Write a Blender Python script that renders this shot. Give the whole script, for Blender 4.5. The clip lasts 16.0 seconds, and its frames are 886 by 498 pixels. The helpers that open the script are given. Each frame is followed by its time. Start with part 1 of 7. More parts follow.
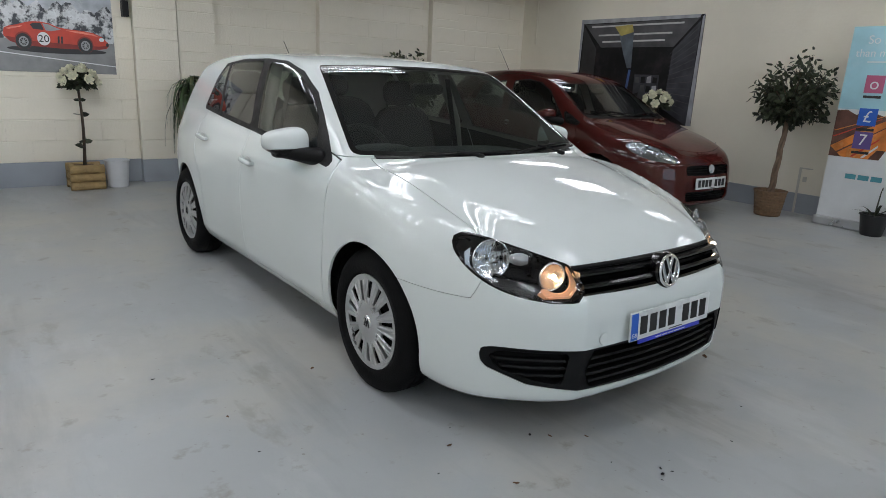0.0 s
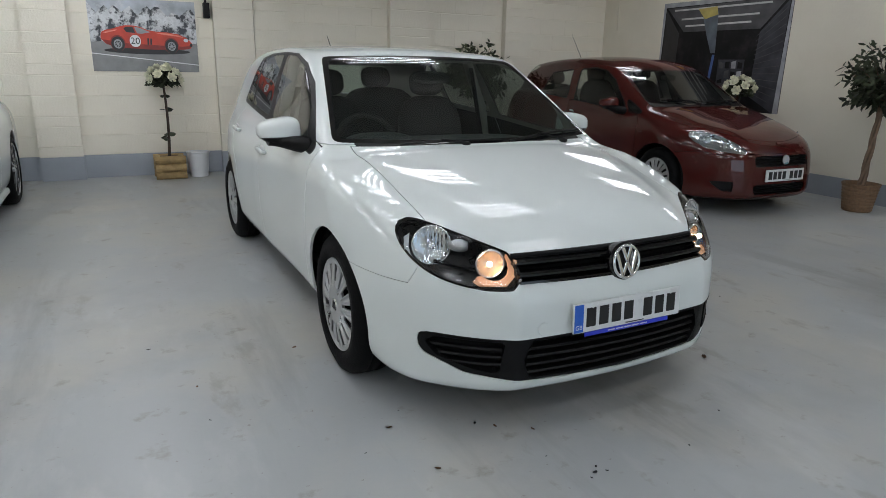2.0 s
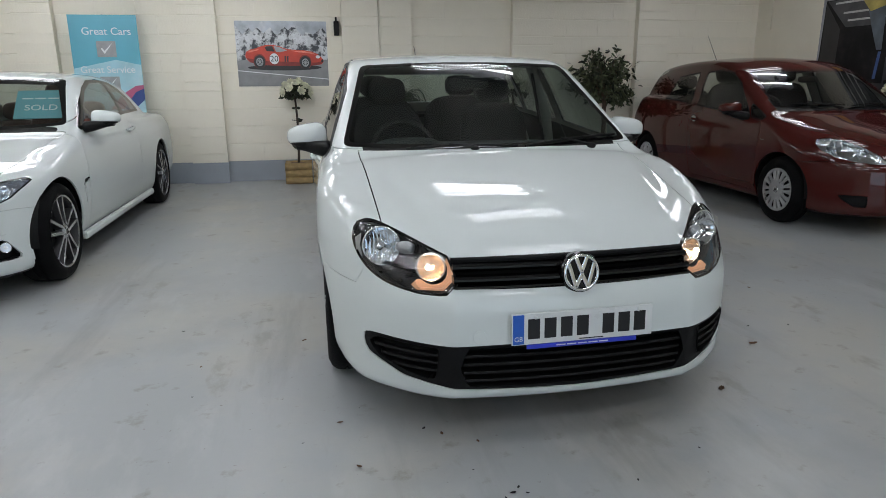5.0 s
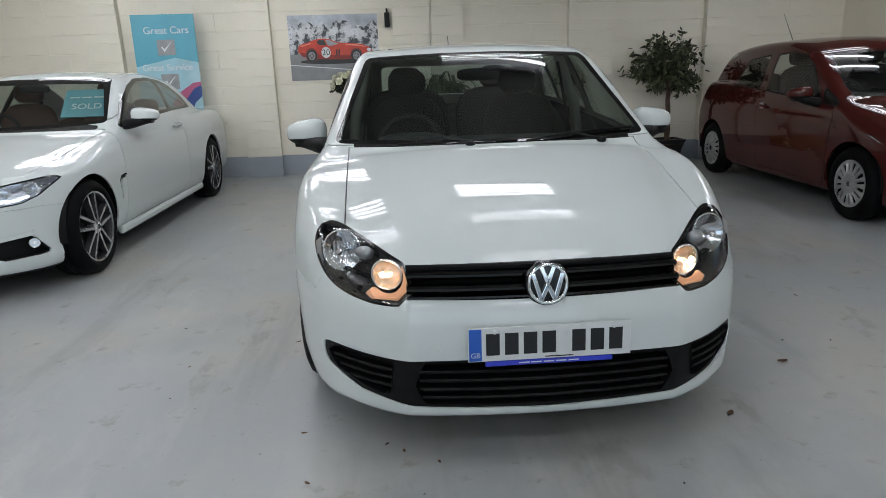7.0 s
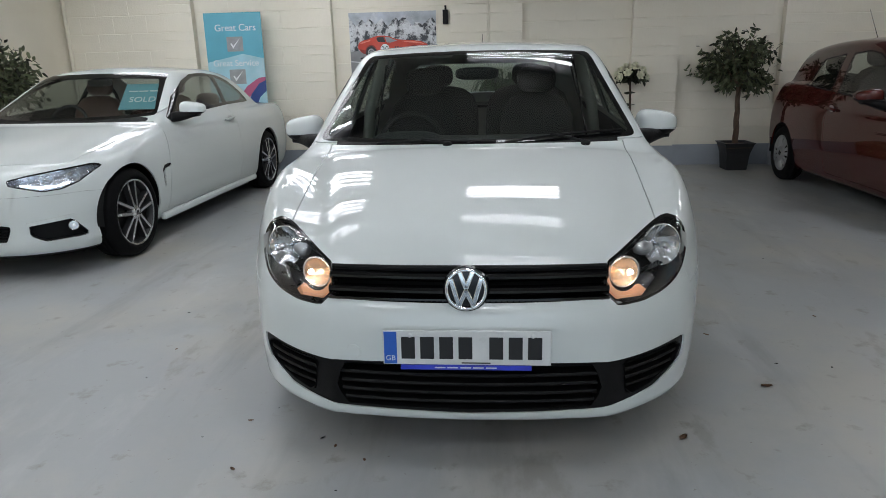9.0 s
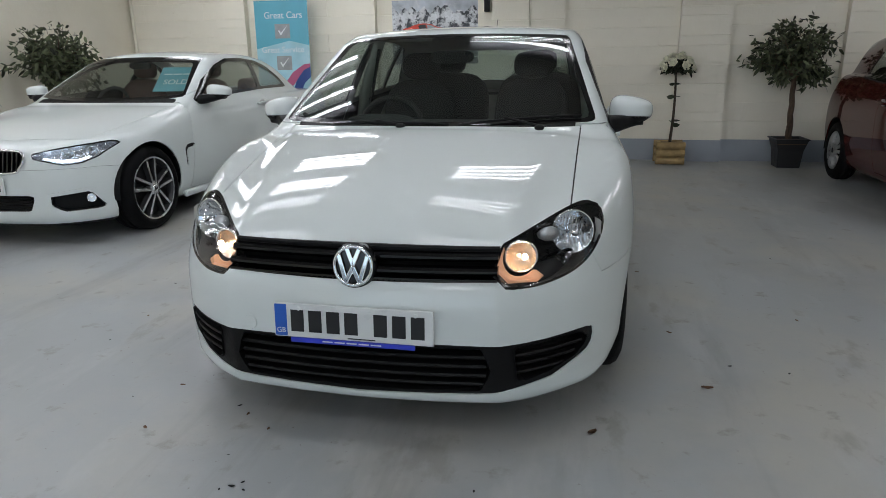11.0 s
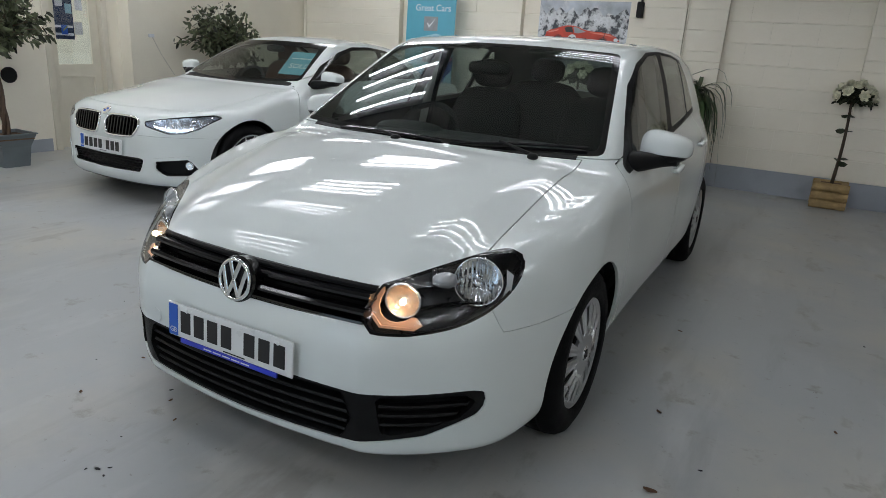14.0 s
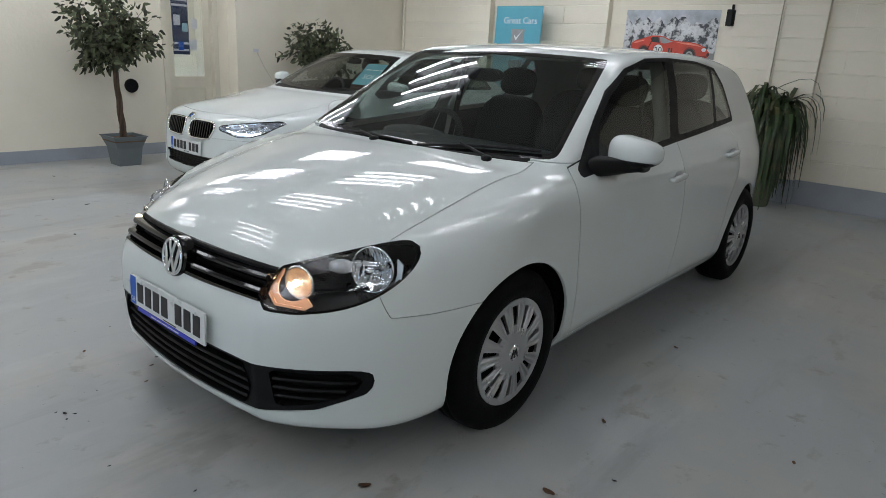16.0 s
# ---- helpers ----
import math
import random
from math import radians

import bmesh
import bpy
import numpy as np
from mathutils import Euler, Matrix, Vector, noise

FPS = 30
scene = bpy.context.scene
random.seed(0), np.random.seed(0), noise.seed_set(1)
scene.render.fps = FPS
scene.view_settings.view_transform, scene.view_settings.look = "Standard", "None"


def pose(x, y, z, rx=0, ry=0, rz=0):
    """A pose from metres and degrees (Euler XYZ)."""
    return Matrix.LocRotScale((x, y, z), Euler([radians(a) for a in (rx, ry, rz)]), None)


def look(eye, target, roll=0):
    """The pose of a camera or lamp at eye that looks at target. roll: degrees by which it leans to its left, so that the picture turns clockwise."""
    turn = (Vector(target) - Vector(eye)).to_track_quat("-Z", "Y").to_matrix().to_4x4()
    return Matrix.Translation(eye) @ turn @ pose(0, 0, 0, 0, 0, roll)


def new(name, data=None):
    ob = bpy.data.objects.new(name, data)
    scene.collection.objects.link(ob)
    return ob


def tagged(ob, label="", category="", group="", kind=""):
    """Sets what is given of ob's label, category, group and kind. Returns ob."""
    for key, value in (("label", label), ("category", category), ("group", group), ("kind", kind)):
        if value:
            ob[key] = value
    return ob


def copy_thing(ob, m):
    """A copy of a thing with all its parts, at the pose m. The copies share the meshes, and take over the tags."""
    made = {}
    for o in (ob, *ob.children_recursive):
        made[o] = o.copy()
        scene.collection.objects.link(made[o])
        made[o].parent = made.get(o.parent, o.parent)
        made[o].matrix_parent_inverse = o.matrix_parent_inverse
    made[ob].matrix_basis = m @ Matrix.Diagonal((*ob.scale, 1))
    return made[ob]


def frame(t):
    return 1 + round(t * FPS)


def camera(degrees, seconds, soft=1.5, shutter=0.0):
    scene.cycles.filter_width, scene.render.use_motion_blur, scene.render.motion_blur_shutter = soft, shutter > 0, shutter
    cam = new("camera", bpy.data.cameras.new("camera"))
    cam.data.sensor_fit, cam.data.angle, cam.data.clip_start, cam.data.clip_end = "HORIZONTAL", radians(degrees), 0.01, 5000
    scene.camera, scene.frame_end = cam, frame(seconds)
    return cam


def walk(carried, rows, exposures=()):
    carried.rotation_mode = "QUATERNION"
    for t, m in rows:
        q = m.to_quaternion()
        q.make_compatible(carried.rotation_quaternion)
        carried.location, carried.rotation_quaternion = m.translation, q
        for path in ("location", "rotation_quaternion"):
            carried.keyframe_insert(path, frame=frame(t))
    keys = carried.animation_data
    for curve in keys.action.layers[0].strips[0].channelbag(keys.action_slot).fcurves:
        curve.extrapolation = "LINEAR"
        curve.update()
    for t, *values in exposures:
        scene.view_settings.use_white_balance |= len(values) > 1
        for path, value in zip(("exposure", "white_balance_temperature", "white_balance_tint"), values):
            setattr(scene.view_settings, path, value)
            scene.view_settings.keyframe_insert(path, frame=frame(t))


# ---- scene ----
cam = camera(68.9, 16.0, soft=0.8)
PATH = [
    (0, (-2.205, -2.232, 1.332), (-1.024, -0.702, 0.818), 2.6),
    (0.5, (-2.054, -2.282, 1.332), (-0.968, -0.699, 0.769), 2.9),
    (1, (-1.943, -2.343, 1.337), (-0.912, -0.723, 0.778), 2.0),
    (1.5, (-1.809, -2.461, 1.329), (-0.839, -0.802, 0.775), 1.6),
    (2, (-1.682, -2.586, 1.326), (-0.796, -0.877, 0.782), 1.2),
    (2.5, (-1.575, -2.646, 1.32), (-0.753, -0.906, 0.778), 0.2),
    (3, (-1.412, -2.706, 1.314), (-0.672, -0.926, 0.782), 0.0),
    (3.5, (-1.296, -2.738, 1.318), (-0.636, -0.926, 0.791), -0.5),
    (4, (-1.171, -2.762, 1.315), (-0.593, -0.92, 0.793), -0.6),
    (4.5, (-1.026, -2.802, 1.302), (-0.529, -0.936, 0.785), -0.5),
    (5, (-0.898, -2.858, 1.299), (-0.517, -0.963, 0.784), -0.4),
    (5.2, (-0.866, -2.857, 1.298), (-0.531, -0.953, 0.784), -0.8),
    (7.5, (-0.304, -2.726, 1.3), (-0.246, -0.802, 0.758), -1.8),
    (8, (-0.162, -2.737, 1.302), (-0.202, -0.812, 0.761), -1.8),
    (8.5, (-0.051, -2.755, 1.31), (-0.176, -0.834, 0.767), -1.4),
    (9, (0.084, -2.726, 1.3), (-0.071, -0.807, 0.757), -1.4),
    (9.2, (0.145, -2.719, 1.3), (-0.03, -0.802, 0.758), -0.5),
    (11.3, (0.735, -2.646, 1.243), (0.296, -0.779, 0.676), -0.8),
    (11.5, (0.778, -2.637, 1.246), (0.309, -0.779, 0.673), -0.5),
    (12, (0.907, -2.544, 1.275), (0.386, -0.709, 0.675), 0.8),
    (12.5, (1.027, -2.43, 1.31), (0.42, -0.619, 0.716), 3.1),
    (13, (1.145, -2.334, 1.318), (0.464, -0.546, 0.736), 3.0),
    (13.5, (1.289, -2.243, 1.332), (0.486, -0.505, 0.753), 4.1),
    (14, (1.413, -2.156, 1.342), (0.51, -0.473, 0.749), 3.7),
    (14.5, (1.54, -2.048, 1.328), (0.53, -0.423, 0.746), 2.8),
    (15, (1.697, -1.932, 1.327), (0.58, -0.386, 0.725), 3.2),
    (15.5, (1.847, -1.866, 1.335), (0.663, -0.356, 0.773), 2.5),
    (16, (2.062, -1.848, 1.346), (0.826, -0.384, 0.771), 3.2),
]
walk(cam, [(t, look(eye, target, roll)) for t, eye, target, roll in PATH], [(0, 0.26), (3, 0.21), (9, 0.19), (12.5, 0.14), (16, 0.17)])

# ---- world ----
world = bpy.data.worlds.new("world")
scene.world = world
world.use_nodes = True
world.node_tree.nodes["Background"].inputs[0].default_value = (0.66, 0.83, 1.0, 1)
world.node_tree.nodes["Background"].inputs[1].default_value = 1.45


# ---- materials ----
def mat(name, color, rough=0.5, metal=0.0, coat=0.0, vary=0.06, scale=6.0, bump=0.0, bump_scale=60.0,
        stain=None, stain_scale=1.2, stain_amount=0.0, island=0.0, spec=0.5, rough_vary=0.08, stain_range=(0.52, 0.72)):
    """A principled surface with colour varied at two scales and a fine relief."""
    m = bpy.data.materials.new(name)
    m.use_nodes = True
    nt = m.node_tree
    b = nt.nodes["Principled BSDF"]
    b.inputs["Roughness"].default_value = rough
    b.inputs["Metallic"].default_value = metal
    b.inputs["Coat Weight"].default_value = coat
    b.inputs["Coat Roughness"].default_value = 0.03
    b.inputs["Specular IOR Level"].default_value = spec
    co = nt.nodes.new("ShaderNodeTexCoord")
    big = nt.nodes.new("ShaderNodeTexNoise")
    big.inputs["Scale"].default_value = scale
    big.inputs["Detail"].default_value = 6
    nt.links.new(co.outputs["Object"], big.inputs["Vector"])
    ramp = nt.nodes.new("ShaderNodeMapRange")
    ramp.inputs["From Min"].default_value, ramp.inputs["From Max"].default_value = 0.3, 0.7
    ramp.inputs["To Min"].default_value, ramp.inputs["To Max"].default_value = 1 - vary, 1 + vary
    nt.links.new(big.outputs[0], ramp.inputs["Value"])
    mul = nt.nodes.new("ShaderNodeVectorMath")
    mul.operation = "SCALE"
    mul.inputs[0].default_value = color
    nt.links.new(ramp.outputs[0], mul.inputs["Scale"])
    out = mul.outputs[0]
    if island:
        geo = nt.nodes.new("ShaderNodeNewGeometry")
        r2 = nt.nodes.new("ShaderNodeMapRange")
        r2.inputs["To Min"].default_value, r2.inputs["To Max"].default_value = 1 - island, 1 + island
        nt.links.new(geo.outputs["Random Per Island"], r2.inputs["Value"])
        m2 = nt.nodes.new("ShaderNodeVectorMath")
        m2.operation = "SCALE"
        nt.links.new(out, m2.inputs[0])
        nt.links.new(r2.outputs[0], m2.inputs["Scale"])
        out = m2.outputs[0]
    if stain_amount:
        sn = nt.nodes.new("ShaderNodeTexNoise")
        sn.inputs["Scale"].default_value, sn.inputs["Detail"].default_value, sn.inputs["Roughness"].default_value = stain_scale, 9, 0.65
        nt.links.new(co.outputs["Object"], sn.inputs["Vector"])
        sr = nt.nodes.new("ShaderNodeMapRange")
        sr.inputs["From Min"].default_value, sr.inputs["From Max"].default_value = stain_range
        sr.inputs["To Max"].default_value = stain_amount
        nt.links.new(sn.outputs[0], sr.inputs["Value"])
        mix = nt.nodes.new("ShaderNodeMix")
        mix.data_type = "RGBA"
        mix.inputs["B"].default_value = (*stain, 1)
        mix.inputs[7].default_value = (*stain, 1)
        nt.links.new(sr.outputs[0], mix.inputs[0])
        nt.links.new(out, mix.inputs[6])
        out = mix.outputs[2]
    nt.links.new(out, b.inputs["Base Color"])
    if rough_vary:
        rr = nt.nodes.new("ShaderNodeMapRange")
        rr.inputs["From Min"].default_value, rr.inputs["From Max"].default_value = 0.3, 0.7
        rr.inputs["To Min"].default_value, rr.inputs["To Max"].default_value = max(0.02, rough - rough_vary), min(1, rough + rough_vary)
        nt.links.new(big.outputs[0], rr.inputs["Value"])
        nt.links.new(rr.outputs[0], b.inputs["Roughness"])
    if bump:
        fine = nt.nodes.new("ShaderNodeTexNoise")
        fine.inputs["Scale"].default_value, fine.inputs["Detail"].default_value = bump_scale, 4
        nt.links.new(co.outputs["Object"], fine.inputs["Vector"])
        bp = nt.nodes.new("ShaderNodeBump")
        bp.inputs["Strength"].default_value, bp.inputs["Distance"].default_value = bump, 0.01
        nt.links.new(fine.outputs[0], bp.inputs["Height"])
        nt.links.new(bp.outputs[0], b.inputs["Normal"])
    return m


def glass_mat(name, tint, ior=1.5, rough=0.0):
    """A thin pane: tinted see-through, with a Fresnel gloss."""
    m = bpy.data.materials.new(name)
    m.use_nodes = True
    nt = m.node_tree
    nt.nodes.remove(nt.nodes["Principled BSDF"])
    t = nt.nodes.new("ShaderNodeBsdfTransparent")
    t.inputs[0].default_value = (*tint, 1)
    g = nt.nodes.new("ShaderNodeBsdfGlossy")
    g.inputs["Roughness"].default_value = rough
    f = nt.nodes.new("ShaderNodeLayerWeight")
    f.inputs["Blend"].default_value = 0.5
    p = nt.nodes.new("ShaderNodeMath")
    p.operation = "POWER"
    p.inputs[1].default_value = 4.4
    r = nt.nodes.new("ShaderNodeMapRange")
    r.inputs["To Min"].default_value, r.inputs["To Max"].default_value = 1.6 * ((ior - 1) / (ior + 1)) ** 2, 1.0
    mix = nt.nodes.new("ShaderNodeMixShader")
    nt.links.new(f.outputs["Facing"], p.inputs[0])
    nt.links.new(p.outputs[0], r.inputs["Value"])
    nt.links.new(r.outputs[0], mix.inputs[0])
    nt.links.new(t.outputs[0], mix.inputs[1])
    nt.links.new(g.outputs[0], mix.inputs[2])
    nt.links.new(mix.outputs[0], nt.nodes["Material Output"].inputs[0])
    return m


def glow_mat(name, color, strength):
    m = bpy.data.materials.new(name)
    m.use_nodes = True
    b = m.node_tree.nodes["Principled BSDF"]
    b.inputs["Base Color"].default_value = (*color, 1)
    b.inputs["Emission Color"].default_value = (*color, 1)
    b.inputs["Emission Strength"].default_value = strength
    return m


M_WALL = mat("cream_wall_paint", (0.80, 0.755, 0.64), 0.55, vary=0.04, scale=1.3, bump=0.25, bump_scale=30,
             stain=(0.68, 0.62, 0.48), stain_scale=0.9, stain_amount=0.3)
M_BLOCK = mat("cream_block_paint", (0.83, 0.785, 0.67), 0.5, vary=0.04, scale=2.0, bump=0.3, bump_scale=45,
              stain=(0.70, 0.64, 0.50), stain_scale=1.7, stain_amount=0.3)
M_SKIRT = mat("grey_wall_base_paint", (0.33, 0.36, 0.40), 0.5, vary=0.06, scale=3, bump=0.2, bump_scale=40,
              stain=(0.22, 0.23, 0.25), stain_amount=0.35)
M_FLOOR = mat("grey_floor_paint", (0.40, 0.42, 0.425), 0.38, vary=0.07, scale=0.7, bump=0.05, bump_scale=18,
              stain=(0.27, 0.26, 0.24), stain_scale=0.55, stain_amount=0.5, rough_vary=0.1)


def floor_wear(m):
    """Adds pale scuffs, brown dirt specks and long tyre marks to the floor paint."""
    nt = m.node_tree
    b = nt.nodes["Principled BSDF"]
    src = b.inputs["Base Color"].links[0].from_socket
    co = nt.nodes["Texture Coordinate"]

    def layer(src, scale, lo, hi, amount, color, detail=8, stretch=(1, 1, 1), turn=0.0):
        mp = nt.nodes.new("ShaderNodeMapping")
        mp.inputs["Scale"].default_value = stretch
        mp.inputs["Rotation"].default_value = (0, 0, turn)
        nz = nt.nodes.new("ShaderNodeTexNoise")
        nz.inputs["Scale"].default_value, nz.inputs["Detail"].default_value, nz.inputs["Roughness"].default_value = scale, detail, 0.62
        mr = nt.nodes.new("ShaderNodeMapRange")
        mr.inputs["From Min"].default_value, mr.inputs["From Max"].default_value, mr.inputs["To Max"].default_value = lo, hi, amount
        mx = nt.nodes.new("ShaderNodeMix")
        mx.data_type = "RGBA"
        mx.inputs[7].default_value = (*color, 1)
        nt.links.new(co.outputs["Object"], mp.inputs["Vector"])
        nt.links.new(mp.outputs[0], nz.inputs["Vector"])
        nt.links.new(nz.outputs[0], mr.inputs["Value"])
        nt.links.new(mr.outputs[0], mx.inputs[0])
        nt.links.new(src, mx.inputs[6])
        return mx.outputs[2]
    src = layer(src, 0.9, 0.46, 0.66, 0.7, (0.50, 0.48, 0.42))
    src = layer(src, 2.2, 0.55, 0.68, 0.4, (0.58, 0.59, 0.58), stretch=(1, 0.35, 1), turn=0.5)
    src = layer(src, 1.6, 0.57, 0.68, 0.35, (0.22, 0.215, 0.21), stretch=(1.6, 0.22, 1), turn=-0.6)
    src = layer(src, 7.0, 0.61, 0.70, 0.55, (0.24, 0.215, 0.18), 12)
    src = layer(src, 3.0, 0.60, 0.66, 0.45, (0.26, 0.24, 0.205), 14, stretch=(1, 0.5, 1), turn=0.9)
    src = layer(src, 30.0, 0.665, 0.71, 0.6, (0.19, 0.165, 0.14), 6)
    nt.links.new(src, b.inputs["Base Color"])
    return m


floor_wear(M_FLOOR)
M_CEIL = mat("grey_ceiling_paint", (0.42, 0.41, 0.385), 0.8, vary=0.08, scale=1.5)
M_WHITE = mat("white_car_paint", (0.695, 0.74, 0.73), 0.6, coat=1.0, vary=0.01, scale=2, rough_vary=0.0, spec=0.0)
M_RED = mat("dark_red_car_paint", (0.072, 0.013, 0.011), 0.6, coat=1.0, vary=0.04, scale=3, rough_vary=0.0, spec=0.0)
M_BLACK = mat("black_plastic", (0.0045, 0.0045, 0.005), 0.5, spec=0.22, vary=0.1, scale=20, bump=0.15, bump_scale=300)
M_GLOSSBLACK = mat("gloss_black_plastic", (0.004, 0.004, 0.0045), 0.08, vary=0.05, rough_vary=0.02)
M_RUBBER = mat("tyre_rubber", (0.006, 0.006, 0.0065), 0.6, spec=0.08, vary=0.15, scale=12, bump=0.2, bump_scale=120)
M_COVER = mat("silver_wheel_cover", (0.52, 0.53, 0.54), 0.33, metal=0.75, vary=0.03)
M_ALLOY = mat("machined_alloy", (0.62, 0.63, 0.64), 0.25, metal=0.9, vary=0.04)
M_DARKALLOY = mat("dark_alloy", (0.022, 0.022, 0.024), 0.4, metal=0.2)
M_CHROME = mat("chrome", (0.82, 0.83, 0.84), 0.06, metal=1.0, vary=0.01, rough_vary=0.02)
M_REFLECT = mat("lamp_reflector", (0.86, 0.88, 0.90), 0.05, metal=1.0, rough_vary=0.02, vary=0.02)
# chrome whose colour carries the sidelight's orange glow
M_GLOWTINT = mat("glow_tinted_lamp_bowl", (0.92, 0.76, 0.62), 0.12, metal=0.9, rough_vary=0.04, vary=0.03, bump=0.3, bump_scale=90)
M_LAMPHOUSE = mat("dark_lamp_lining", (0.016, 0.016, 0.017), 0.32, vary=0.15, scale=25)
M_TRIM = mat("pale_interior_trim", (0.30, 0.295, 0.27), 0.7)
M_INTERIOR = mat("dark_interior_plastic", (0.016, 0.016, 0.0175), 0.65, spec=0.3, vary=0.12, scale=12)
M_DASH = mat("grey_dashboard_plastic", (0.040, 0.042, 0.044), 0.6, spec=0.35, vary=0.1, scale=10, bump=0.15, bump_scale=200)
M_FABRIC = mat("dark_seat_fabric", (0.012, 0.012, 0.0135), 0.9, spec=0.2, vary=0.2, scale=14)
M_TAN = mat("brown_leather", (0.095, 0.040, 0.026), 0.5, bump=0.2, bump_scale=120)
M_GLASS = glass_mat("clear_car_glass", (0.55, 0.62, 0.59), 1.5)
M_PALEGLASS = glass_mat("pale_car_glass", (0.72, 0.77, 0.75), 1.5)
M_TINT = glass_mat("tinted_car_glass", (0.50, 0.55, 0.53), 1.5)
M_LENS = glass_mat("clear_lamp_lens", (0.93, 0.94, 0.95), 1.45)
M_TUBE = glow_mat("fluorescent_tube", (0.955, 0.98, 1.035), 14.3)
M_BULB = glow_mat("sidelight_bulb", (1.0, 0.69, 0.41), 60.0)
M_DRL = glow_mat("white_lamp_led", (0.78, 0.89, 1.0), 3.0)
M_FOG = glow_mat("fog_lamp_led", (0.85, 0.92, 1.0), 0.22)
M_AMBER = mat("amber_reflector", (0.90, 0.50, 0.30), 0.35, metal=0.3)
M_PLATE = mat("white_plate", (0.72, 0.74, 0.74), 0.3, vary=0.02)
M_BLUE = mat("blue_plate_band", (0.02, 0.12, 0.55), 0.35, vary=0.03)
M_NAVY = mat("blue_strip", (0.03, 0.05, 0.55), 0.3, vary=0.03)
M_TEAL = mat("teal_print", (0.08, 0.30, 0.36), 0.4, vary=0.05)
M_INK = mat("black_ink", (0.01, 0.01, 0.011), 0.4)


# ---- mesh helpers ----
def mesh_of(name, bm, material, smooth=False):
    me = bpy.data.meshes.new(name)
    bm.normal_update()
    bm.to_mesh(me)
    bm.free()
    for m in material if isinstance(material, (list, tuple)) else [material]:
        me.materials.append(m)
    if smooth:
        me.shade_smooth()
    return me


def part(name, bm, material, parent=None, label="", smooth=False, m=None):
    ob = new(name, mesh_of(name, bm, material, smooth))
    if parent is not None:
        ob.parent = parent
    if m is not None:
        ob.matrix_basis = m
    return tagged(ob, label) if label else ob


def holder(name, m, label="", category="", group="", kind=""):
    ob = new(name)
    ob.empty_display_size = 0.2
    ob.matrix_basis = m
    return tagged(ob, label, category, group, kind)


def box_bm(x0, y0, z0, x1, y1, z1, bevel=0.0, segs=2, bm=None):
    made = bm or bmesh.new()
    r = bmesh.ops.create_cube(made, size=1.0)
    vs = r["verts"]
    for v in vs:
        v.co = Vector(((x0 + x1) / 2 + v.co.x * (x1 - x0), (y0 + y1) / 2 + v.co.y * (y1 - y0), (z0 + z1) / 2 + v.co.z * (z1 - z0)))
    if bevel:
        es = list({e for v in vs for e in v.link_edges})
        bmesh.ops.bevel(made, geom=es, offset=bevel, segments=segs, affect="EDGES", profile=0.5)
    return made


def lathe(profile, n=48, axis="Z", bm=None, closed=False):
    """A solid of turning from (radius, height) pairs."""
    made = bm or bmesh.new()
    rings = []
    for r, h in profile:
        ring = []
        for i in range(n):
            a = 2 * math.pi * i / n
            c, s = r * math.cos(a), r * math.sin(a)
            ring.append(made.verts.new({"Z": (c, s, h), "X": (h, c, s), "Y": (c, h, s)}[axis]))
        rings.append(ring)
    pairs = list(zip(rings, rings[1:])) + ([(rings[-1], rings[0])] if closed else [])
    for a, b in pairs:
        for i in range(n):
            made.faces.new((a[i], a[(i + 1) % n], b[(i + 1) % n], b[i]))
    if not closed:
        for ring in (rings[0], rings[-1]):
            made.faces.new(ring)
    bmesh.ops.recalc_face_normals(made, faces=made.faces[:])
    return made


def tube_bm(points, radius, n=8, bm=None, taper=None):
    """A round bar along points; taper: radius at the far end."""
    made = bm or bmesh.new()
    pts = [Vector(p) for p in points]
    rings = []
    for i, p in enumerate(pts):
        d = (pts[min(i + 1, len(pts) - 1)] - pts[max(i - 1, 0)]).normalized()
        q = d.to_track_quat("Z", "Y")
        r = radius if taper is None else radius + (taper - radius) * i / (len(pts) - 1)
        rings.append([made.verts.new(p + q @ Vector((r * math.cos(2 * math.pi * k / n), r * math.sin(2 * math.pi * k / n), 0))) for k in range(n)])
    for a, b in zip(rings, rings[1:]):
        for k in range(n):
            made.faces.new((a[k], a[(k + 1) % n], b[(k + 1) % n], b[k]))
    made.faces.new(list(reversed(rings[0])))
    made.faces.new(rings[-1])
    return made


def slab_bm(outline, y0, y1, bm=None):
    """A flat plate with an outline of (x, z) pairs, between two depths in y."""
    made = bm or bmesh.new()
    a = [made.verts.new((x, y0, z)) for x, z in outline]
    b = [made.verts.new((x, y1, z)) for x, z in outline]
    made.faces.new(a)
    made.faces.new(list(reversed(b)))
    n = len(outline)
    for i in range(n):
        made.faces.new((a[i], b[i], b[(i + 1) % n], a[(i + 1) % n]))
    bmesh.ops.recalc_face_normals(made, faces=made.faces[:])
    return made


def words(name, text, size, m, material, parent, align="CENTER", depth=0.0015):
    """Lettering in the built-in font, as a mesh under its thing."""
    cu = bpy.data.curves.new(name, "FONT")
    cu.body, cu.size, cu.align_x, cu.align_y, cu.extrude = text, size, align, "CENTER", depth
    tmp = bpy.data.objects.new(name, cu)
    me = bpy.data.meshes.new_from_object(tmp)
    bpy.data.objects.remove(tmp)
    me.materials.clear()
    me.materials.append(material)
    ob = new(name, me)
    ob.parent = parent
    ob.matrix_basis = m
    return ob


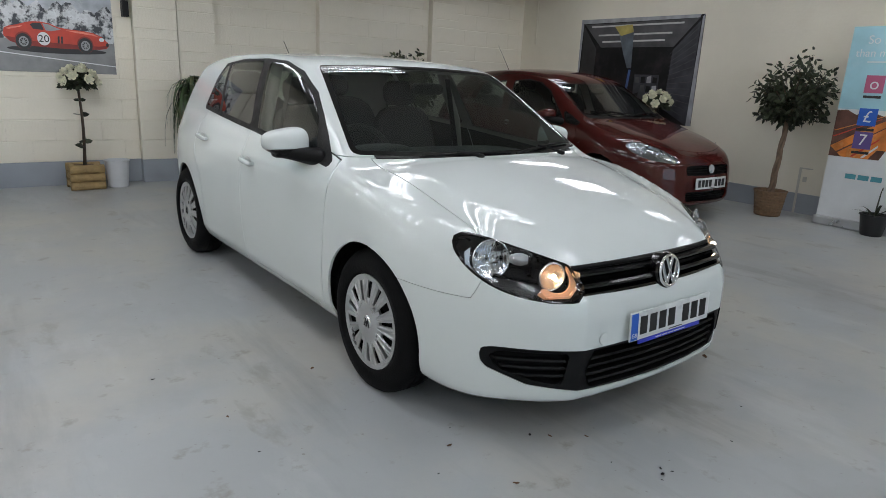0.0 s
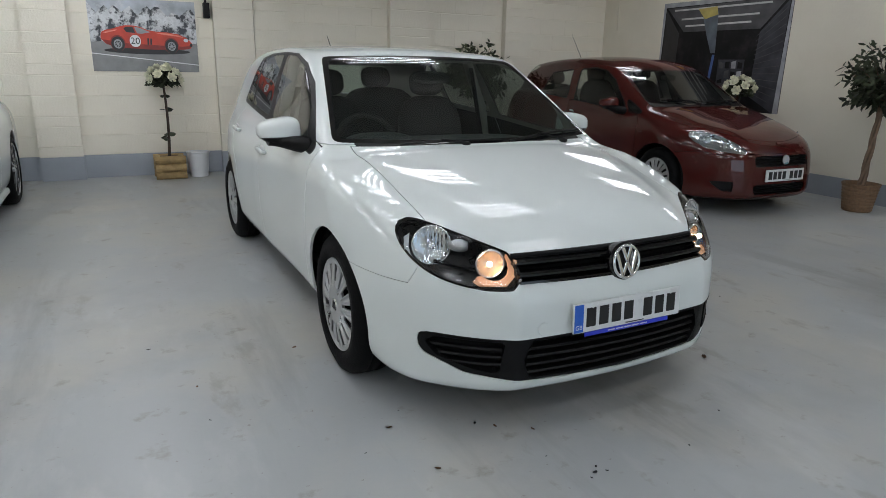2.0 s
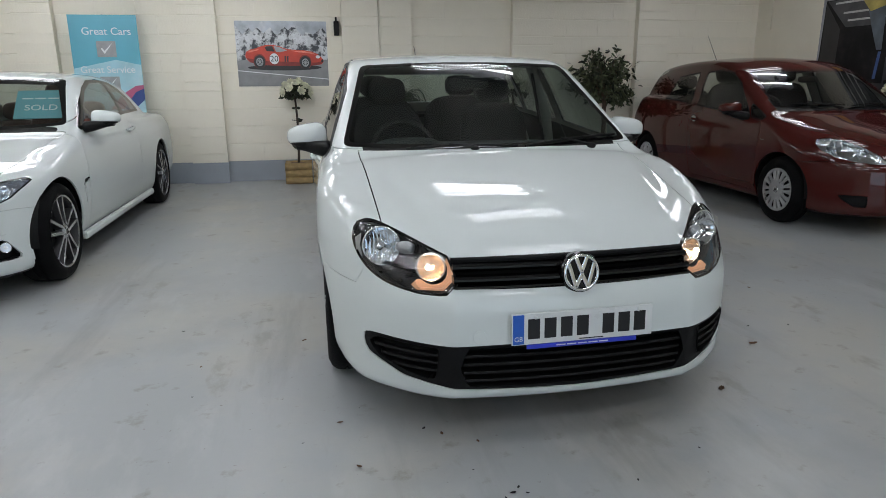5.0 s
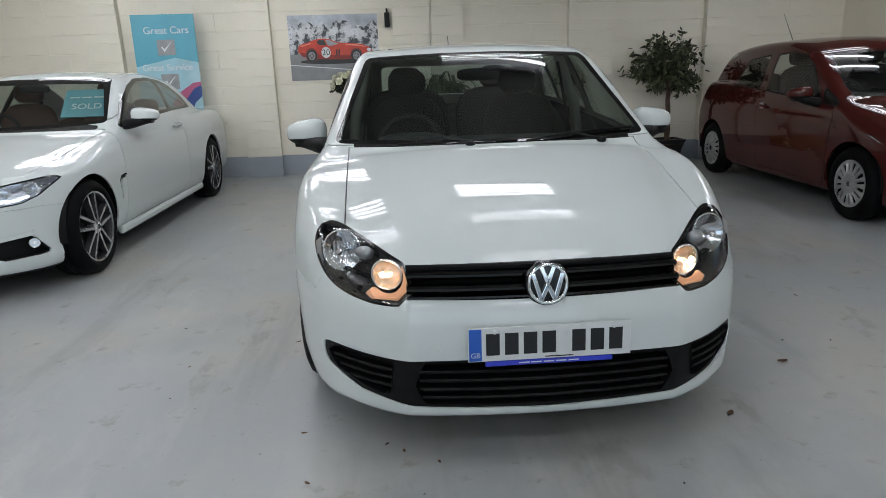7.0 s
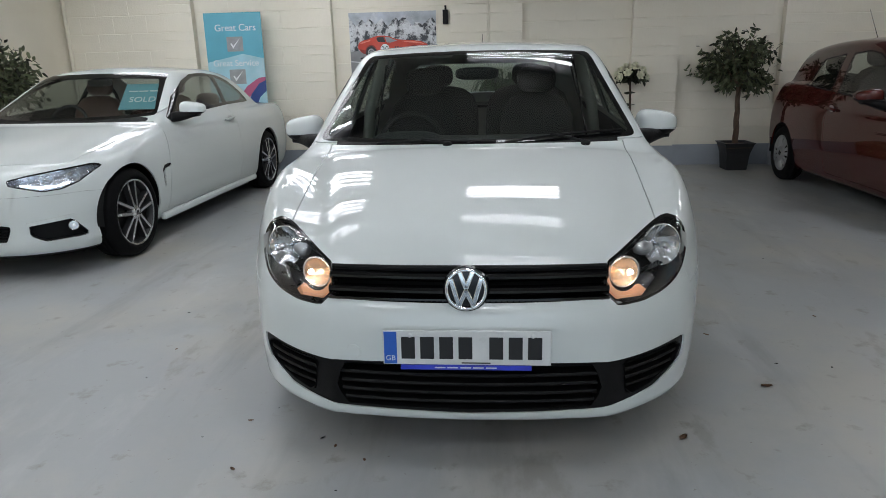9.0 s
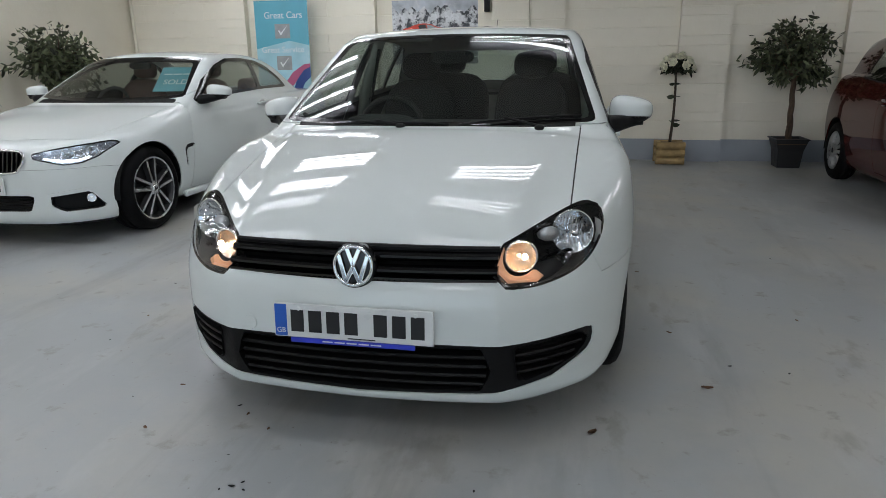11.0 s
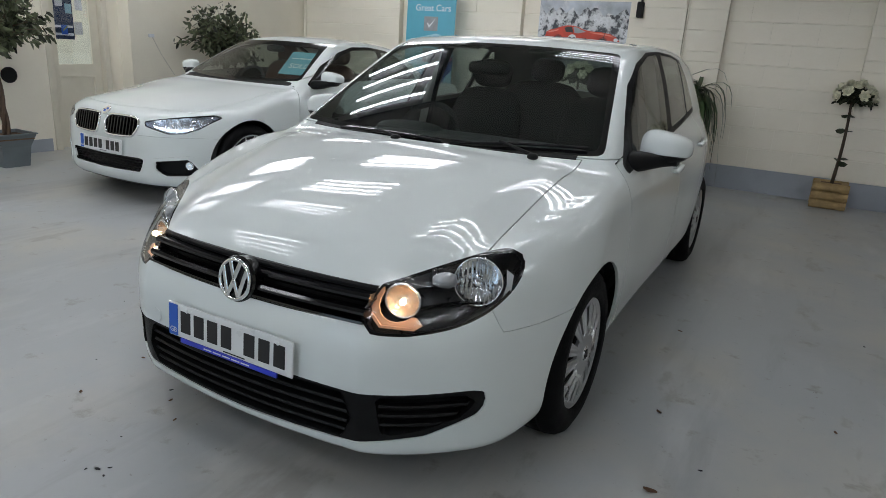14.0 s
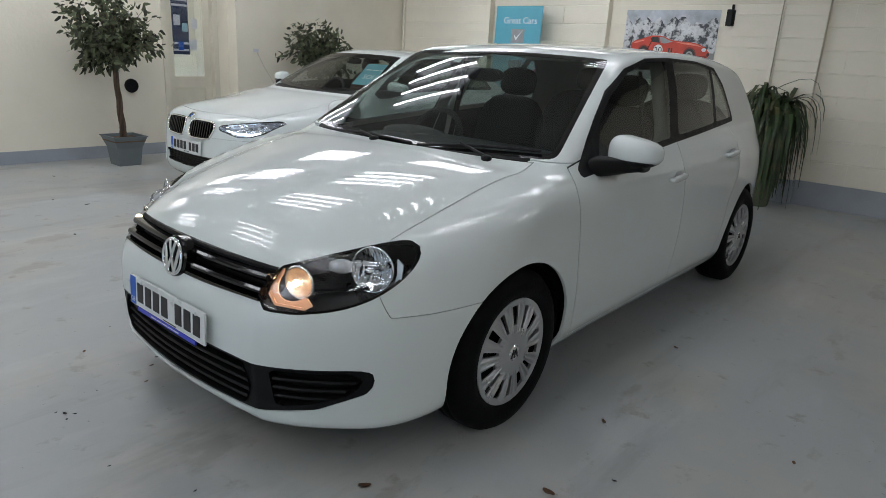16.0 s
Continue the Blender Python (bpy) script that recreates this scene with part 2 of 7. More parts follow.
# ---- the room ----
WEST, EAST, NORTH, SOUTH, HIGH = -5.75, 5.5, 5.88, -6.5, 2.72
DOOR_Y0, DOOR_Y1, DOOR_Z, JOG_Y, JOG_X = 2.06, 2.72, 2.02, 2.90, -5.55
floor = part("floor", box_bm(WEST - 0.2, SOUTH - 0.2, -0.15, EAST + 0.2, NORTH + 0.2, 0), M_FLOOR)
tagged(floor, "grey painted concrete floor with scuffs and stains", "floor", kind="structure")
ceiling = part("ceiling", box_bm(WEST - 0.2, SOUTH - 0.2, HIGH, EAST + 0.2, NORTH + 0.2, HIGH + 0.15), M_CEIL)
tagged(ceiling, "dull grey painted ceiling", "ceiling", kind="structure")


def wall(name, boxes, label="cream painted wall"):
    bm = bmesh.new()
    for b in boxes:
        box_bm(*b, bm=bm)
    return tagged(part(name, bm, M_WALL), label, "wall", kind="structure")


wall_north = wall("wall_north", [(JOG_X - 0.4, NORTH + 0.012, 0, EAST + 0.2, NORTH + 0.2, HIGH)], "cream painted blockwork wall with pilasters")
GATE_X0, GATE_X1, GATE_Z = -2.3, 2.1, 2.35
wall("wall_south", [(WEST - 0.2, SOUTH - 0.2, 0, GATE_X0, SOUTH, HIGH), (GATE_X1, SOUTH - 0.2, 0, EAST + 0.2, SOUTH, HIGH), (GATE_X0, SOUTH - 0.2, GATE_Z, GATE_X1, SOUTH, HIGH)], "cream painted wall with an open vehicle doorway")
yard = part("ground", box_bm(-40, SOUTH - 60, -0.16, 40, SOUTH - 0.2, -0.02), mat("grey_asphalt", (0.10, 0.10, 0.10), 0.8, vary=0.15, scale=3, bump=0.3))
tagged(yard, "grey asphalt yard outside the doorway", "ground", kind="structure")
wall_west = wall("wall_west", [(WEST - 0.2, SOUTH, 0, WEST, DOOR_Y0, HIGH), (WEST - 0.2, DOOR_Y0, DOOR_Z, WEST, DOOR_Y1, HIGH), (WEST - 0.2, DOOR_Y1, 0, WEST, JOG_Y, HIGH), (WEST - 0.2, JOG_Y, 0, JOG_X, NORTH + 0.01, HIGH)])
wall_east = wall("wall_east", [(EAST, SOUTH, 0, EAST + 0.2, NORTH + 0.01, HIGH)])
wall("wall_office", [(WEST - 2.0, 1.2, 0, WEST - 1.9, 3.6, HIGH), (WEST - 1.9, 1.2, 0, WEST - 0.2, 1.3, HIGH), (WEST - 1.9, 3.5, 0, WEST - 0.2, 3.6, HIGH), (WEST - 2.0, 1.2, HIGH - 0.02, WEST - 0.2, 3.6, HIGH)], "plain wall of the room behind the door")

# pilasters: (from, to, how far proud)
PILASTERS = ((-4.18, -3.76, 0.10), (-2.38, -1.95, 0.10), (-0.44, 0.02, 0.10), (0.03, 0.45, 0.08), (1.80, 2.37, 0.10), (3.60, 4.06, 0.10))
BAND = 0.262


def baseboard(name, boxes):
    bm = bmesh.new()
    for b in boxes:
        box_bm(*b, bm=bm)
    return tagged(part(name, bm, M_SKIRT), "grey painted band along the wall foot", "baseboard", kind="structure")


edges = [JOG_X] + [v for p in PILASTERS for v in p[:2]] + [EAST]
for x0, x1 in zip(edges[::2], edges[1::2]):
    if x1 - x0 > 0.05:
        baseboard("baseboard_north", [(x0, NORTH - 0.005, 0.0, x1, NORTH + 0.02, BAND)])
for x0, x1, d in PILASTERS:
    baseboard("baseboard_pilaster", [(x0 - 0.004, NORTH - d - 0.005, 0.0, x1 + 0.004, NORTH + 0.01, BAND)])
baseboard("baseboard_west", [(WEST - 0.01, SOUTH, 0.0, WEST + 0.008, DOOR_Y0 - 0.07, 0.135), (WEST - 0.01, DOOR_Y1 + 0.07, 0.0, WEST + 0.008, JOG_Y, 0.135), (WEST, JOG_Y - 0.006, 0.0, JOG_X + 0.008, NORTH, 0.2)])
baseboard("baseboard_east", [(EAST - 0.006, SOUTH, 0.0, EAST + 0.01, NORTH, 0.225)])

# ceiling lights: four tubes in a grey louvred tray
M_TRAY = mat("grey_light_tray", (0.16, 0.16, 0.17), 0.5, metal=0.3)


def ceiling_light(x, y, length=0.97):
    h = holder("ceiling_light", pose(x, y, HIGH), "fluorescent ceiling light with four bare tubes", "ceiling light", "ceiling lights")
    part("tray", box_bm(-length / 2 - 0.04, -0.29, -0.05, length / 2 + 0.04, 0.29, -0.001, 0.005), M_TRAY, h)
    for k in range(4):
        y0 = -0.2145 + 0.143 * k
        part("tube", tube_bm([(-length / 2, y0, -0.085), (length / 2, y0, -0.085)], 0.013, 8), M_TUBE, h)
        for e in (-1, 1):
            part("tube_holder", box_bm(e * (length / 2 + 0.012) - 0.012, y0 - 0.016, -0.104, e * (length / 2 + 0.012) + 0.012, y0 + 0.016, -0.049, 0.003), M_TRAY, h)
    return h


LIGHTS = [(0.355, 1.87), (0.355, 0.489), (0.38, -1.1), (0.38, -2.8), (0.38, -4.6),
          (-1.74, 4.5), (-1.74, 2.62), (-1.74, 1.52), (-1.74, 0.502), (-1.74, -0.98), (-1.74, -2.8), (-1.74, -4.6),
          (-3.86, 4.5), (-3.75, 2.55), (-3.86, 1.542), (-3.86, 0.456), (-3.9, -1.1), (-3.9, -2.8), (-3.9, -4.6),
          # after its first, this line adds unseen lights to brighten the room's sides
          (3.8, 2.2), (4.1, 0.5), (4.3, 3.7), (4.3, -1.0), (2.5, -2.8), (4.5, -2.8), (-5.1, -0.3), (-5.1, 1.4)]
light = ceiling_light(*LIGHTS[0])
for lx, ly in LIGHTS[1:]:
    copy_thing(light, pose(lx, ly, HIGH))
# one more, unseen and added behind the door so its pane looks bright
copy_thing(light, pose(WEST - 1.0, 2.3, HIGH - 0.02))

# ---- car bodies: smooth skins from a few profile curves, cut into panels ----
def curve(*knots):
    """A smooth curve through (at, value) knots, straight beyond its ends."""
    px = np.array([k[0] for k in knots], float)
    py = np.array([k[1] for k in knots], float)
    d = np.gradient(py, px)

    def at(x):
        x = np.asarray(x, float)
        i = np.clip(np.searchsorted(px, x) - 1, 0, len(px) - 2)
        h = px[i + 1] - px[i]
        t = np.clip((x - px[i]) / h, 0, 1)
        v = (2 * t**3 - 3 * t**2 + 1) * py[i] + (t**3 - 2 * t**2 + t) * h * d[i] + (3 * t**2 - 2 * t**3) * py[i + 1] + (t**3 - t**2) * h * d[i + 1]
        return v + np.minimum(x - px[0], 0) * d[0] + np.maximum(x - px[-1], 0) * d[-1]
    return at


def smax(a, b, k):
    h = np.maximum(k - np.abs(a - b), 0) / k
    return np.maximum(a, b) + h * h * k / 4


def smin(a, b, k):
    return -smax(-a, -b, k)


def polygon(points, a, b, rounding=0.0):
    """Signed distance of (a, b) to a polygon, less than nought inside."""
    p = np.array(points, float)
    d = np.full(a.shape, 1e9)
    inside = np.zeros(a.shape, bool)
    for i in range(len(p)):
        p0, p1 = p[i], p[(i + 1) % len(p)]
        e = p1 - p0
        w0, w1 = a - p0[0], b - p0[1]
        t = np.clip((w0 * e[0] + w1 * e[1]) / (e @ e), 0, 1)
        d = np.minimum(d, np.hypot(w0 - t * e[0], w1 - t * e[1]))
        cross = (p0[1] > b) != (p1[1] > b)
        inside ^= cross & (a < (p1[0] - p0[0]) * (b - p0[1]) / (p1[1] - p0[1] + 1e-12) + p0[0])
    return np.where(inside, -d, d) - rounding


def inset(points, r):
    """The polygon drawn in by r, so that a rounding of r brings it back with round corners."""
    p = np.array(points, float)
    area = 0.5 * np.sum(p[:, 0] * np.roll(p[:, 1], -1) - np.roll(p[:, 0], -1) * p[:, 1])
    out = []
    n = len(p)
    for i in range(n):
        e0, e1 = p[i] - p[i - 1], p[(i + 1) % n] - p[i]
        n0 = np.array((-e0[1], e0[0])) / np.hypot(*e0) * np.sign(area)
        n1 = np.array((-e1[1], e1[0])) / np.hypot(*e1) * np.sign(area)
        out.append(p[i] + (n0 + n1) * r / (1 + n0 @ n1))
    return out


class Skin:
    """Half of a car's outer surface (x from 0 up), as points, triangles and normals."""

    def __init__(self, v, t, n):
        self.v, self.t, self.n = v, t, n

    @property
    def x(self):
        return self.v[:, 0]

    @property
    def y(self):
        return self.v[:, 1]

    @property
    def z(self):
        return self.v[:, 2]

    def cut(self, f):
        """The parts in which f is below and above nought."""
        f = np.where(np.abs(f) < 1e-7, 1e-7, f)
        t = self.t
        s = f[t] > 0
        k = s.sum(1)
        sides = {False: [t[k == 0]], True: [t[k == 3]]}
        e = []
        for lone, want in ((True, 1), (False, 2)):
            m = t[k == want]
            sm = s[k == want]
            i = np.argmax(sm == lone, 1)
            r = np.arange(len(m))
            a, b, c = m[r, i], m[r, (i + 1) % 3], m[r, (i + 2) % 3]
            e.append((lone, a, b, c))
        pairs = np.concatenate([np.stack((np.minimum(p, q), np.maximum(p, q)), 1) for _, a, b, c in e for p, q in ((a, b), (a, c))]) if e else np.zeros((0, 2), int)
        if len(pairs) == 0:
            return Skin(self.v, sides[False][0], self.n), Skin(self.v, sides[True][0], self.n)
        u, inv = np.unique(pairs, axis=0, return_inverse=True)
        inv = inv.reshape(-1)
        w = (f[u[:, 0]] / (f[u[:, 0]] - f[u[:, 1]]))[:, None]
        nv = self.v[u[:, 0]] * (1 - w) + self.v[u[:, 1]] * w
        nn = self.n[u[:, 0]] * (1 - w) + self.n[u[:, 1]] * w
        nn /= np.linalg.norm(nn, axis=1)[:, None] + 1e-12
        base, at = len(self.v), 0
        for lone, a, b, c in e:
            m = len(a)
            ab, ac = base + inv[at:at + m], base + inv[at + m:at + 2 * m]
            at += 2 * m
            sides[lone].append(np.stack((a, ab, ac), 1))
            sides[not lone] += [np.stack((ab, b, c), 1), np.stack((ab, c, ac), 1)]
        v, n = np.concatenate((self.v, nv)), np.concatenate((self.n, nn))
        return tuple(Skin(v, np.concatenate(sides[q]), n).tidy() for q in (False, True))

    def tidy(self):
        used = np.unique(self.t)
        back = np.zeros(len(self.v), int)
        back[used] = np.arange(len(used))
        return Skin(self.v[used], back[self.t], self.n[used])

    def joined(self, other):
        return Skin(np.concatenate((self.v, other.v)), np.concatenate((self.t, other.t + len(self.v))), np.concatenate((self.n, other.n)))

    def mirror(self):
        return Skin(self.v * (-1, 1, 1), self.t[:, ::-1], self.n * (-1, 1, 1))

    def whole(self):
        """Both halves in one, joined along the middle."""
        s = self.joined(self.mirror())
        k = len(self.v)
        to = np.arange(2 * k)
        mid = np.flatnonzero(np.abs(self.v[:, 0]) < 1e-5)
        to[k + mid] = mid
        return Skin(s.v, to[s.t], s.n)

    def moved(self, d):
        """The same pushed out along its normals."""
        return Skin(self.v + self.n * d, self.t, self.n)

    def mesh(self, name, material, thick=0.0, inside=None, bowl=False):
        """A mesh of it, with a thickness and closed rims where thick is given; bowl: only the sunken floor and the rims."""
        v, t, n = self.v, self.t, self.n
        mats, corner = np.zeros(len(t), int), n[t]
        if thick:
            k = len(v)
            e = np.concatenate((t[:, (0, 1)], t[:, (1, 2)], t[:, (2, 0)]))
            _, first, count = np.unique(np.sort(e, 1), axis=0, return_index=True, return_counts=True)
            rim = e[first[count == 1]]
            seam = (np.abs(v[rim[:, 0], 0]) < 1e-5) & (np.abs(v[rim[:, 1], 0]) < 1e-5)
            rim = rim[~seam]
            rn = np.cross(v[rim[:, 1]] - v[rim[:, 0]], n[rim[:, 0]])
            rn /= np.linalg.norm(rn, axis=1)[:, None] + 1e-12
            p, q = rim[:, 0], rim[:, 1]
            rt = np.concatenate((np.stack((q, p, q + k), 1), np.stack((p, p + k, q + k), 1)))
            rc = np.repeat(np.concatenate((rn, rn))[:, None, :], 3, 1)
            v = np.concatenate((v, v - n * thick))
            if bowl:
                t, corner = np.concatenate((t + k, rt[:, ::-1])), np.concatenate((corner, -rc))
                mats = np.zeros(len(t), int)
            else:
                mats = np.concatenate((mats, np.ones(len(t), int), np.zeros(len(rt), int)))
                t, corner = np.concatenate((t, t[:, ::-1] + k, rt)), np.concatenate((corner, -corner[:, ::-1], rc))
        used = np.unique(t)
        back = np.zeros(len(v), int)
        back[used] = np.arange(len(used))
        v, t = v[used], back[t]
        me = bpy.data.meshes.new(name)
        me.from_pydata(v.tolist(), [], t.tolist())
        me.materials.append(material)
        me.materials.append(inside or material)
        me.polygons.foreach_set("material_index", mats)
        me.shade_smooth()
        me.normals_split_custom_set(corner.reshape(-1, 3).tolist())
        return me


def skin_of(field, y_front, y_rear, z_spine, rows=230, around=130, fan_front=60, fan_rear=34, reach=2.6):
    """Rays from a spine along the middle of the car meet the surface where field is nought."""
    sp, yaw = [], []
    for k in range(fan_front):
        sp.append(y_front)
        yaw.append(-math.pi / 2 * (1 - k / fan_front))
    for k in range(rows):
        sp.append(y_front + (y_rear - y_front) * k / (rows - 1))
        yaw.append(0.0)
    for k in range(1, fan_rear + 1):
        sp.append(y_rear)
        yaw.append(math.pi / 2 * k / fan_rear)
    sp, yaw = np.array(sp), np.array(yaw)
    th = np.linspace(0.0, 1.0, around)
    th = 0.985 * math.pi * (0.75 * th + 0.25 * th**2)
    S, A = np.meshgrid(np.arange(len(sp)), th, indexing="ij")
    eye = np.stack((np.zeros(S.shape), sp[S], np.full(S.shape, z_spine)), -1)
    ya = yaw[S]
    way = np.stack((np.sin(A) * np.cos(ya), np.sin(A) * np.sin(ya), np.cos(A)), -1)
    way[0, :, 0] = 0
    way[-1, :, 0] = 0
    lo, hi = np.full(S.shape, 0.0), np.full(S.shape, reach)
    step = 0.03
    found = np.zeros(S.shape, bool)
    d = np.zeros(S.shape)
    for i in range(1, int(reach / step)):
        p = eye + way * (i * step)
        outside = field(p[..., 0], p[..., 1], p[..., 2]) > 0
        fresh = outside & ~found
        lo[fresh], hi[fresh] = (i - 1) * step, i * step
        found |= outside
        if found.all():
            break
    for i in range(22):
        d = (lo + hi) / 2
        p = eye + way * d[..., None]
        outside = field(p[..., 0], p[..., 1], p[..., 2]) > 0
        hi = np.where(outside, d, hi)
        lo = np.where(outside, lo, d)
    v = (eye + way * d[..., None]).reshape(-1, 3)
    h = 1e-4
    g = np.stack([field(*(v + np.eye(3)[i] * h).T) - field(*(v - np.eye(3)[i] * h).T) for i in range(3)], 1)
    flat = np.abs(v[:, 0]) < 1e-6
    v[flat, 0] = 0
    g[flat, 0] = 0
    n = g / (np.linalg.norm(g, axis=1)[:, None] + 1e-12)
    r, c = S.shape
    i, j = np.meshgrid(np.arange(r - 1), np.arange(c - 1), indexing="ij")
    a = (i * c + j).ravel()
    q0, q1, q2, q3 = a, a + 1, a + c + 1, a + c
    t = np.concatenate((np.stack((q0, q1, q2), 1), np.stack((q0, q2, q3), 1)))
    fn = np.cross(v[t[:, 1]] - v[t[:, 0]], v[t[:, 2]] - v[t[:, 0]])
    flip = (fn * n[t].sum(1)).sum(1) < 0
    t[flip] = t[flip][:, ::-1]
    t = t[np.linalg.norm(fn, axis=1) > 1e-12]
    return Skin(v, t, n).tidy()


def panel(name, skin, material, parent, side="both", thick=0.012, inside=None, label="", bowl=False):
    """One body panel: both halves in one, or the half on x above ("left") or below ("right") nought."""
    s = skin.whole() if side == "both" else skin if side == "left" else skin.mirror()
    ob = new(name, s.mesh(name, material, thick, inside, bowl))
    ob.parent = parent
    return tagged(ob, label) if label else ob


def car_field(c):
    """The field of a car body from its profile curves: c maps names to curves and numbers."""
    def field(x, y, z):
        x = np.abs(x)
        side = (x - c["width"](z) - c["waist"](y)) * 0.97
        front = (c["nose"](z) + c["plan"](x) - y) * c["soft"](x)
        rear = y - c["tail"](z) + 0.22 * x**2 + 0.9 * np.maximum(x - 0.6, 0) ** 2
        top = (z - c["hood"](y) + (c["fall"](x, y) if "fall" in c else c["crown"](y) * (x / 0.7) ** 2.4)) * 0.95
        low = smax(smax(side, front, 0.05), rear, 0.12)
        low = smax(low, top, c["edge"])
        low = smax(low, c["under"] - z, 0.05)
        screen = (c["screen"](z) + c["bow"] * x**2 - y) * 0.5
        roof = z - c["roof"](y) + c["arc"] * (x / 0.6) ** 2
        flank = (x - c["glass"](z) - c["taper"](y)) * 0.93
        back = (y - c["hatch"](z) + 0.18 * x**2) * 0.85
        high = smax(smax(screen, flank, 0.07), roof, c["rail"])
        high = smax(high, back, 0.08)
        high = smax(high, c["base"] - z, 0.01)
        return smin(low, high, c["neck"])
    return field


def gapped(skin, make, gap=0.005):
    """Splits a skin by the field that make(skin) gives, leaving a shut line between."""
    low, high = skin.cut(make(skin) + gap / 2)
    _, high = high.cut(make(high) - gap / 2)
    return low, high


def on_side(s, f, x_min):
    """f, but only for the flank, outward of x_min."""
    return np.maximum(f, x_min - s.x)


def blob(cx, cy, cz, ax, ay, az, e=2.6, n=20, bm=None):
    """A rounded box: a superellipsoid of half sizes ax, ay, az."""
    made = bm or bmesh.new()
    r = bmesh.ops.create_uvsphere(made, u_segments=2 * n, v_segments=n, radius=1.0)
    for v in r["verts"]:
        x, y, z = v.co
        k = (abs(x) ** e + abs(y) ** e + abs(z) ** e) ** (-1 / e)
        v.co = Vector((cx + ax * x * k, cy + ay * y * k, cz + az * z * k))
    return made


def sweep_x(xs, path, section, bm=None):
    """A bar whose section of (out, up) pairs follows path(x) = (y, z) across the car."""
    made = bm or bmesh.new()
    rings = []
    for x in xs:
        y, z = path(x)
        rings.append([made.verts.new((x, y - o, z + u)) for o, u in section])
    n = len(section)
    for a, b in zip(rings, rings[1:]):
        for i in range(n):
            made.faces.new((a[i], a[(i + 1) % n], b[(i + 1) % n], b[i]))
    made.faces.new(rings[0])
    made.faces.new(rings[-1])
    bmesh.ops.recalc_face_normals(made, faces=made.faces[:])
    return made


def number_plate(parent, m, wide=0.524, high=0.113, band=True, strip=False):
    """A white plate with plain dark bars for its characters."""
    pl = part("number_plate", box_bm(-wide / 2, -0.004, -high / 2, wide / 2, 0.004, high / 2, 0.003), M_PLATE, parent, "white number plate with dark bars", m=m)
    x = -wide / 2 + (0.05 if band else 0.03)
    if band:
        part("blue_band", box_bm(-wide / 2 + 0.004, -0.0055, -high / 2 + 0.004, -wide / 2 + 0.044, -0.0035, high / 2 - 0.004), M_BLUE, pl)
        words("lettering", "GB", 0.024, pose(-wide / 2 + 0.024, -0.0056, -high / 2 + 0.022, 90, 0, 0), M_PLATE, pl, depth=0.0003)
    step = (wide / 2 - 0.02 - x) / 7.6
    for k in range(7):
        cx = x + step * (k + 0.5 + (0.6 if k > 3 else 0))
        part("plate_bar", box_bm(cx - step * 0.36, -0.0058, -0.036, cx + step * 0.36, -0.0038, 0.036), M_INK, pl)
    for e in (-1, 1):
        part("screw_cap", lathe([(0.0065, -0.004), (0.0065, -0.0062), (0.004, -0.0075), (0.0005, -0.0078)], 14, "Y"), M_PLATE, pl, m=pose(e * (wide / 2 - 0.056) + (0.03 if e < 0 else 0), 0, high / 2 - 0.016))
    part("small_print", box_bm(-0.015, -0.0052, -high / 2 + 0.006, 0.075, -0.0042, -high / 2 + 0.0095), M_INK, pl)
    if strip:
        st = part("plate_strip", box_bm(-wide / 2 + 0.055, -0.0045, -high / 2 - 0.016, wide / 2 - 0.06, 0.002, -high / 2 - 0.0005), M_NAVY, pl, "blue plastic strip")
        for k in range(5):
            part("strip_bar", box_bm(-0.1 + 0.04 * k, -0.0055, -high / 2 - 0.0105, -0.066 + 0.04 * k, -0.0043, -high / 2 - 0.0065), M_PLATE, st)
    return pl


def torus_bm(major, minor, n=40, k=10, bm=None, m=None):
    """A ring that lies in the xz plane."""
    made = bm or bmesh.new()
    rings = []
    for i in range(n):
        a = 2 * math.pi * i / n
        rings.append([made.verts.new((m or Matrix()) @ Vector(((major + minor * math.cos(2 * math.pi * j / k)) * math.cos(a), minor * math.sin(2 * math.pi * j / k), (major + minor * math.cos(2 * math.pi * j / k)) * math.sin(a)))) for j in range(k)])
    for i in range(n):
        for j in range(k):
            made.faces.new((rings[i][j], rings[(i + 1) % n][j], rings[(i + 1) % n][(j + 1) % k], rings[i][(j + 1) % k]))
    bmesh.ops.recalc_face_normals(made, faces=made.faces[:])
    return made


def bowl_bm(radius, depth, n=40, facets=0, bm=None):
    """A lamp reflector that opens towards -y, with a rim."""
    made = bm or bmesh.new()
    rings = []
    for i in range(9):
        r = radius * (1 - i / 8.6)
        y = depth * (1 - (r / radius) ** 2)
        rings.append([made.verts.new((r * math.cos(2 * math.pi * j / n), y + (0.004 if facets and (j // max(1, n // facets)) % 2 else 0) * (r / radius), r * math.sin(2 * math.pi * j / n))) for j in range(n)])
    for a, b in zip(rings, rings[1:]):
        for j in range(n):
            made.faces.new((a[j], a[(j + 1) % n], b[(j + 1) % n], b[j]))
    made.faces.new(rings[-1])
    back = [made.verts.new((v.co.x * 1.06, v.co.y + 0.004, v.co.z * 1.06)) for v in rings[0]]
    for j in range(n):
        made.faces.new((rings[0][j], back[j], back[(j + 1) % n], rings[0][(j + 1) % n]))
    return made


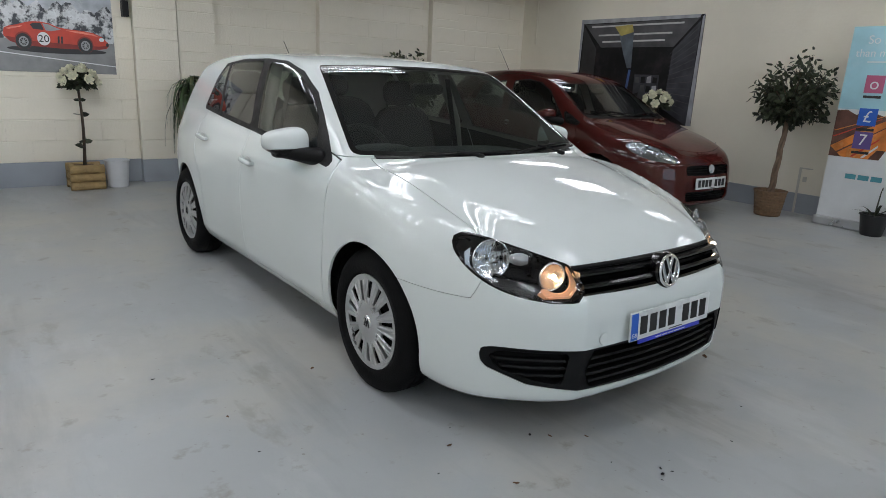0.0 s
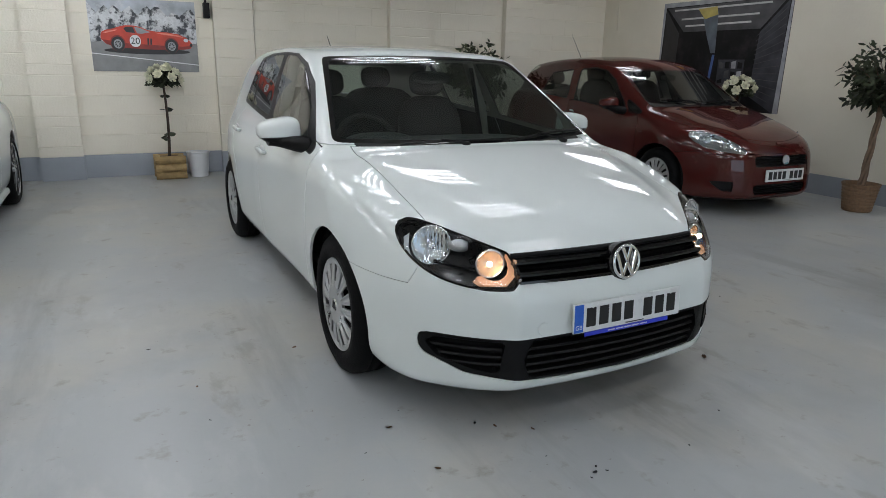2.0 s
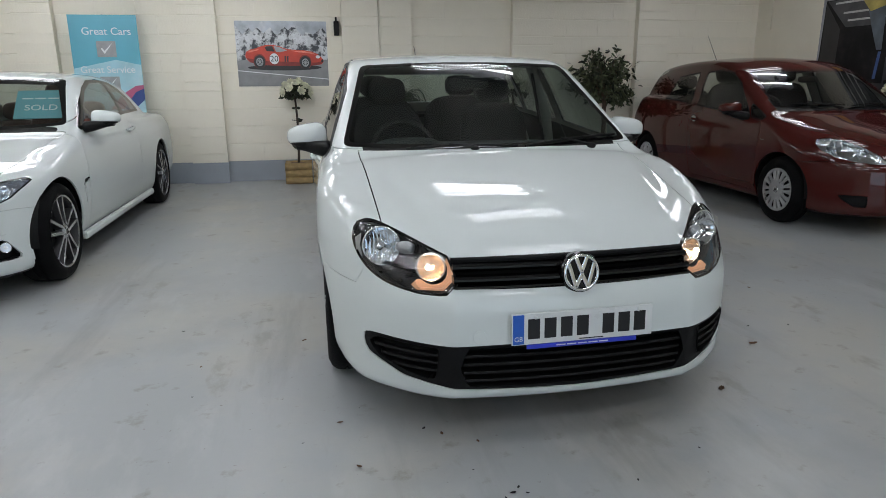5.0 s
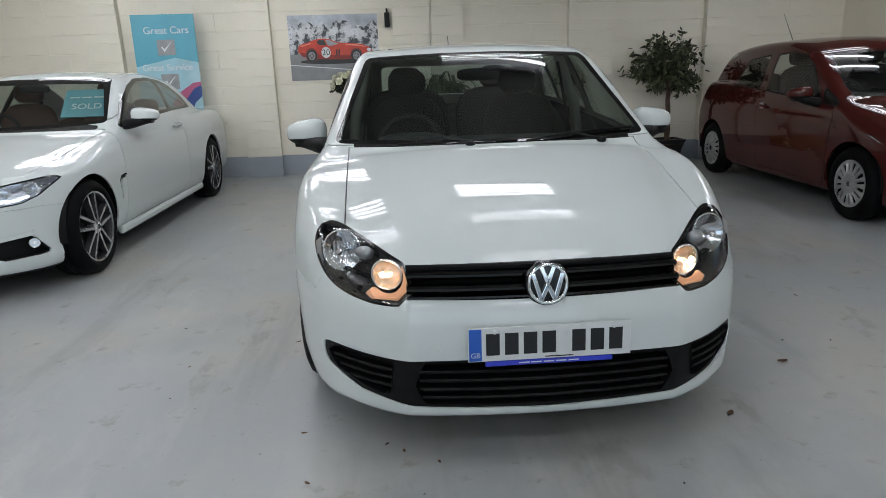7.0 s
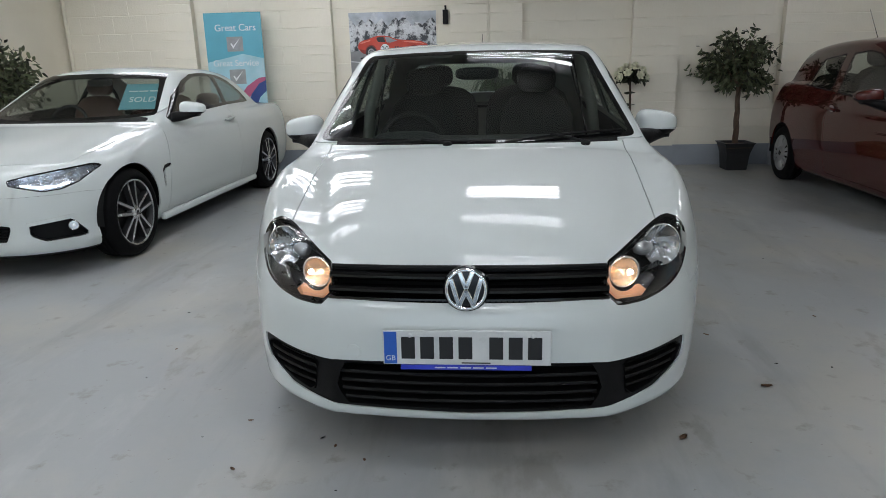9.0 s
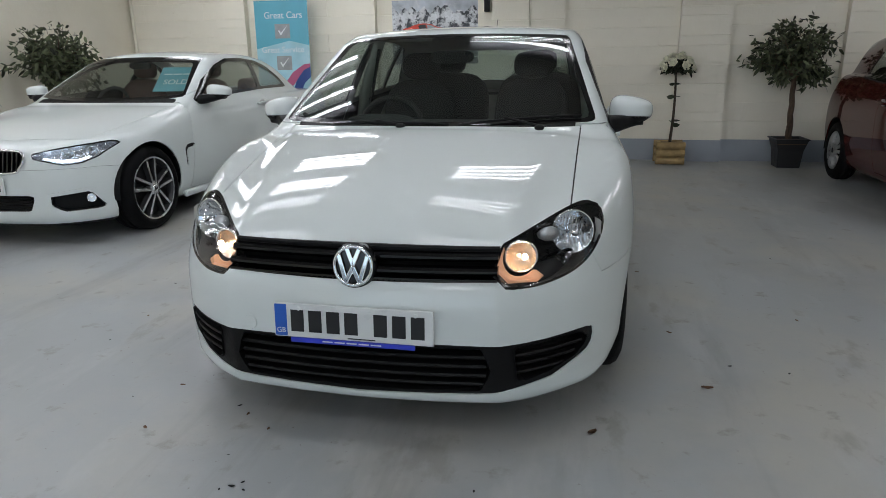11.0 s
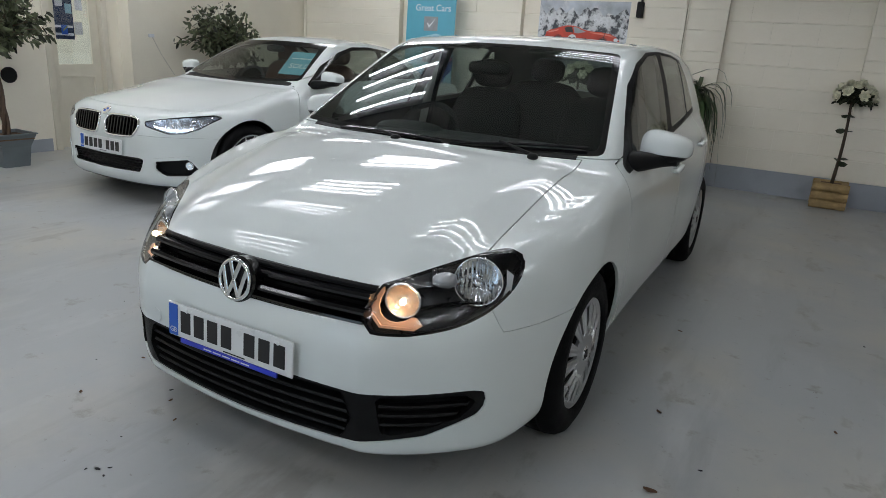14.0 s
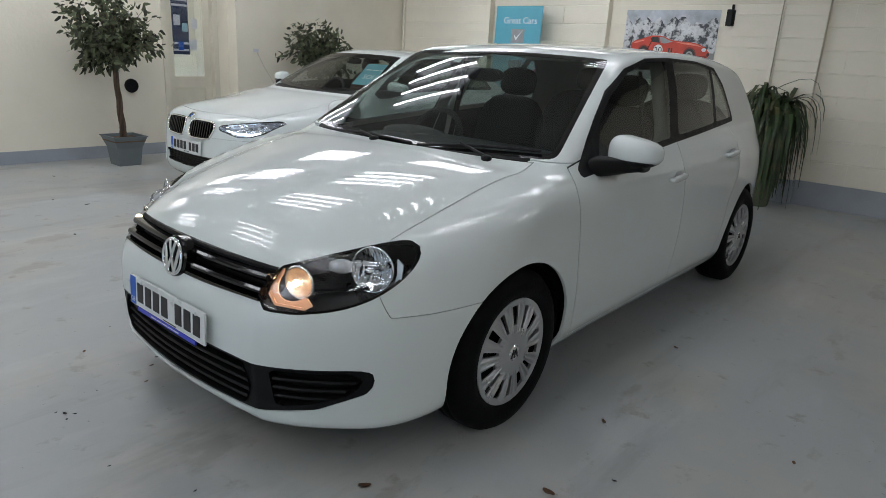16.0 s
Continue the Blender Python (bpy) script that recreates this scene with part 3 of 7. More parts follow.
def fluted_bowl(radius, depth, flutes=11, cut=0.0022):
    """A round lamp bowl open towards -y, its inside pressed into upright flutes."""
    bm = bmesh.new()
    n, m = 88, 14
    rings = []
    for i in range(m + 1):
        r = radius * (1 - i / (m + 0.6))
        ring = []
        for j in range(n):
            a = 2 * math.pi * j / n
            x, z = r * math.cos(a), r * math.sin(a)
            k = cut * abs(math.sin(math.pi * flutes * (x / radius + 1) / 2)) * min(1, i / 2) if flutes else 0
            ring.append(bm.verts.new((x, depth * (1 - (r / radius) ** 2) - k, z)))
        rings.append(ring)
    for a, b in zip(rings, rings[1:]):
        for j in range(n):
            bm.faces.new((a[j], a[(j + 1) % n], b[(j + 1) % n], b[j]))
    bm.faces.new(rings[-1])
    return bm


def car_seat(parent, x, y, z, material, back=0.62, lean=14, wide=0.25):
    """A car seat: cushion, backrest and headrest."""
    st = holder("seat", pose(x, y, z))
    st.parent = parent
    part("cushion", blob(0, -0.22, 0.0, wide, 0.27, 0.09, 3.5, 14), material, st, smooth=True)
    part("backrest", blob(0, 0, back / 2, wide, 0.075, back / 2 + 0.04, 3.5, 14), material, st, smooth=True, m=pose(0, 0.06, 0, -lean))
    part("headrest", blob(0, 0, back + 0.13, 0.125, 0.05, 0.085, 3.2, 12), material, st, smooth=True, m=pose(0, 0.06, 0, -lean))
    return st


def steering_wheel(parent, m):
    w = part("steering_wheel", torus_bm(0.178, 0.016), M_INTERIOR, parent, smooth=True, m=m)
    part("hub", blob(0, 0.012, 0, 0.075, 0.03, 0.06, 2.8, 10), M_INTERIOR, w, smooth=True)
    for a in (0, 180, 270):
        part("spoke", box_bm(0.05, 0.0, -0.016, 0.172, 0.014, 0.016, 0.004), M_INTERIOR, w, m=pose(0, 0, 0, 0, -a, 0))
    return w

# ---- the white hatchback ----
def bonnet_line(y):
    """The height of the bonnet along its middle, running into the flat line under the screen."""
    u = (np.maximum(y, -1.1) + 0.25) / 0.55
    front = 0.8939 + 0.1088 * u - 0.0244 * u**2 + 0.0244 * u**3 - 0.0484 * u**4
    t = np.clip((y - 0.10) / 0.26, 0, 1)
    t = t * t * (3 - 2 * t)
    return np.where(t > 0, 0, front) + np.where(t > 0, np.where(t < 1, front, 0) * (1 - t) + t * (0.951 + 0.022 * y), 0)


bonnet_cap = curve((-0.9, 0.125), (-0.7, 0.105), (-0.5, 0.085), (-0.2, 0.075), (0.1, 0.055), (0.3, 0.040), (3.4, 0.010))


def bonnet_fall(x, y):
    """How far the bonnet lies below its middle line: a light crown, then a crease and a steeper flank."""
    u = (np.clip(y, -1.0, 0.45) + 0.25) / 0.55
    crease = 0.5417 + 0.1229 * u
    drop = (0.0629 - 0.0539 * u + 0.0285 * u**2) * (x / 0.7) ** 2.266
    drop = drop + 0.2304 * 0.012 * (np.logaddexp(0, (x - crease) / 0.012) - np.logaddexp(0, -crease / 0.012))
    return smin(drop, bonnet_cap(y), 0.04)


WHITECAR = dict(
    width=curve((0.15, 0.78), (0.22, 0.832), (0.275, 0.860), (0.31, 0.866), (0.45, 0.884), (0.60, 0.890), (0.75, 0.885), (0.84, 0.872), (0.92, 0.838), (1.0, 0.80)),
    waist=curve((-0.9, -0.018), (-0.5, -0.002), (-0.3, 0.005), (0.0, 0.007), (0.35, 0.004), (0.7, -0.003), (1.6, 0.0), (2.5, -0.012), (2.9, -0.06), (3.3, -0.17)),
    nose=curve((0.15, -0.80), (0.175, -0.832), (0.25, -0.855), (0.33, -0.862), (0.45, -0.863), (0.52, -0.858), (0.57, -0.843), (0.61, -0.822), (0.65, -0.798), (0.69, -0.772), (0.74, -0.72), (0.80, -0.64), (0.90, -0.45)),
    plan=lambda x: 0.17 * x**2 + 0.24 * np.maximum(x - 0.45, 0) + 1.15 * np.maximum(x - 0.45, 0) ** 2 + 4.2 * np.maximum(x - 0.70, 0) ** 2,
    soft=lambda x: 1 / np.sqrt(1 + (0.34 * x + 3.3 * np.maximum(x - 0.42, 0)) ** 2),
    tail=curve((0.2, 3.25), (0.4, 3.31), (0.7, 3.31), (0.9, 3.26), (1.05, 3.2)),
    hood=bonnet_line, fall=bonnet_fall,
    edge=0.06, under=0.155,
    screen=lambda z: 0.2 + 1.714 * (z - 0.946), bow=0.2,
    roof=curve((0.7, 1.36), (0.95, 1.395), (1.2, 1.425), (1.5, 1.443), (1.8, 1.448), (2.2, 1.44), (2.6, 1.412), (3.0, 1.35)), arc=0.026,
    glass=curve((0.85, 0.85), (0.93, 0.822), (1.1, 0.765), (1.25, 0.71), (1.39, 0.645)),
    taper=curve((0.3, -0.01), (1.0, 0.0), (1.6, 0.0), (2.3, -0.028), (3.1, -0.09)),
    hatch=curve((0.9, 3.26), (1.05, 3.2), (1.2, 3.1), (1.37, 2.93)), neck=0.03, base=0.86, rail=0.045,
)
whitecar = holder("hatchback_car", pose(0, 0, 0), "white five-door hatchback with lit sidelights on grey floor", "car")
whitecar_skin = skin_of(car_field(WHITECAR), -0.15, 2.75, 0.62)
G_WHEEL_F, G_WHEEL_R, G_HUB = 0.0, 2.578, 0.305


def wheel_holes(s, rear, hub, radius, x_min=0.55):
    f = np.minimum(np.hypot(s.y, s.z - hub), np.hypot(s.y - rear, s.z - hub)) - radius
    return on_side(s, f, x_min)


def car_shell(skin, rear, hub, radius):
    """Takes the wheel openings and the underside away."""
    _, skin = skin.cut(wheel_holes(skin, rear, hub, radius))
    floor_pan, skin = skin.cut(skin.z - 0.175)
    return skin, floor_pan


whitecar_body, whitecar_pan = car_shell(whitecar_skin, G_WHEEL_R, G_HUB, 0.352)

# side windows: black surround, then three panes
DLO = [(0.39, 0.905), (1.40, 0.985), (2.46, 1.05), (2.42, 1.15), (2.37, 1.27), (2.28, 1.358), (1.98, 1.386), (1.56, 1.394), (1.27, 1.382), (1.02, 1.332), (0.815, 1.235), (0.66, 1.128), (0.55, 1.045)]
dlo, whitecar_body = whitecar_body.cut(on_side(whitecar_body, polygon(inset(DLO, 0.02), whitecar_body.y, whitecar_body.z, 0.02), 0.4))
panes = ([(0.60, 0.952), (1.36, 1.010), (1.50, 1.376), (1.28, 1.366), (1.03, 1.312), (0.83, 1.217), (0.68, 1.113)],
         [(1.47, 1.018), (2.05, 1.054), (2.165, 1.354), (1.97, 1.370), (1.60, 1.377)],
         [(2.10, 1.057), (2.42, 1.074), (2.392, 1.15), (2.335, 1.262), (2.26, 1.337), (2.21, 1.346)])
side_glass = []
for pane_points in panes:
    pane, dlo = dlo.cut(polygon(inset(pane_points, 0.012), dlo.y, dlo.z, 0.012))
    side_glass.append(pane)

# windscreen, with its black border
def screen_field(s, x0, x1, z0, z1, sag, rise, y_max=1.25):
    """A field for the windscreen: half widths at the foot and head, heights at the middle."""
    t = (s.z - z0) / (z1 - z0)
    side = (s.x - (x0 + (x1 - x0) * t)) * 0.95
    foot = z0 + sag * (s.x / x0) ** 2 - s.z
    head = s.z - z1 + rise * (s.x / x1) ** 2
    return smax(smax(side, foot, 0.03), smax(head, s.y - y_max, 0.01), 0.03)


screen, whitecar_body = whitecar_body.cut(screen_field(whitecar_body, 0.754, 0.594, 0.962, 1.381, 0.012, 0.016))
screen_glass, screen_edge = screen.cut(screen_field(screen, 0.728, 0.568, 0.978, 1.367, 0.012, 0.016))

# rear window
rear_glass, whitecar_body = whitecar_body.cut(smax(smax(1.08 - whitecar_body.z, whitecar_body.z - 1.33, 0.02), smax(whitecar_body.x - 0.56, 2.7 - whitecar_body.y, 0.02), 0.05))

# headlamps
LAMP = [(0.426, 0.612), (0.474, 0.568), (0.56, 0.568), (0.65, 0.582), (0.715, 0.612), (0.752, 0.655), (0.768, 0.700), (0.765, 0.737), (0.745, 0.766), (0.71, 0.778), (0.66, 0.770), (0.58, 0.741), (0.45, 0.690)]


def rounded(points, keep, times=2):
    """The outline with its corners cut away step by step, but for the first few."""
    head, tail = points[:keep], points[keep:]
    for _ in range(times):
        cut = [tail[0]]
        for (x0, z0), (x1, z1) in zip(tail, tail[1:]):
            cut += [(0.75 * x0 + 0.25 * x1, 0.75 * z0 + 0.25 * z1), (0.25 * x0 + 0.75 * x1, 0.25 * z0 + 0.75 * z1)]
        tail = cut + [tail[-1]]
    return head + tail


LAMP = rounded(LAMP, 2)
lamp, whitecar_body = whitecar_body.cut(np.maximum(polygon(inset(LAMP, 0.004), whitecar_body.x, whitecar_body.z, 0.004), whitecar_body.y + 0.2))

# upper grille, between the lamps
def upper_grille(s):
    hi = 0.690 - 0.010 * (s.x / 0.44) ** 2
    lo = 0.588 + 0.004 * (s.x / 0.44) ** 2
    return np.maximum(np.maximum(np.maximum(s.z - hi, lo - s.z), s.x - 0.45), s.y + 0.5)


grille_hole, whitecar_body = whitecar_body.cut(upper_grille(whitecar_body))

# lower grille: wide middle and narrowing ends
LOWER = [(0.0, 0.402), (0.45, 0.392), (0.70, 0.398), (0.744, 0.394), (0.749, 0.345), (0.735, 0.312), (0.62, 0.252), (0.44, 0.222), (0.0, 0.212), (-0.4, 0.212), (-0.4, 0.402)]
lower_hole, whitecar_body = whitecar_body.cut(np.maximum(polygon(inset(LOWER, 0.02), whitecar_body.x, whitecar_body.z, 0.02), whitecar_body.y + 0.3))

# panels with shut lines
bumper, whitecar_body = gapped(whitecar_body, lambda s: np.maximum(s.z - 0.562 - 0.098 * np.clip((0.765 - s.x) / 0.05, 0, 1) - 0.05 * np.clip(s.y + 0.42, 0, 1), s.y + 0.05), 0.0025)
bonnet, whitecar_body = gapped(whitecar_body, lambda s: np.maximum(np.maximum(s.x - 0.665 - 0.03 * (s.y + 0.1), s.y - 0.212 - 0.22 * s.x**2), 0.66 - s.z), 0.005)
cowl, whitecar_body = whitecar_body.cut(np.maximum(np.maximum(whitecar_body.y - 0.42, whitecar_body.x - 0.655), np.maximum(whitecar_body.y * -1 + 0.205 + 0.22 * whitecar_body.x**2, 0.93 - whitecar_body.z)))
FRONT_DOOR = [(0.435, 0.235), (0.37, 0.60), (0.352, 0.87), (0.38, 0.95), (0.7, 1.03), (1.43, 1.03), (1.43, 0.235)]
REAR_DOOR = [(1.43, 0.235), (1.43, 1.06), (2.3, 1.09), (2.34, 1.0), (2.28, 0.75), (2.16, 0.62), (2.13, 0.42), (2.10, 0.235)]
front_door, whitecar_body = gapped(whitecar_body, lambda s: on_side(s, polygon(FRONT_DOOR, s.y, s.z), 0.6), 0.005)
rear_door, whitecar_body = gapped(whitecar_body, lambda s: on_side(s, polygon(REAR_DOOR, s.y, s.z), 0.6), 0.005)
wing, whitecar_body = gapped(whitecar_body, lambda s: np.maximum(np.maximum(s.y - 0.5, s.z - 0.965), 0.3 - s.x), 0.004)

panel("body_shell", whitecar_body, M_WHITE, whitecar, inside=M_TRIM)
panel("bonnet", bonnet, M_WHITE, whitecar, inside=M_BLACK)
panel("front_bumper", bumper, M_WHITE, whitecar, inside=M_BLACK)
for side in ("left", "right"):
    panel("cowl", cowl, M_BLACK, whitecar, side, thick=0.006)
panel("underbody", whitecar_pan, M_BLACK, whitecar, thick=0.004)
panel("windscreen", screen_glass, M_GLASS, whitecar, thick=0)
panel("windscreen_border", screen_edge, M_GLOSSBLACK, whitecar, thick=0.004)
panel("rear_window", rear_glass, M_GLASS, whitecar, thick=0)
for side in ("left", "right"):
    panel("front_wing", wing, M_WHITE, whitecar, side, inside=M_BLACK)
    fd = panel("front_door", front_door, M_WHITE, whitecar, side, inside=M_INTERIOR)
    rd = panel("rear_door", rear_door, M_WHITE, whitecar, side, inside=M_INTERIOR)
    panel("window_surround", dlo, M_BLACK, whitecar, side, thick=0.012, inside=M_TRIM)
    for pane, gm in zip(side_glass, (M_GLASS, M_TINT, M_TINT)):
        panel("side_window", pane, gm, whitecar, side, thick=0)

# headlamps: clear lens over a black housing with two chrome bowls, the inner one lit
lamp_border, lamp_clear = lamp.cut(-polygon(LAMP, lamp.x, lamp.z, -0.007))
AMBER = [(0.434, 0.614), (0.474, 0.575), (0.562, 0.573), (0.580, 0.588), (0.558, 0.606)]
AMBER += [(0.507 + 0.0535 * math.cos(math.radians(a)), 0.645 + 0.0535 * math.sin(math.radians(a))) for a in (-45, -65, -85, -105, -125, -145, -165, -185, -205)]
AMBER += [(0.452, 0.684), (0.442, 0.655)]


def amber_plate(sx, outline, depth):
    """A plate that lies behind the lens and slopes with it."""
    bm = bmesh.new()
    rows = [[bm.verts.new((sx * x, -0.757 + 0.48 * (x - 0.5) + 0.56 * (z - 0.61) + d, z)) for x, z in outline] for d in (depth, depth + 0.004)]
    bm.faces.new(rows[0])
    bm.faces.new(rows[1][::-1])
    for k in range(len(outline)):
        n = (k + 1) % len(outline)
        bm.faces.new((rows[0][k], rows[1][k], rows[1][n], rows[0][n]))
    bmesh.ops.recalc_face_normals(bm, faces=bm.faces[:])
    return bm


for side, sx in (("left", 1), ("right", -1)):
    hl = panel("headlamp", lamp.moved(-0.004), M_LAMPHOUSE, whitecar, side, thick=0.085, bowl=True, label="black headlamp housing with lit sidelight")
    panel("lens", lamp_clear, M_LENS, hl, side, thick=0)
    panel("lens_border", lamp_border, M_GLOSSBLACK, hl, side, thick=0.004)
    big = part("main_reflector", fluted_bowl(0.070, 0.042), M_REFLECT, hl, "chrome reflector bowl", m=pose(sx * 0.664, -0.528, 0.692, -8, 0, sx * 20), smooth=True)
    part("bulb_cap", lathe([(0.004, -0.030), (0.012, -0.027), (0.014, -0.006), (0.010, 0.0), (0.010, 0.045)], 24, "Y"), M_CHROME, big, smooth=True)
    part("bowl_ring", torus_bm(0.0715, 0.0030, 56, 8), M_CHROME, big, smooth=True)
    part("side_shield", slab_bm([(0.074, -0.045), (0.098, -0.03), (0.102, 0.03), (0.080, 0.045), (0.084, 0.0)], 0.004, 0.010), M_COVER, big, "silver shield strip", m=Matrix.Diagonal((sx, 1, 1, 1)))
    small = part("side_reflector", fluted_bowl(0.050, 0.042, 0, 0.0), M_GLOWTINT, hl, "chrome reflector bowl tinted with the bulb's warm glow", m=pose(sx * 0.507, -0.69, 0.645, 0, 0, sx * 16), smooth=True)
    part("sidelight_bulb", blob(0.008 * sx, -0.026, 0.008, 0.0085, 0.011, 0.0085, 2, 12), M_BULB, small, "small glowing sidelight bulb", smooth=True)
    part("bowl_ring", torus_bm(0.0515, 0.0042, 48, 8), M_CHROME, small, smooth=True)
    part("indicator_reflector", amber_plate(sx, AMBER, 0.034), M_AMBER, hl, "orange indicator reflector")
    part("indicator_fin", amber_plate(sx, [(0.440, 0.613), (0.476, 0.579), (0.562, 0.578), (0.562, 0.583), (0.479, 0.585), (0.446, 0.616)], 0.024), M_AMBER, hl)
    drum = part("projector_tube", lathe([(0.020, -0.042), (0.031, -0.038), (0.036, -0.026), (0.034, -0.022), (0.037, -0.010), (0.035, -0.006), (0.037, 0.006), (0.035, 0.010), (0.036, 0.024), (0.026, 0.046)], 36, "X"), M_LENS, hl, "clear ribbed drum", smooth=True, m=pose(sx * 0.585, -0.590, 0.697, 0, 0, sx * 38))
    part("projector_core", lathe([(0.012, -0.034), (0.022, -0.012), (0.024, 0.012), (0.016, 0.034)], 28, "X"), M_COVER, drum, smooth=True)
    part("lamp_step", box_bm(-0.085, -0.004, -0.0035, 0.085, 0.02, 0.0035, 0.002), M_GLOSSBLACK, hl, m=pose(sx * 0.60, -0.598, 0.622, 0, sx * -8, sx * 40))


def whitecar_front(z, d=0.0):
    """The line across the nose at a height, d behind the skin."""
    return lambda x: (float(WHITECAR["nose"](z) + WHITECAR["plan"](abs(x))) + d, z)


# upper grille: a sunk black panel with two bright-edged slats
ug = panel("upper_grille", grille_hole, M_BLACK, whitecar, thick=0.035, bowl=True, label="gloss black radiator grille")
xs = np.linspace(-0.445, 0.445, 41)
for z in (0.658, 0.619):
    part("slat", sweep_x(xs, whitecar_front(z), [(0.004, 0.0135), (0.010, 0.006), (0.010, -0.002), (0.0, -0.013), (-0.03, -0.012), (-0.03, 0.012)]), M_GLOSSBLACK, ug)
part("lower_slat", sweep_x(xs, whitecar_front(0.595), [(0.004, 0.006), (0.006, 0.0), (0.0, -0.006), (-0.03, -0.005), (-0.03, 0.005)]), M_GLOSSBLACK, ug)

part("top_bar", sweep_x(xs, lambda x: (float(WHITECAR["nose"](0.682) + WHITECAR["plan"](abs(x))) + 0.006 + 0.08 * x * x, 0.681 - 0.006 * (x / 0.44) ** 2), [(0.002, 0.010), (0.007, 0.004), (0.007, -0.005), (0.0, -0.011), (-0.03, -0.011), (-0.03, 0.010)]), M_BLACK, ug)
# lower grille: black frame, slatted middle and ends
lg_mid, lg_rest = lower_hole.cut(polygon([(-0.5, 0.385), (0.40, 0.376), (0.425, 0.30), (0.395, 0.24), (-0.5, 0.231)], lower_hole.x, lower_hole.z, 0.006))
lg_end, lg_rest = lg_rest.cut(polygon(inset([(0.50, 0.382), (0.70, 0.384), (0.728, 0.372), (0.725, 0.345), (0.695, 0.308), (0.60, 0.272), (0.515, 0.254)], 0.008), lg_rest.x, lg_rest.z, 0.008))
lg = panel("lower_grille", lg_rest.moved(-0.006), M_BLACK, whitecar, thick=0.02, label="black plastic lower grille")
panel("grille_back", lg_mid, M_BLACK, lg, thick=0.06, bowl=True)
for k in range(4):
    z = 0.252 + 0.032 * k
    part("slat", sweep_x(np.linspace(-0.415, 0.415, 31), whitecar_front(z), [(-0.012, 0.006), (-0.008, 0.0), (-0.012, -0.006), (-0.05, -0.004), (-0.05, 0.006)]), M_BLACK, lg)
for side, sx in (("left", 1), ("right", -1)):
    panel("end_back", lg_end, M_BLACK, lg, side, thick=0.04, bowl=True)
    for k in range(3):
        z = 0.290 + 0.030 * k
        x_end = 0.665 + 0.022 * k
        part("end_slat", sweep_x(np.linspace(sx * 0.505, sx * x_end, 13), whitecar_front(z), [(-0.010, 0.0055), (-0.006, 0.0), (-0.010, -0.0055), (-0.035, -0.004), (-0.035, 0.0055)]), M_BLACK, lg)

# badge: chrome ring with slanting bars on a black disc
badge = part("badge", lathe([(0.070, 0.035), (0.073, -0.002), (0.069, -0.010), (0.001, -0.010)], 48, "Y"), M_GLOSSBLACK, whitecar, "round chrome badge on black disc", m=pose(0, -0.826, 0.634, -9))
part("ring", torus_bm(0.0605, 0.0062, 56, 12), M_CHROME, badge, smooth=True, m=pose(0, -0.014, 0))
for x0, z0, x1, z1 in ((-0.020, 0.054, 0.0, 0.004), (0.020, 0.054, 0.0, 0.004), (-0.047, 0.033, -0.022, -0.050), (0.047, 0.033, 0.022, -0.050), (-0.022, -0.050, 0.0, -0.004), (0.022, -0.050, 0.0, -0.004)):
    ln, an = math.hypot(x1 - x0, z1 - z0), math.degrees(math.atan2(z1 - z0, x1 - x0))
    part("bar", box_bm(-0.002, -0.007, -0.0078, ln + 0.003, 0.004, 0.0078, 0.0032, 3), M_CHROME, badge, m=pose(x0, -0.013, z0, 0, -an, 0))
number_plate(whitecar, pose(0, -0.876, 0.457, -3), strip=True)
part("tow_cap", lathe([(0.024, 0.0), (0.0235, -0.0015), (0.001, -0.0015)], 32, "Y"), M_WHITE, whitecar, m=pose(-0.365, -0.845, 0.427, -2, 0, -7))


def trimmed(bm, *planes):
    """Cuts a shell along planes (point, normal), keeping the side that each normal looks to."""
    for p, n in planes:
        bmesh.ops.bisect_plane(bm, geom=bm.verts[:] + bm.edges[:] + bm.faces[:], plane_co=p, plane_no=n, clear_inner=True)
    return bm


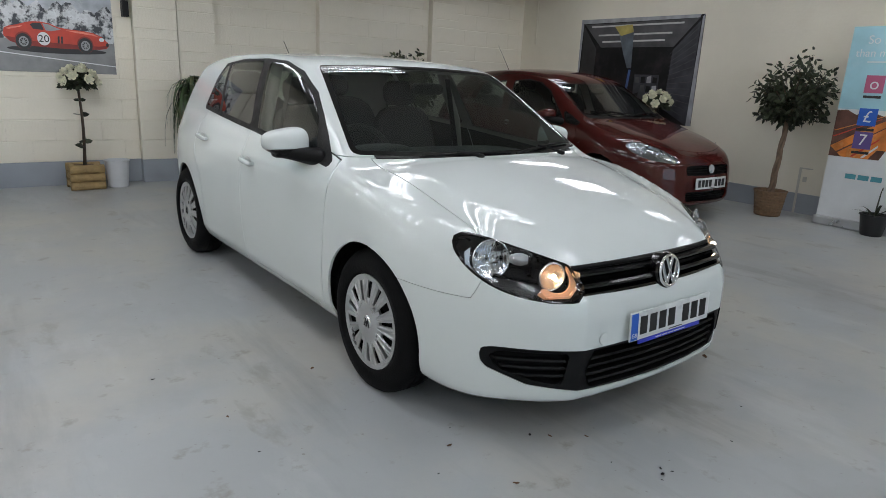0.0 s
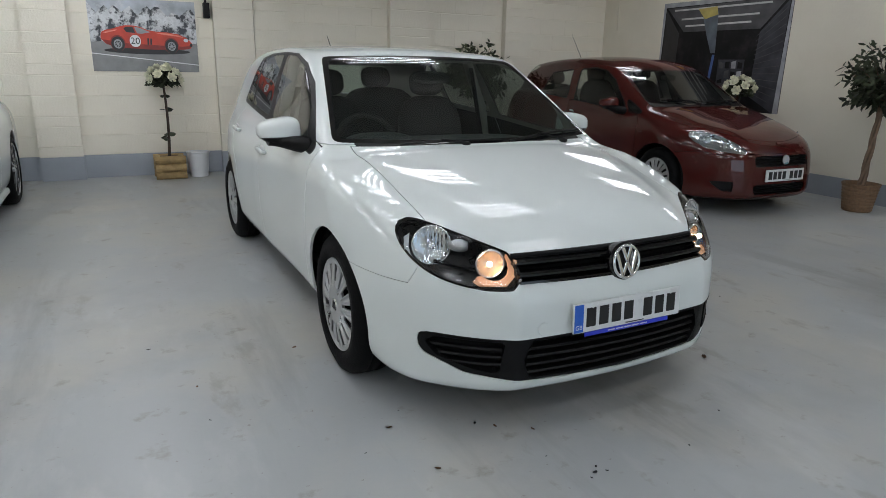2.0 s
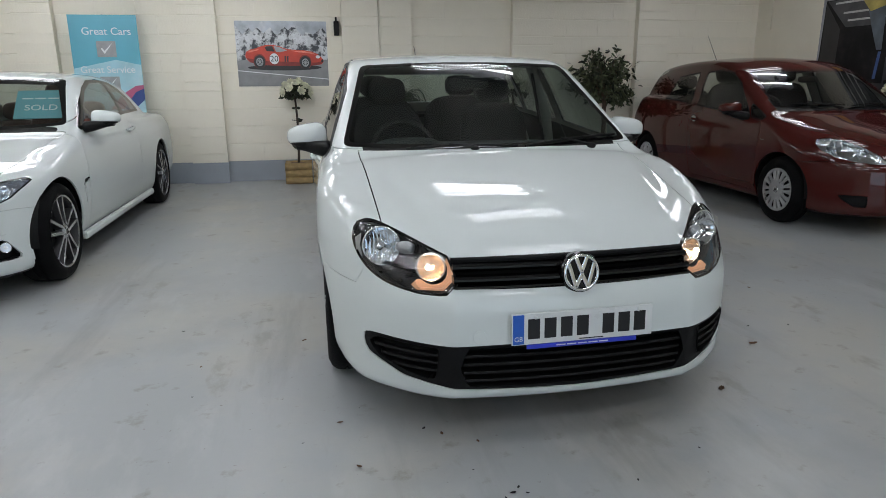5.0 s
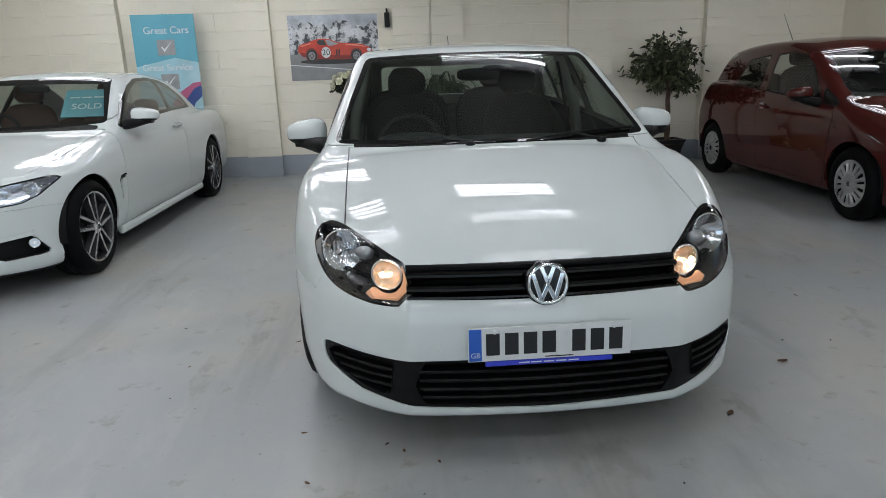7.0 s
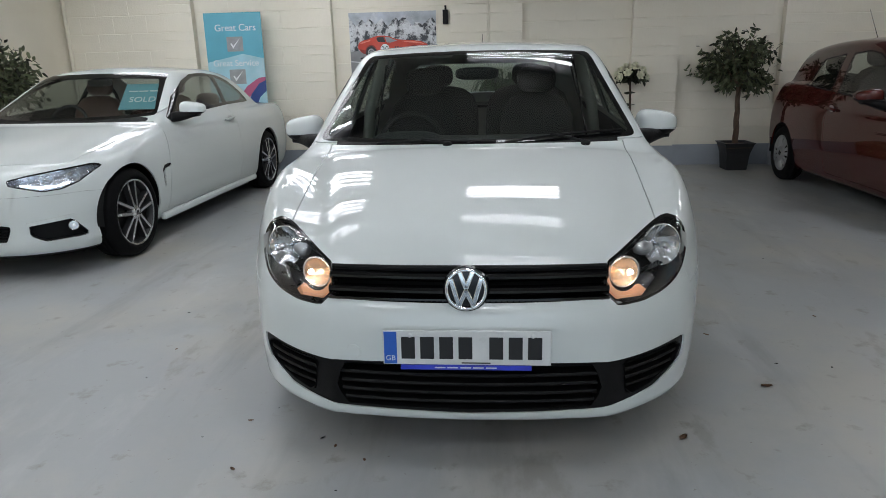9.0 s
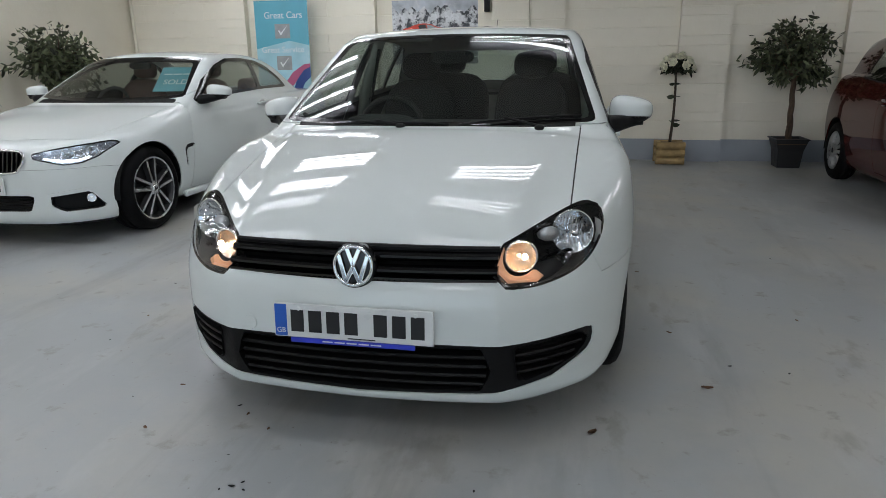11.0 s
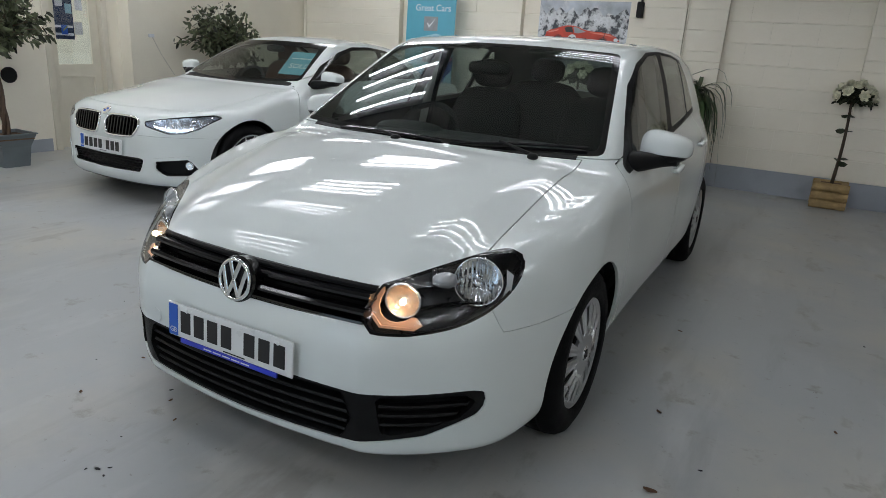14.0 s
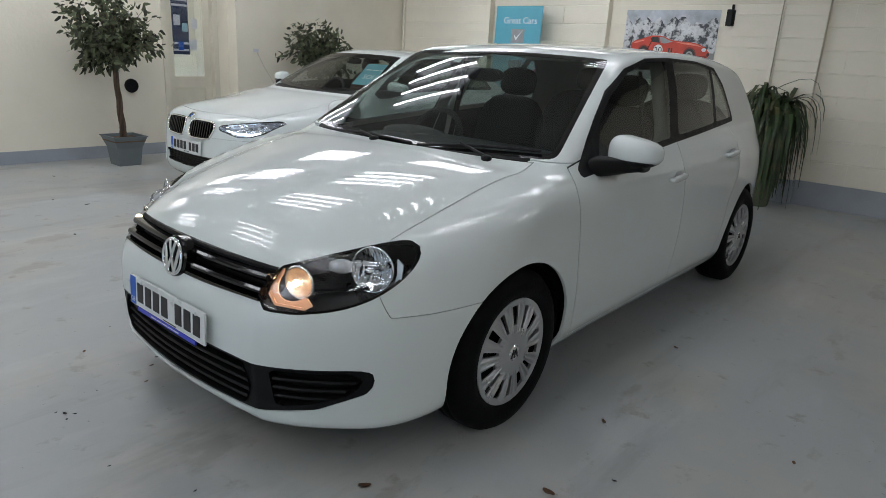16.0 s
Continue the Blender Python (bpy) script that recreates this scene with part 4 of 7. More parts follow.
def door_mirror(parent, sx, paint, cx, cy, cz, ax=0.092, ay=0.07, az=0.062, foot=(0.82, 0.60, 0.93), lamp_strip=True):
    """A mirror: painted cap, dark lower shell, indicator strip, arm and mirror glass."""
    def shape(grow=0.0):
        bm = blob(0, 0, 0, ax + grow, ay + grow, az + grow, 3.1, 24)
        for v in bm.verts:
            t = v.co.x / ax
            v.co.z = v.co.z * (1 - 0.30 * t) + 0.004 * t
            v.co.y += 0.03 * max(0, t) ** 2
            v.co.x *= sx
        if sx < 0:
            bmesh.ops.reverse_faces(bm, faces=bm.faces[:])
        return bm
    h = holder("door_mirror", pose(cx * sx, cy, cz))
    h.parent = parent
    part("cap", trimmed(shape(), ((0, 0, -0.42 * az), (0, 0.12, 1))), paint, h, "painted mirror cap", smooth=True)
    part("lower_shell", trimmed(shape(-0.001), ((0, 0, -0.40 * az), (0, -0.12, -1))), M_BLACK, h, smooth=True)
    if lamp_strip:
        part("indicator", trimmed(shape(0.0012), ((0, 0, -0.50 * az), (0, 0.12, 1)), ((0, 0, -0.32 * az), (0, -0.12, -1)), ((0, 0.03, 0), (0, -1, 0)), ((-0.2 * ax * sx, 0, 0), (sx, 0, 0))), M_LENS, h, "clear indicator strip", smooth=True)
    part("mirror_glass", blob(0, 0.055, 0, ax * 0.8, 0.006, az * 0.75, 3, 12), M_CHROME, h, smooth=True)
    fx, fy, fz = foot[0] - cx, foot[1] - cy, foot[2] - cz
    bm, rings = bmesh.new(), []
    for t in np.linspace(0, 1, 11):
        s = t * t * (3 - 2 * t)
        mx, my, mz = 0.55 * ax * (1 - t) + (fx - 0.01) * t, fy * 0.75 * s, -0.62 * az * (1 - s) + (fz + 0.004) * s
        hy, hz = ay * 0.62 * (1 - s) + 0.085 * s, az * 0.34 * (1 - s) + 0.042 * s
        ring = []
        for k in range(24):
            c, d = math.cos(2 * math.pi * k / 24), math.sin(2 * math.pi * k / 24)
            g = (abs(c) ** 3 + abs(d) ** 3) ** (-1 / 3)
            ring.append(bm.verts.new((sx * mx, my + hy * c * g, mz + hz * d * g)))
        rings.append(ring)
    for a, b in zip(rings, rings[1:]):
        for k in range(24):
            bm.faces.new((a[k], a[(k + 1) % 24], b[(k + 1) % 24], b[k]))
    bm.faces.new(rings[0])
    bm.faces.new(rings[-1])
    bmesh.ops.recalc_face_normals(bm, faces=bm.faces[:])
    part("arm", bm, M_BLACK, h, smooth=True)
    return h


for sx in (1, -1):
    door_mirror(whitecar, sx, M_WHITE, 0.918, 0.70, 0.995, 0.104, 0.078, 0.07, (0.815, 0.56, 0.935))


def door_handle(parent, m, paint, length=0.175):
    """A bar handle over a thin grey oval for its dish; its outer side looks to +x."""
    hd = part("door_handle", blob(0.016, 0, 0, 0.012, length / 2, 0.0145, 3.2, 12), paint, parent, "body-coloured door handle", smooth=True, m=m)
    # no hollow is cut: the oval's grey stands for the shade in it
    part("dish", blob(0.0, 0.012, 0.002, 0.004, 0.048, 0.03, 2.4, 12), M_COVER, hd, smooth=True)
    for e in (-1, 1):
        part("handle_foot", blob(0.004, e * (length / 2 - 0.016), 0, 0.014, 0.014, 0.011, 3, 8), paint, hd, smooth=True)
    return hd


for sx in (1, -1):
    for hx, hy, hz in ((0.882, 1.315, 0.828), (0.870, 2.135, 0.885)):
        door_handle(whitecar, pose(sx * hx, hy, hz, 4 if sx > 0 else -4, 0, 0 if sx > 0 else 180), M_WHITE)


def screen_point(c, x, z, d=0.0):
    """A place on the windscreen, d off its surface."""
    return (x, float(c["screen"](z)) + c["bow"] * x * x - d * 0.5, z + d * 0.86)


def wiper(parent, c, x0, z0, x1, z1, pivot):
    """A wiper: blade lying on the glass, arm and pivot cap."""
    pts = [screen_point(c, x0 + (x1 - x0) * t, z0 + (z1 - z0) * t + 0.008 * math.sin(math.pi * t), 0.012) for t in np.linspace(0, 1, 9)]
    w = part("wiper", tube_bm(pts, 0.006, 6), M_BLACK, parent)
    mid = pts[5]
    part("wiper_arm", tube_bm([screen_point(c, *pivot, 0.02), tuple((a + b) / 2 for a, b in zip(screen_point(c, *pivot, 0.035), mid)), (mid[0], mid[1] - 0.006, mid[2] + 0.010)], 0.008, 6, taper=0.005), M_BLACK, w)
    part("wiper_cap", blob(*screen_point(c, *pivot, 0.014), 0.022, 0.02, 0.014, 2.4, 8), M_BLACK, w, smooth=True)
    return w


wiper(whitecar, WHITECAR, 0.68, 0.990, 0.14, 0.957, (0.50, 0.945))
wiper(whitecar, WHITECAR, 0.10, 0.960, -0.45, 0.955, (-0.12, 0.950))

# cabin
part("dashboard", blob(0, 0.62, 0.78, 0.70, 0.32, 0.165, 4.5, 22), M_DASH, whitecar, smooth=True)
part("instrument_hood", blob(-0.37, 0.72, 0.925, 0.19, 0.10, 0.05, 2.6, 14), M_DASH, whitecar, smooth=True)
part("cabin_floor", box_bm(-0.74, 0.4, 0.28, 0.74, 3.0, 0.34), M_INTERIOR, whitecar)
steering_wheel(whitecar, pose(-0.37, 0.90, 0.885, -24))
for sx in (1, -1):
    car_seat(whitecar, sx * 0.37, 1.46, 0.53, M_FABRIC, 0.57, 14, 0.24)
car_seat(whitecar, 0.36, 2.35, 0.58, M_FABRIC, 0.56, 20, 0.33)
car_seat(whitecar, -0.36, 2.35, 0.58, M_FABRIC, 0.56, 20, 0.33)
part("parcel_shelf", box_bm(-0.6, 2.55, 0.98, 0.6, 3.05, 1.0), M_INTERIOR, whitecar)
part("rear_view_mirror", blob(0, 0.84, 1.262, 0.115, 0.018, 0.033, 3.5, 14), M_BLACK, whitecar, smooth=True)
for sx in (1, -1):
    part("pillar_trim", tube_bm([(sx * 0.735, 1.44, 0.75), (sx * 0.70, 1.46, 1.05), (sx * 0.60, 1.52, 1.37)], 0.034, 10), M_TRIM, whitecar, smooth=True)
    part("seat_belt", box_bm(-0.003, -0.024, 0.0, 0.003, 0.024, 0.55), M_FABRIC, whitecar, m=pose(sx * 0.685, 1.40, 0.78, 0, -12 * sx, 0))
    part("sun_visor", box_bm(-0.19, 0.0, -0.006, 0.19, 0.14, 0.006, 0.004), M_TRIM, whitecar, m=pose(sx * 0.33, 0.98, 1.352, 12))
part("aerial", tube_bm([(0, 2.65, 1.40), (0, 2.80, 1.55)], 0.004, 6, taper=0.002), M_BLACK, whitecar)

def arch_liner(x0, x1, hub, r):
    """A dark tub over a wheel, open outward and below."""
    bm = bmesh.new()
    n = 28
    a0, a1 = math.radians(-4), math.radians(184)
    ins = [bm.verts.new((x0, r * math.cos(a0 + (a1 - a0) * k / n), hub + r * math.sin(a0 + (a1 - a0) * k / n))) for k in range(n + 1)]
    out = [bm.verts.new((x1, v.co.y, v.co.z)) for v in ins]
    for k in range(n):
        bm.faces.new((ins[k], ins[k + 1], out[k + 1], out[k]))
    bm.faces.new(ins)
    return bm


def cover_bm(rim, hw, sectors):
    """A dished wheel cover, with slots of two widths in turn between its spokes."""
    bm = bmesh.new()
    per, rad = 14, [0.028, 0.05, 0.075, 0.092, 0.105, 0.12, 0.14, 0.16, 0.175, 0.186, 0.199, 0.2]
    rad = [r * rim / 0.2 for r in rad]
    n = per * sectors
    lift = [0.0, 0.0, -0.001, -0.003, -0.005, -0.006, -0.008, -0.010, -0.012, -0.010, -0.008, -0.02]
    grid = [[None] * n for _ in rad]
    for i, r in enumerate(rad):
        for j in range(n):
            u = (j % per) / per - 0.5
            rise = 0.006 * max(0.0, 1 - abs(abs(u) - 0.33) / 0.12) if 2 < i < 9 else 0
            a = 2 * math.pi * j / n
            grid[i][j] = bm.verts.new((hw + lift[i] + rise, r * math.cos(a), r * math.sin(a)))
    for i in range(len(rad) - 1):
        for j in range(n):
            u = ((j % per) + 0.5) / per - 0.5
            k = j // per
            wide = 0.24 if k % 2 else 0.17
            lo, hi = (4, 8) if k % 2 else (3, 8)
            if lo <= i < hi and abs(u) < wide:
                continue
            bm.faces.new((grid[i][j], grid[i + 1][j], grid[i + 1][(j + 1) % n], grid[i][(j + 1) % n]))
    bm.faces.new(grid[0])
    bmesh.ops.delete(bm, geom=[v for v in bm.verts if not v.link_faces], context="VERTS")
    bmesh.ops.recalc_face_normals(bm, faces=bm.faces[:])
    bmesh.ops.solidify(bm, geom=bm.faces[:], thickness=0.012)
    return bm


def spoke_bm(rim, hw, e):
    """One slim leaning spoke from the hub to the rim; e: 1 or -1 for its lean."""
    bm = bmesh.new()
    a0, a1 = e * 0.020, e * 0.050
    bend = [(0.045, a0, 0.004), (0.10, a0 + (a1 - a0) * 0.25, 0.0), (0.16, a0 + (a1 - a0) * 0.6, -0.004), (rim - 0.006, a1, -0.006)]
    rows = []
    for r, s, h in bend:
        wd = 0.0100
        rows.append([bm.verts.new(p) for p in ((hw - 0.008 + h, s - wd, r), (hw - 0.008 + h, s + wd, r), (hw - 0.045 + h, s + wd * 1.9, r), (hw - 0.045 + h, s - wd * 1.9, r))])
    for p, q in zip(rows, rows[1:]):
        for i in range(4):
            f = bm.faces.new((p[i], p[(i + 1) % 4], q[(i + 1) % 4], q[i]))
            f.material_index = 0 if i == 0 else 1
    bmesh.ops.recalc_face_normals(bm, faces=bm.faces[:])
    return bm


def alloy_bm(rim, hw):
    """The hub and the outer lip of an alloy wheel in one."""
    bm = bmesh.new()
    lathe([(0.055, hw - 0.05), (0.055, hw - 0.008), (0.03, hw - 0.002), (0.001, hw - 0.002)], 28, "X", bm)
    lathe([(rim - 0.001, hw - 0.04), (rim - 0.001, hw - 0.006), (rim - 0.012, hw - 0.010), (rim - 0.012, hw - 0.04)], 56, "X", bm, closed=True)
    bmesh.ops.recalc_face_normals(bm, faces=bm.faces[:])
    return bm


def simple_wheel(h, radius, rim, width, x, y, hub, side, spokes, cover, dark):
    """side: 1 where the outer face looks to +x."""
    w = holder("wheel", pose(x, y, hub, 0, 0, 0 if side > 0 else 180))
    w.parent = h
    hw = width / 2
    prof = [(rim, -hw + 0.012), (rim + 0.012, -hw), (radius - 0.055, -hw - 0.004), (radius - 0.02, -hw + 0.012), (radius - 0.004, -hw + 0.035), (radius, -hw + 0.06),
            (radius, -0.03), (radius - 0.007, -0.027), (radius - 0.007, -0.02), (radius, -0.017), (radius, 0.017), (radius - 0.007, 0.02), (radius - 0.007, 0.027), (radius, 0.03), (radius, hw - 0.06), (radius - 0.004, hw - 0.035), (radius - 0.02, hw - 0.012), (radius - 0.055, hw + 0.004), (rim + 0.012, hw), (rim, hw - 0.012)]
    part("tyre", lathe(prof, 64, "X", closed=True), M_RUBBER, w, smooth=True)
    part("rim", lathe([(rim, -hw + 0.02), (rim, hw - 0.012), (rim - 0.012, hw - 0.014), (rim - 0.02, hw - 0.03), (rim - 0.03, hw - 0.06), (0.06, hw - 0.06), (0.05, -hw + 0.02)], 48, "X"), dark, w)
    part("wheel_cover", cover_bm(rim, hw, spokes) if spokes > 5 else alloy_bm(rim, hw), cover, w, smooth=False)
    if spokes == 5:
        leaning = {e: mesh_of("spoke", spoke_bm(rim, hw, e), [cover, dark]) for e in (-1, 1)}
        for k in range(10):
            sp = new("spoke", leaning[1 if k % 2 else -1])
            sp.parent = w
            sp.matrix_basis = pose(0, 0, 0, 72 * (k // 2))
    part("centre_cap", lathe([(0.03, hw - 0.02), (0.03, hw + 0.001), (0.026, hw + 0.004), (0.001, hw + 0.004)], 28, "X"), M_CHROME, w, "round centre cap")
    for i in range(4):
        part("cap_bar", box_bm(hw + 0.002, -0.003, -0.02, hw + 0.0055, 0.003, 0.016), M_INK, w, m=pose(0, (-0.012, -0.004, 0.004, 0.012)[i], 0, (-20, 20, -20, 20)[i]))
    return w


for side in (1, -1):
    for wy in (G_WHEEL_F, G_WHEEL_R):
        simple_wheel(whitecar, 0.316, 0.208, 0.197, side * 0.774, wy, 0.308, side, 14, M_COVER, M_BLACK)
        part("arch_liner", arch_liner(0.52 * side, 0.835 * side, G_HUB, 0.356), M_BLACK, whitecar, m=pose(0, wy, 0))

# ---- the white convertible ----
M_COVERDARK = mat("silvered_lamp_lining", (0.62, 0.64, 0.68), 0.22, metal=0.85, bump=0.3, bump_scale=50)
M_HEADLINER = mat("pale_headlining", (0.52, 0.51, 0.48), 0.8, bump=0.1, bump_scale=150)

ROADSTER = dict(
    width=curve((0.15, 0.80), (0.25, 0.87), (0.40, 0.905), (0.60, 0.912), (0.72, 0.905), (0.80, 0.89), (0.90, 0.84), (1.0, 0.80)),
    waist=curve((-0.9, -0.03), (-0.3, -0.005), (0.0, 0.0), (0.8, -0.012), (2.0, -0.005), (2.8, 0.005), (3.8, -0.07)),
    nose=curve((0.14, -0.655), (0.2, -0.702), (0.35, -0.715), (0.5, -0.712), (0.6, -0.70), (0.68, -0.668), (0.74, -0.60), (0.8, -0.49), (0.9, -0.2)),
    plan=lambda x: 0.18 * x**2 + 1.15 * np.maximum(x - 0.42, 0) ** 2 + 4.0 * np.maximum(x - 0.72, 0) ** 2,
    soft=lambda x: 1 / np.sqrt(1 + (0.34 * x + 2.6 * np.maximum(x - 0.42, 0)) ** 2),
    tail=curve((0.2, 3.80), (0.4, 3.86), (0.7, 3.86), (0.9, 3.82), (1.05, 3.76)),
    hood=curve((-0.85, 0.63), (-0.68, 0.71), (-0.5, 0.765), (-0.2, 0.825), (0.2, 0.88), (0.55, 0.92), (0.9, 0.93), (2.8, 0.95), (3.3, 0.96), (3.9, 0.92)),
    crown=curve((-0.9, 0.03), (-0.4, 0.05), (0.0, 0.05), (0.5, 0.02), (1.0, 0.01), (3.9, 0.03)),
    edge=0.05, under=0.15,
    screen=lambda z: 0.56 + 1.9 * (z - 0.92), bow=0.2,
    roof=curve((1.0, 1.30), (1.25, 1.335), (1.6, 1.365), (1.95, 1.372), (2.3, 1.35), (2.7, 1.27), (3.2, 1.08)), arc=0.045,
    glass=curve((0.80, 0.87), (0.90, 0.83), (1.05, 0.77), (1.2, 0.69), (1.33, 0.60)),
    taper=curve((0.4, -0.02), (1.2, 0.0), (2.0, -0.01), (2.8, -0.06), (3.4, -0.14)),
    hatch=curve((0.9, 3.25), (1.05, 2.98), (1.2, 2.75), (1.33, 2.5)), neck=0.03, base=0.86, rail=0.055,
)
roadster = holder("convertible_car", pose(-3.43, 1.76, 0, 0, 0, -1.0), "white two-door hardtop convertible with dark alloy wheels", "car")
b_body, b_pan = car_shell(skin_of(car_field(ROADSTER), -0.05, 3.3, 0.6, 210, 120, 54, 26), 2.81, 0.325, 0.36)
B_DLO = [(0.76, 0.925), (1.40, 0.965), (2.05, 0.985), (2.71, 0.985), (2.60, 1.10), (2.42, 1.215), (2.25, 1.272), (1.95, 1.300), (1.65, 1.292), (1.38, 1.235), (1.06, 1.11)]
b_dlo, b_body = b_body.cut(on_side(b_body, polygon(inset(B_DLO, 0.015), b_body.y, b_body.z, 0.015), 0.4))
b_panes = []
for pts in ([(0.90, 0.945), (1.40, 0.980), (2.00, 0.998), (2.09, 1.282), (1.95, 1.288), (1.66, 1.278), (1.40, 1.220), (1.10, 1.10)],
            [(2.04, 1.0), (2.665, 1.0), (2.58, 1.09), (2.41, 1.20), (2.24, 1.258), (2.13, 1.276)]):
    pane, b_dlo = b_dlo.cut(polygon(inset(pts, 0.022), b_dlo.y, b_dlo.z, 0.01))
    b_panes.append(pane)
b_screen, b_body = b_body.cut(screen_field(b_body, 0.745, 0.565, 0.945, 1.312, 0.03, 0.012, 1.6))
b_glass, b_edge = b_screen.cut(screen_field(b_screen, 0.715, 0.533, 0.968, 1.272, 0.025, 0.012, 1.6))
b_rear, b_body = b_body.cut(smax(smax(0.97 - b_body.z, b_body.z - 1.27, 0.02), smax(b_body.x - 0.60, 2.4 - b_body.y, 0.02), 0.05))
B_LAMP = [(0.445, 0.668), (0.455, 0.632), (0.56, 0.605), (0.63, 0.583), (0.72, 0.590), (0.785, 0.625), (0.835, 0.69), (0.85, 0.722), (0.80, 0.730), (0.674, 0.712), (0.55, 0.692)]
b_lamp, b_body = b_body.cut(np.maximum(polygon(inset(B_LAMP, 0.006), b_body.x, b_body.z, 0.006), b_body.y + 0.1))
b_lamp_border, b_lamp_clear = b_lamp.cut(-polygon(inset(B_LAMP, 0.012), b_lamp.x, b_lamp.z, 0.005))
KIDNEY = [(0.038, 0.625), (0.05, 0.668), (0.09, 0.688), (0.31, 0.688), (0.385, 0.67), (0.402, 0.625), (0.36, 0.56), (0.31, 0.542), (0.10, 0.538), (0.055, 0.56)]
kidney, b_body = b_body.cut(np.maximum(polygon(inset(KIDNEY, 0.012), b_body.x, b_body.z, 0.012), b_body.y + 0.4))
kidney_in, kidney_rim = kidney.cut(polygon(inset(KIDNEY, 0.026), kidney.x, kidney.z, 0.008))
b_low, b_body = b_body.cut(np.maximum(polygon(inset([(-0.6, 0.375), (0.40, 0.385), (0.45, 0.375), (0.41, 0.275), (-0.6, 0.262)], 0.01), b_body.x, b_body.z, 0.01), b_body.y + 0.4))
b_fog, b_body = b_body.cut(np.maximum(polygon(inset([(0.545, 0.372), (0.745, 0.396), (0.805, 0.268), (0.62, 0.262), (0.545, 0.305)], 0.004), b_body.x, b_body.z, 0.004), b_body.y + 0.3))
b_lip, b_body = b_body.cut(np.maximum(polygon(inset([(0.52, 0.392), (0.760, 0.425), (0.845, 0.262), (0.835, 0.235), (0.60, 0.232), (0.52, 0.29)], 0.008), b_body.x, b_body.z, 0.008), b_body.y + 0.25))
b_vent, b_body = b_body.cut(on_side(b_body, polygon([(0.58, 0.612), (0.47, 0.604), (0.432, 0.574), (0.440, 0.42), (0.462, 0.43), (0.468, 0.550), (0.490, 0.572), (0.58, 0.582)], b_body.y, b_body.z), 0.6))
b_bonnet, b_body = gapped(b_body, lambda s: np.maximum(np.maximum(s.x - 0.715 - 0.05 * s.y, s.y - 0.578 - 0.20 * s.x**2), np.maximum(0.70 - s.z, -0.56 + 0.35 * s.x**2 - s.y)), 0.005)
b_cowl, b_body = b_body.cut(np.maximum(np.maximum(b_body.y - 0.72, b_body.x - 0.69), np.maximum(0.572 + 0.20 * b_body.x**2 - b_body.y, 0.90 - b_body.z)))
b_door, b_body = gapped(b_body, lambda s: on_side(s, polygon([(0.515, 0.235), (0.56, 0.55), (0.60, 0.80), (0.66, 0.95), (1.0, 1.05), (2.02, 1.05), (2.04, 0.80), (2.0, 0.235)], s.y, s.z), 0.6), 0.005)
b_bumper, b_body = gapped(b_body, lambda s: np.maximum(s.z - 0.56 + 0.1 * np.maximum(s.y + 0.42, 0), s.y + 0.1), 0.0012)
panel("body_shell", b_body, M_WHITE, roadster, inside=M_HEADLINER)
panel("bonnet", b_bonnet, M_WHITE, roadster, inside=M_BLACK)
panel("front_bumper", b_bumper, M_WHITE, roadster, inside=M_BLACK)
panel("cowl", b_cowl, M_BLACK, roadster, thick=0.006)
panel("underbody", b_pan, M_BLACK, roadster, thick=0.004)
panel("windscreen", b_glass, M_PALEGLASS, roadster, thick=0)
panel("windscreen_border", b_edge, M_GLOSSBLACK, roadster, thick=0.004)
panel("rear_window", b_rear, M_PALEGLASS, roadster, thick=0)
b_lg = panel("lower_grille", b_low, M_BLACK, roadster, thick=0.05, bowl=True, label="black mesh lower grille")
for k in range(5):
    part("slat", box_bm(-0.41, -0.672, -0.003, 0.41, -0.648, 0.003), M_BLACK, b_lg, m=pose(0, 0, 0.283 + 0.02 * k))
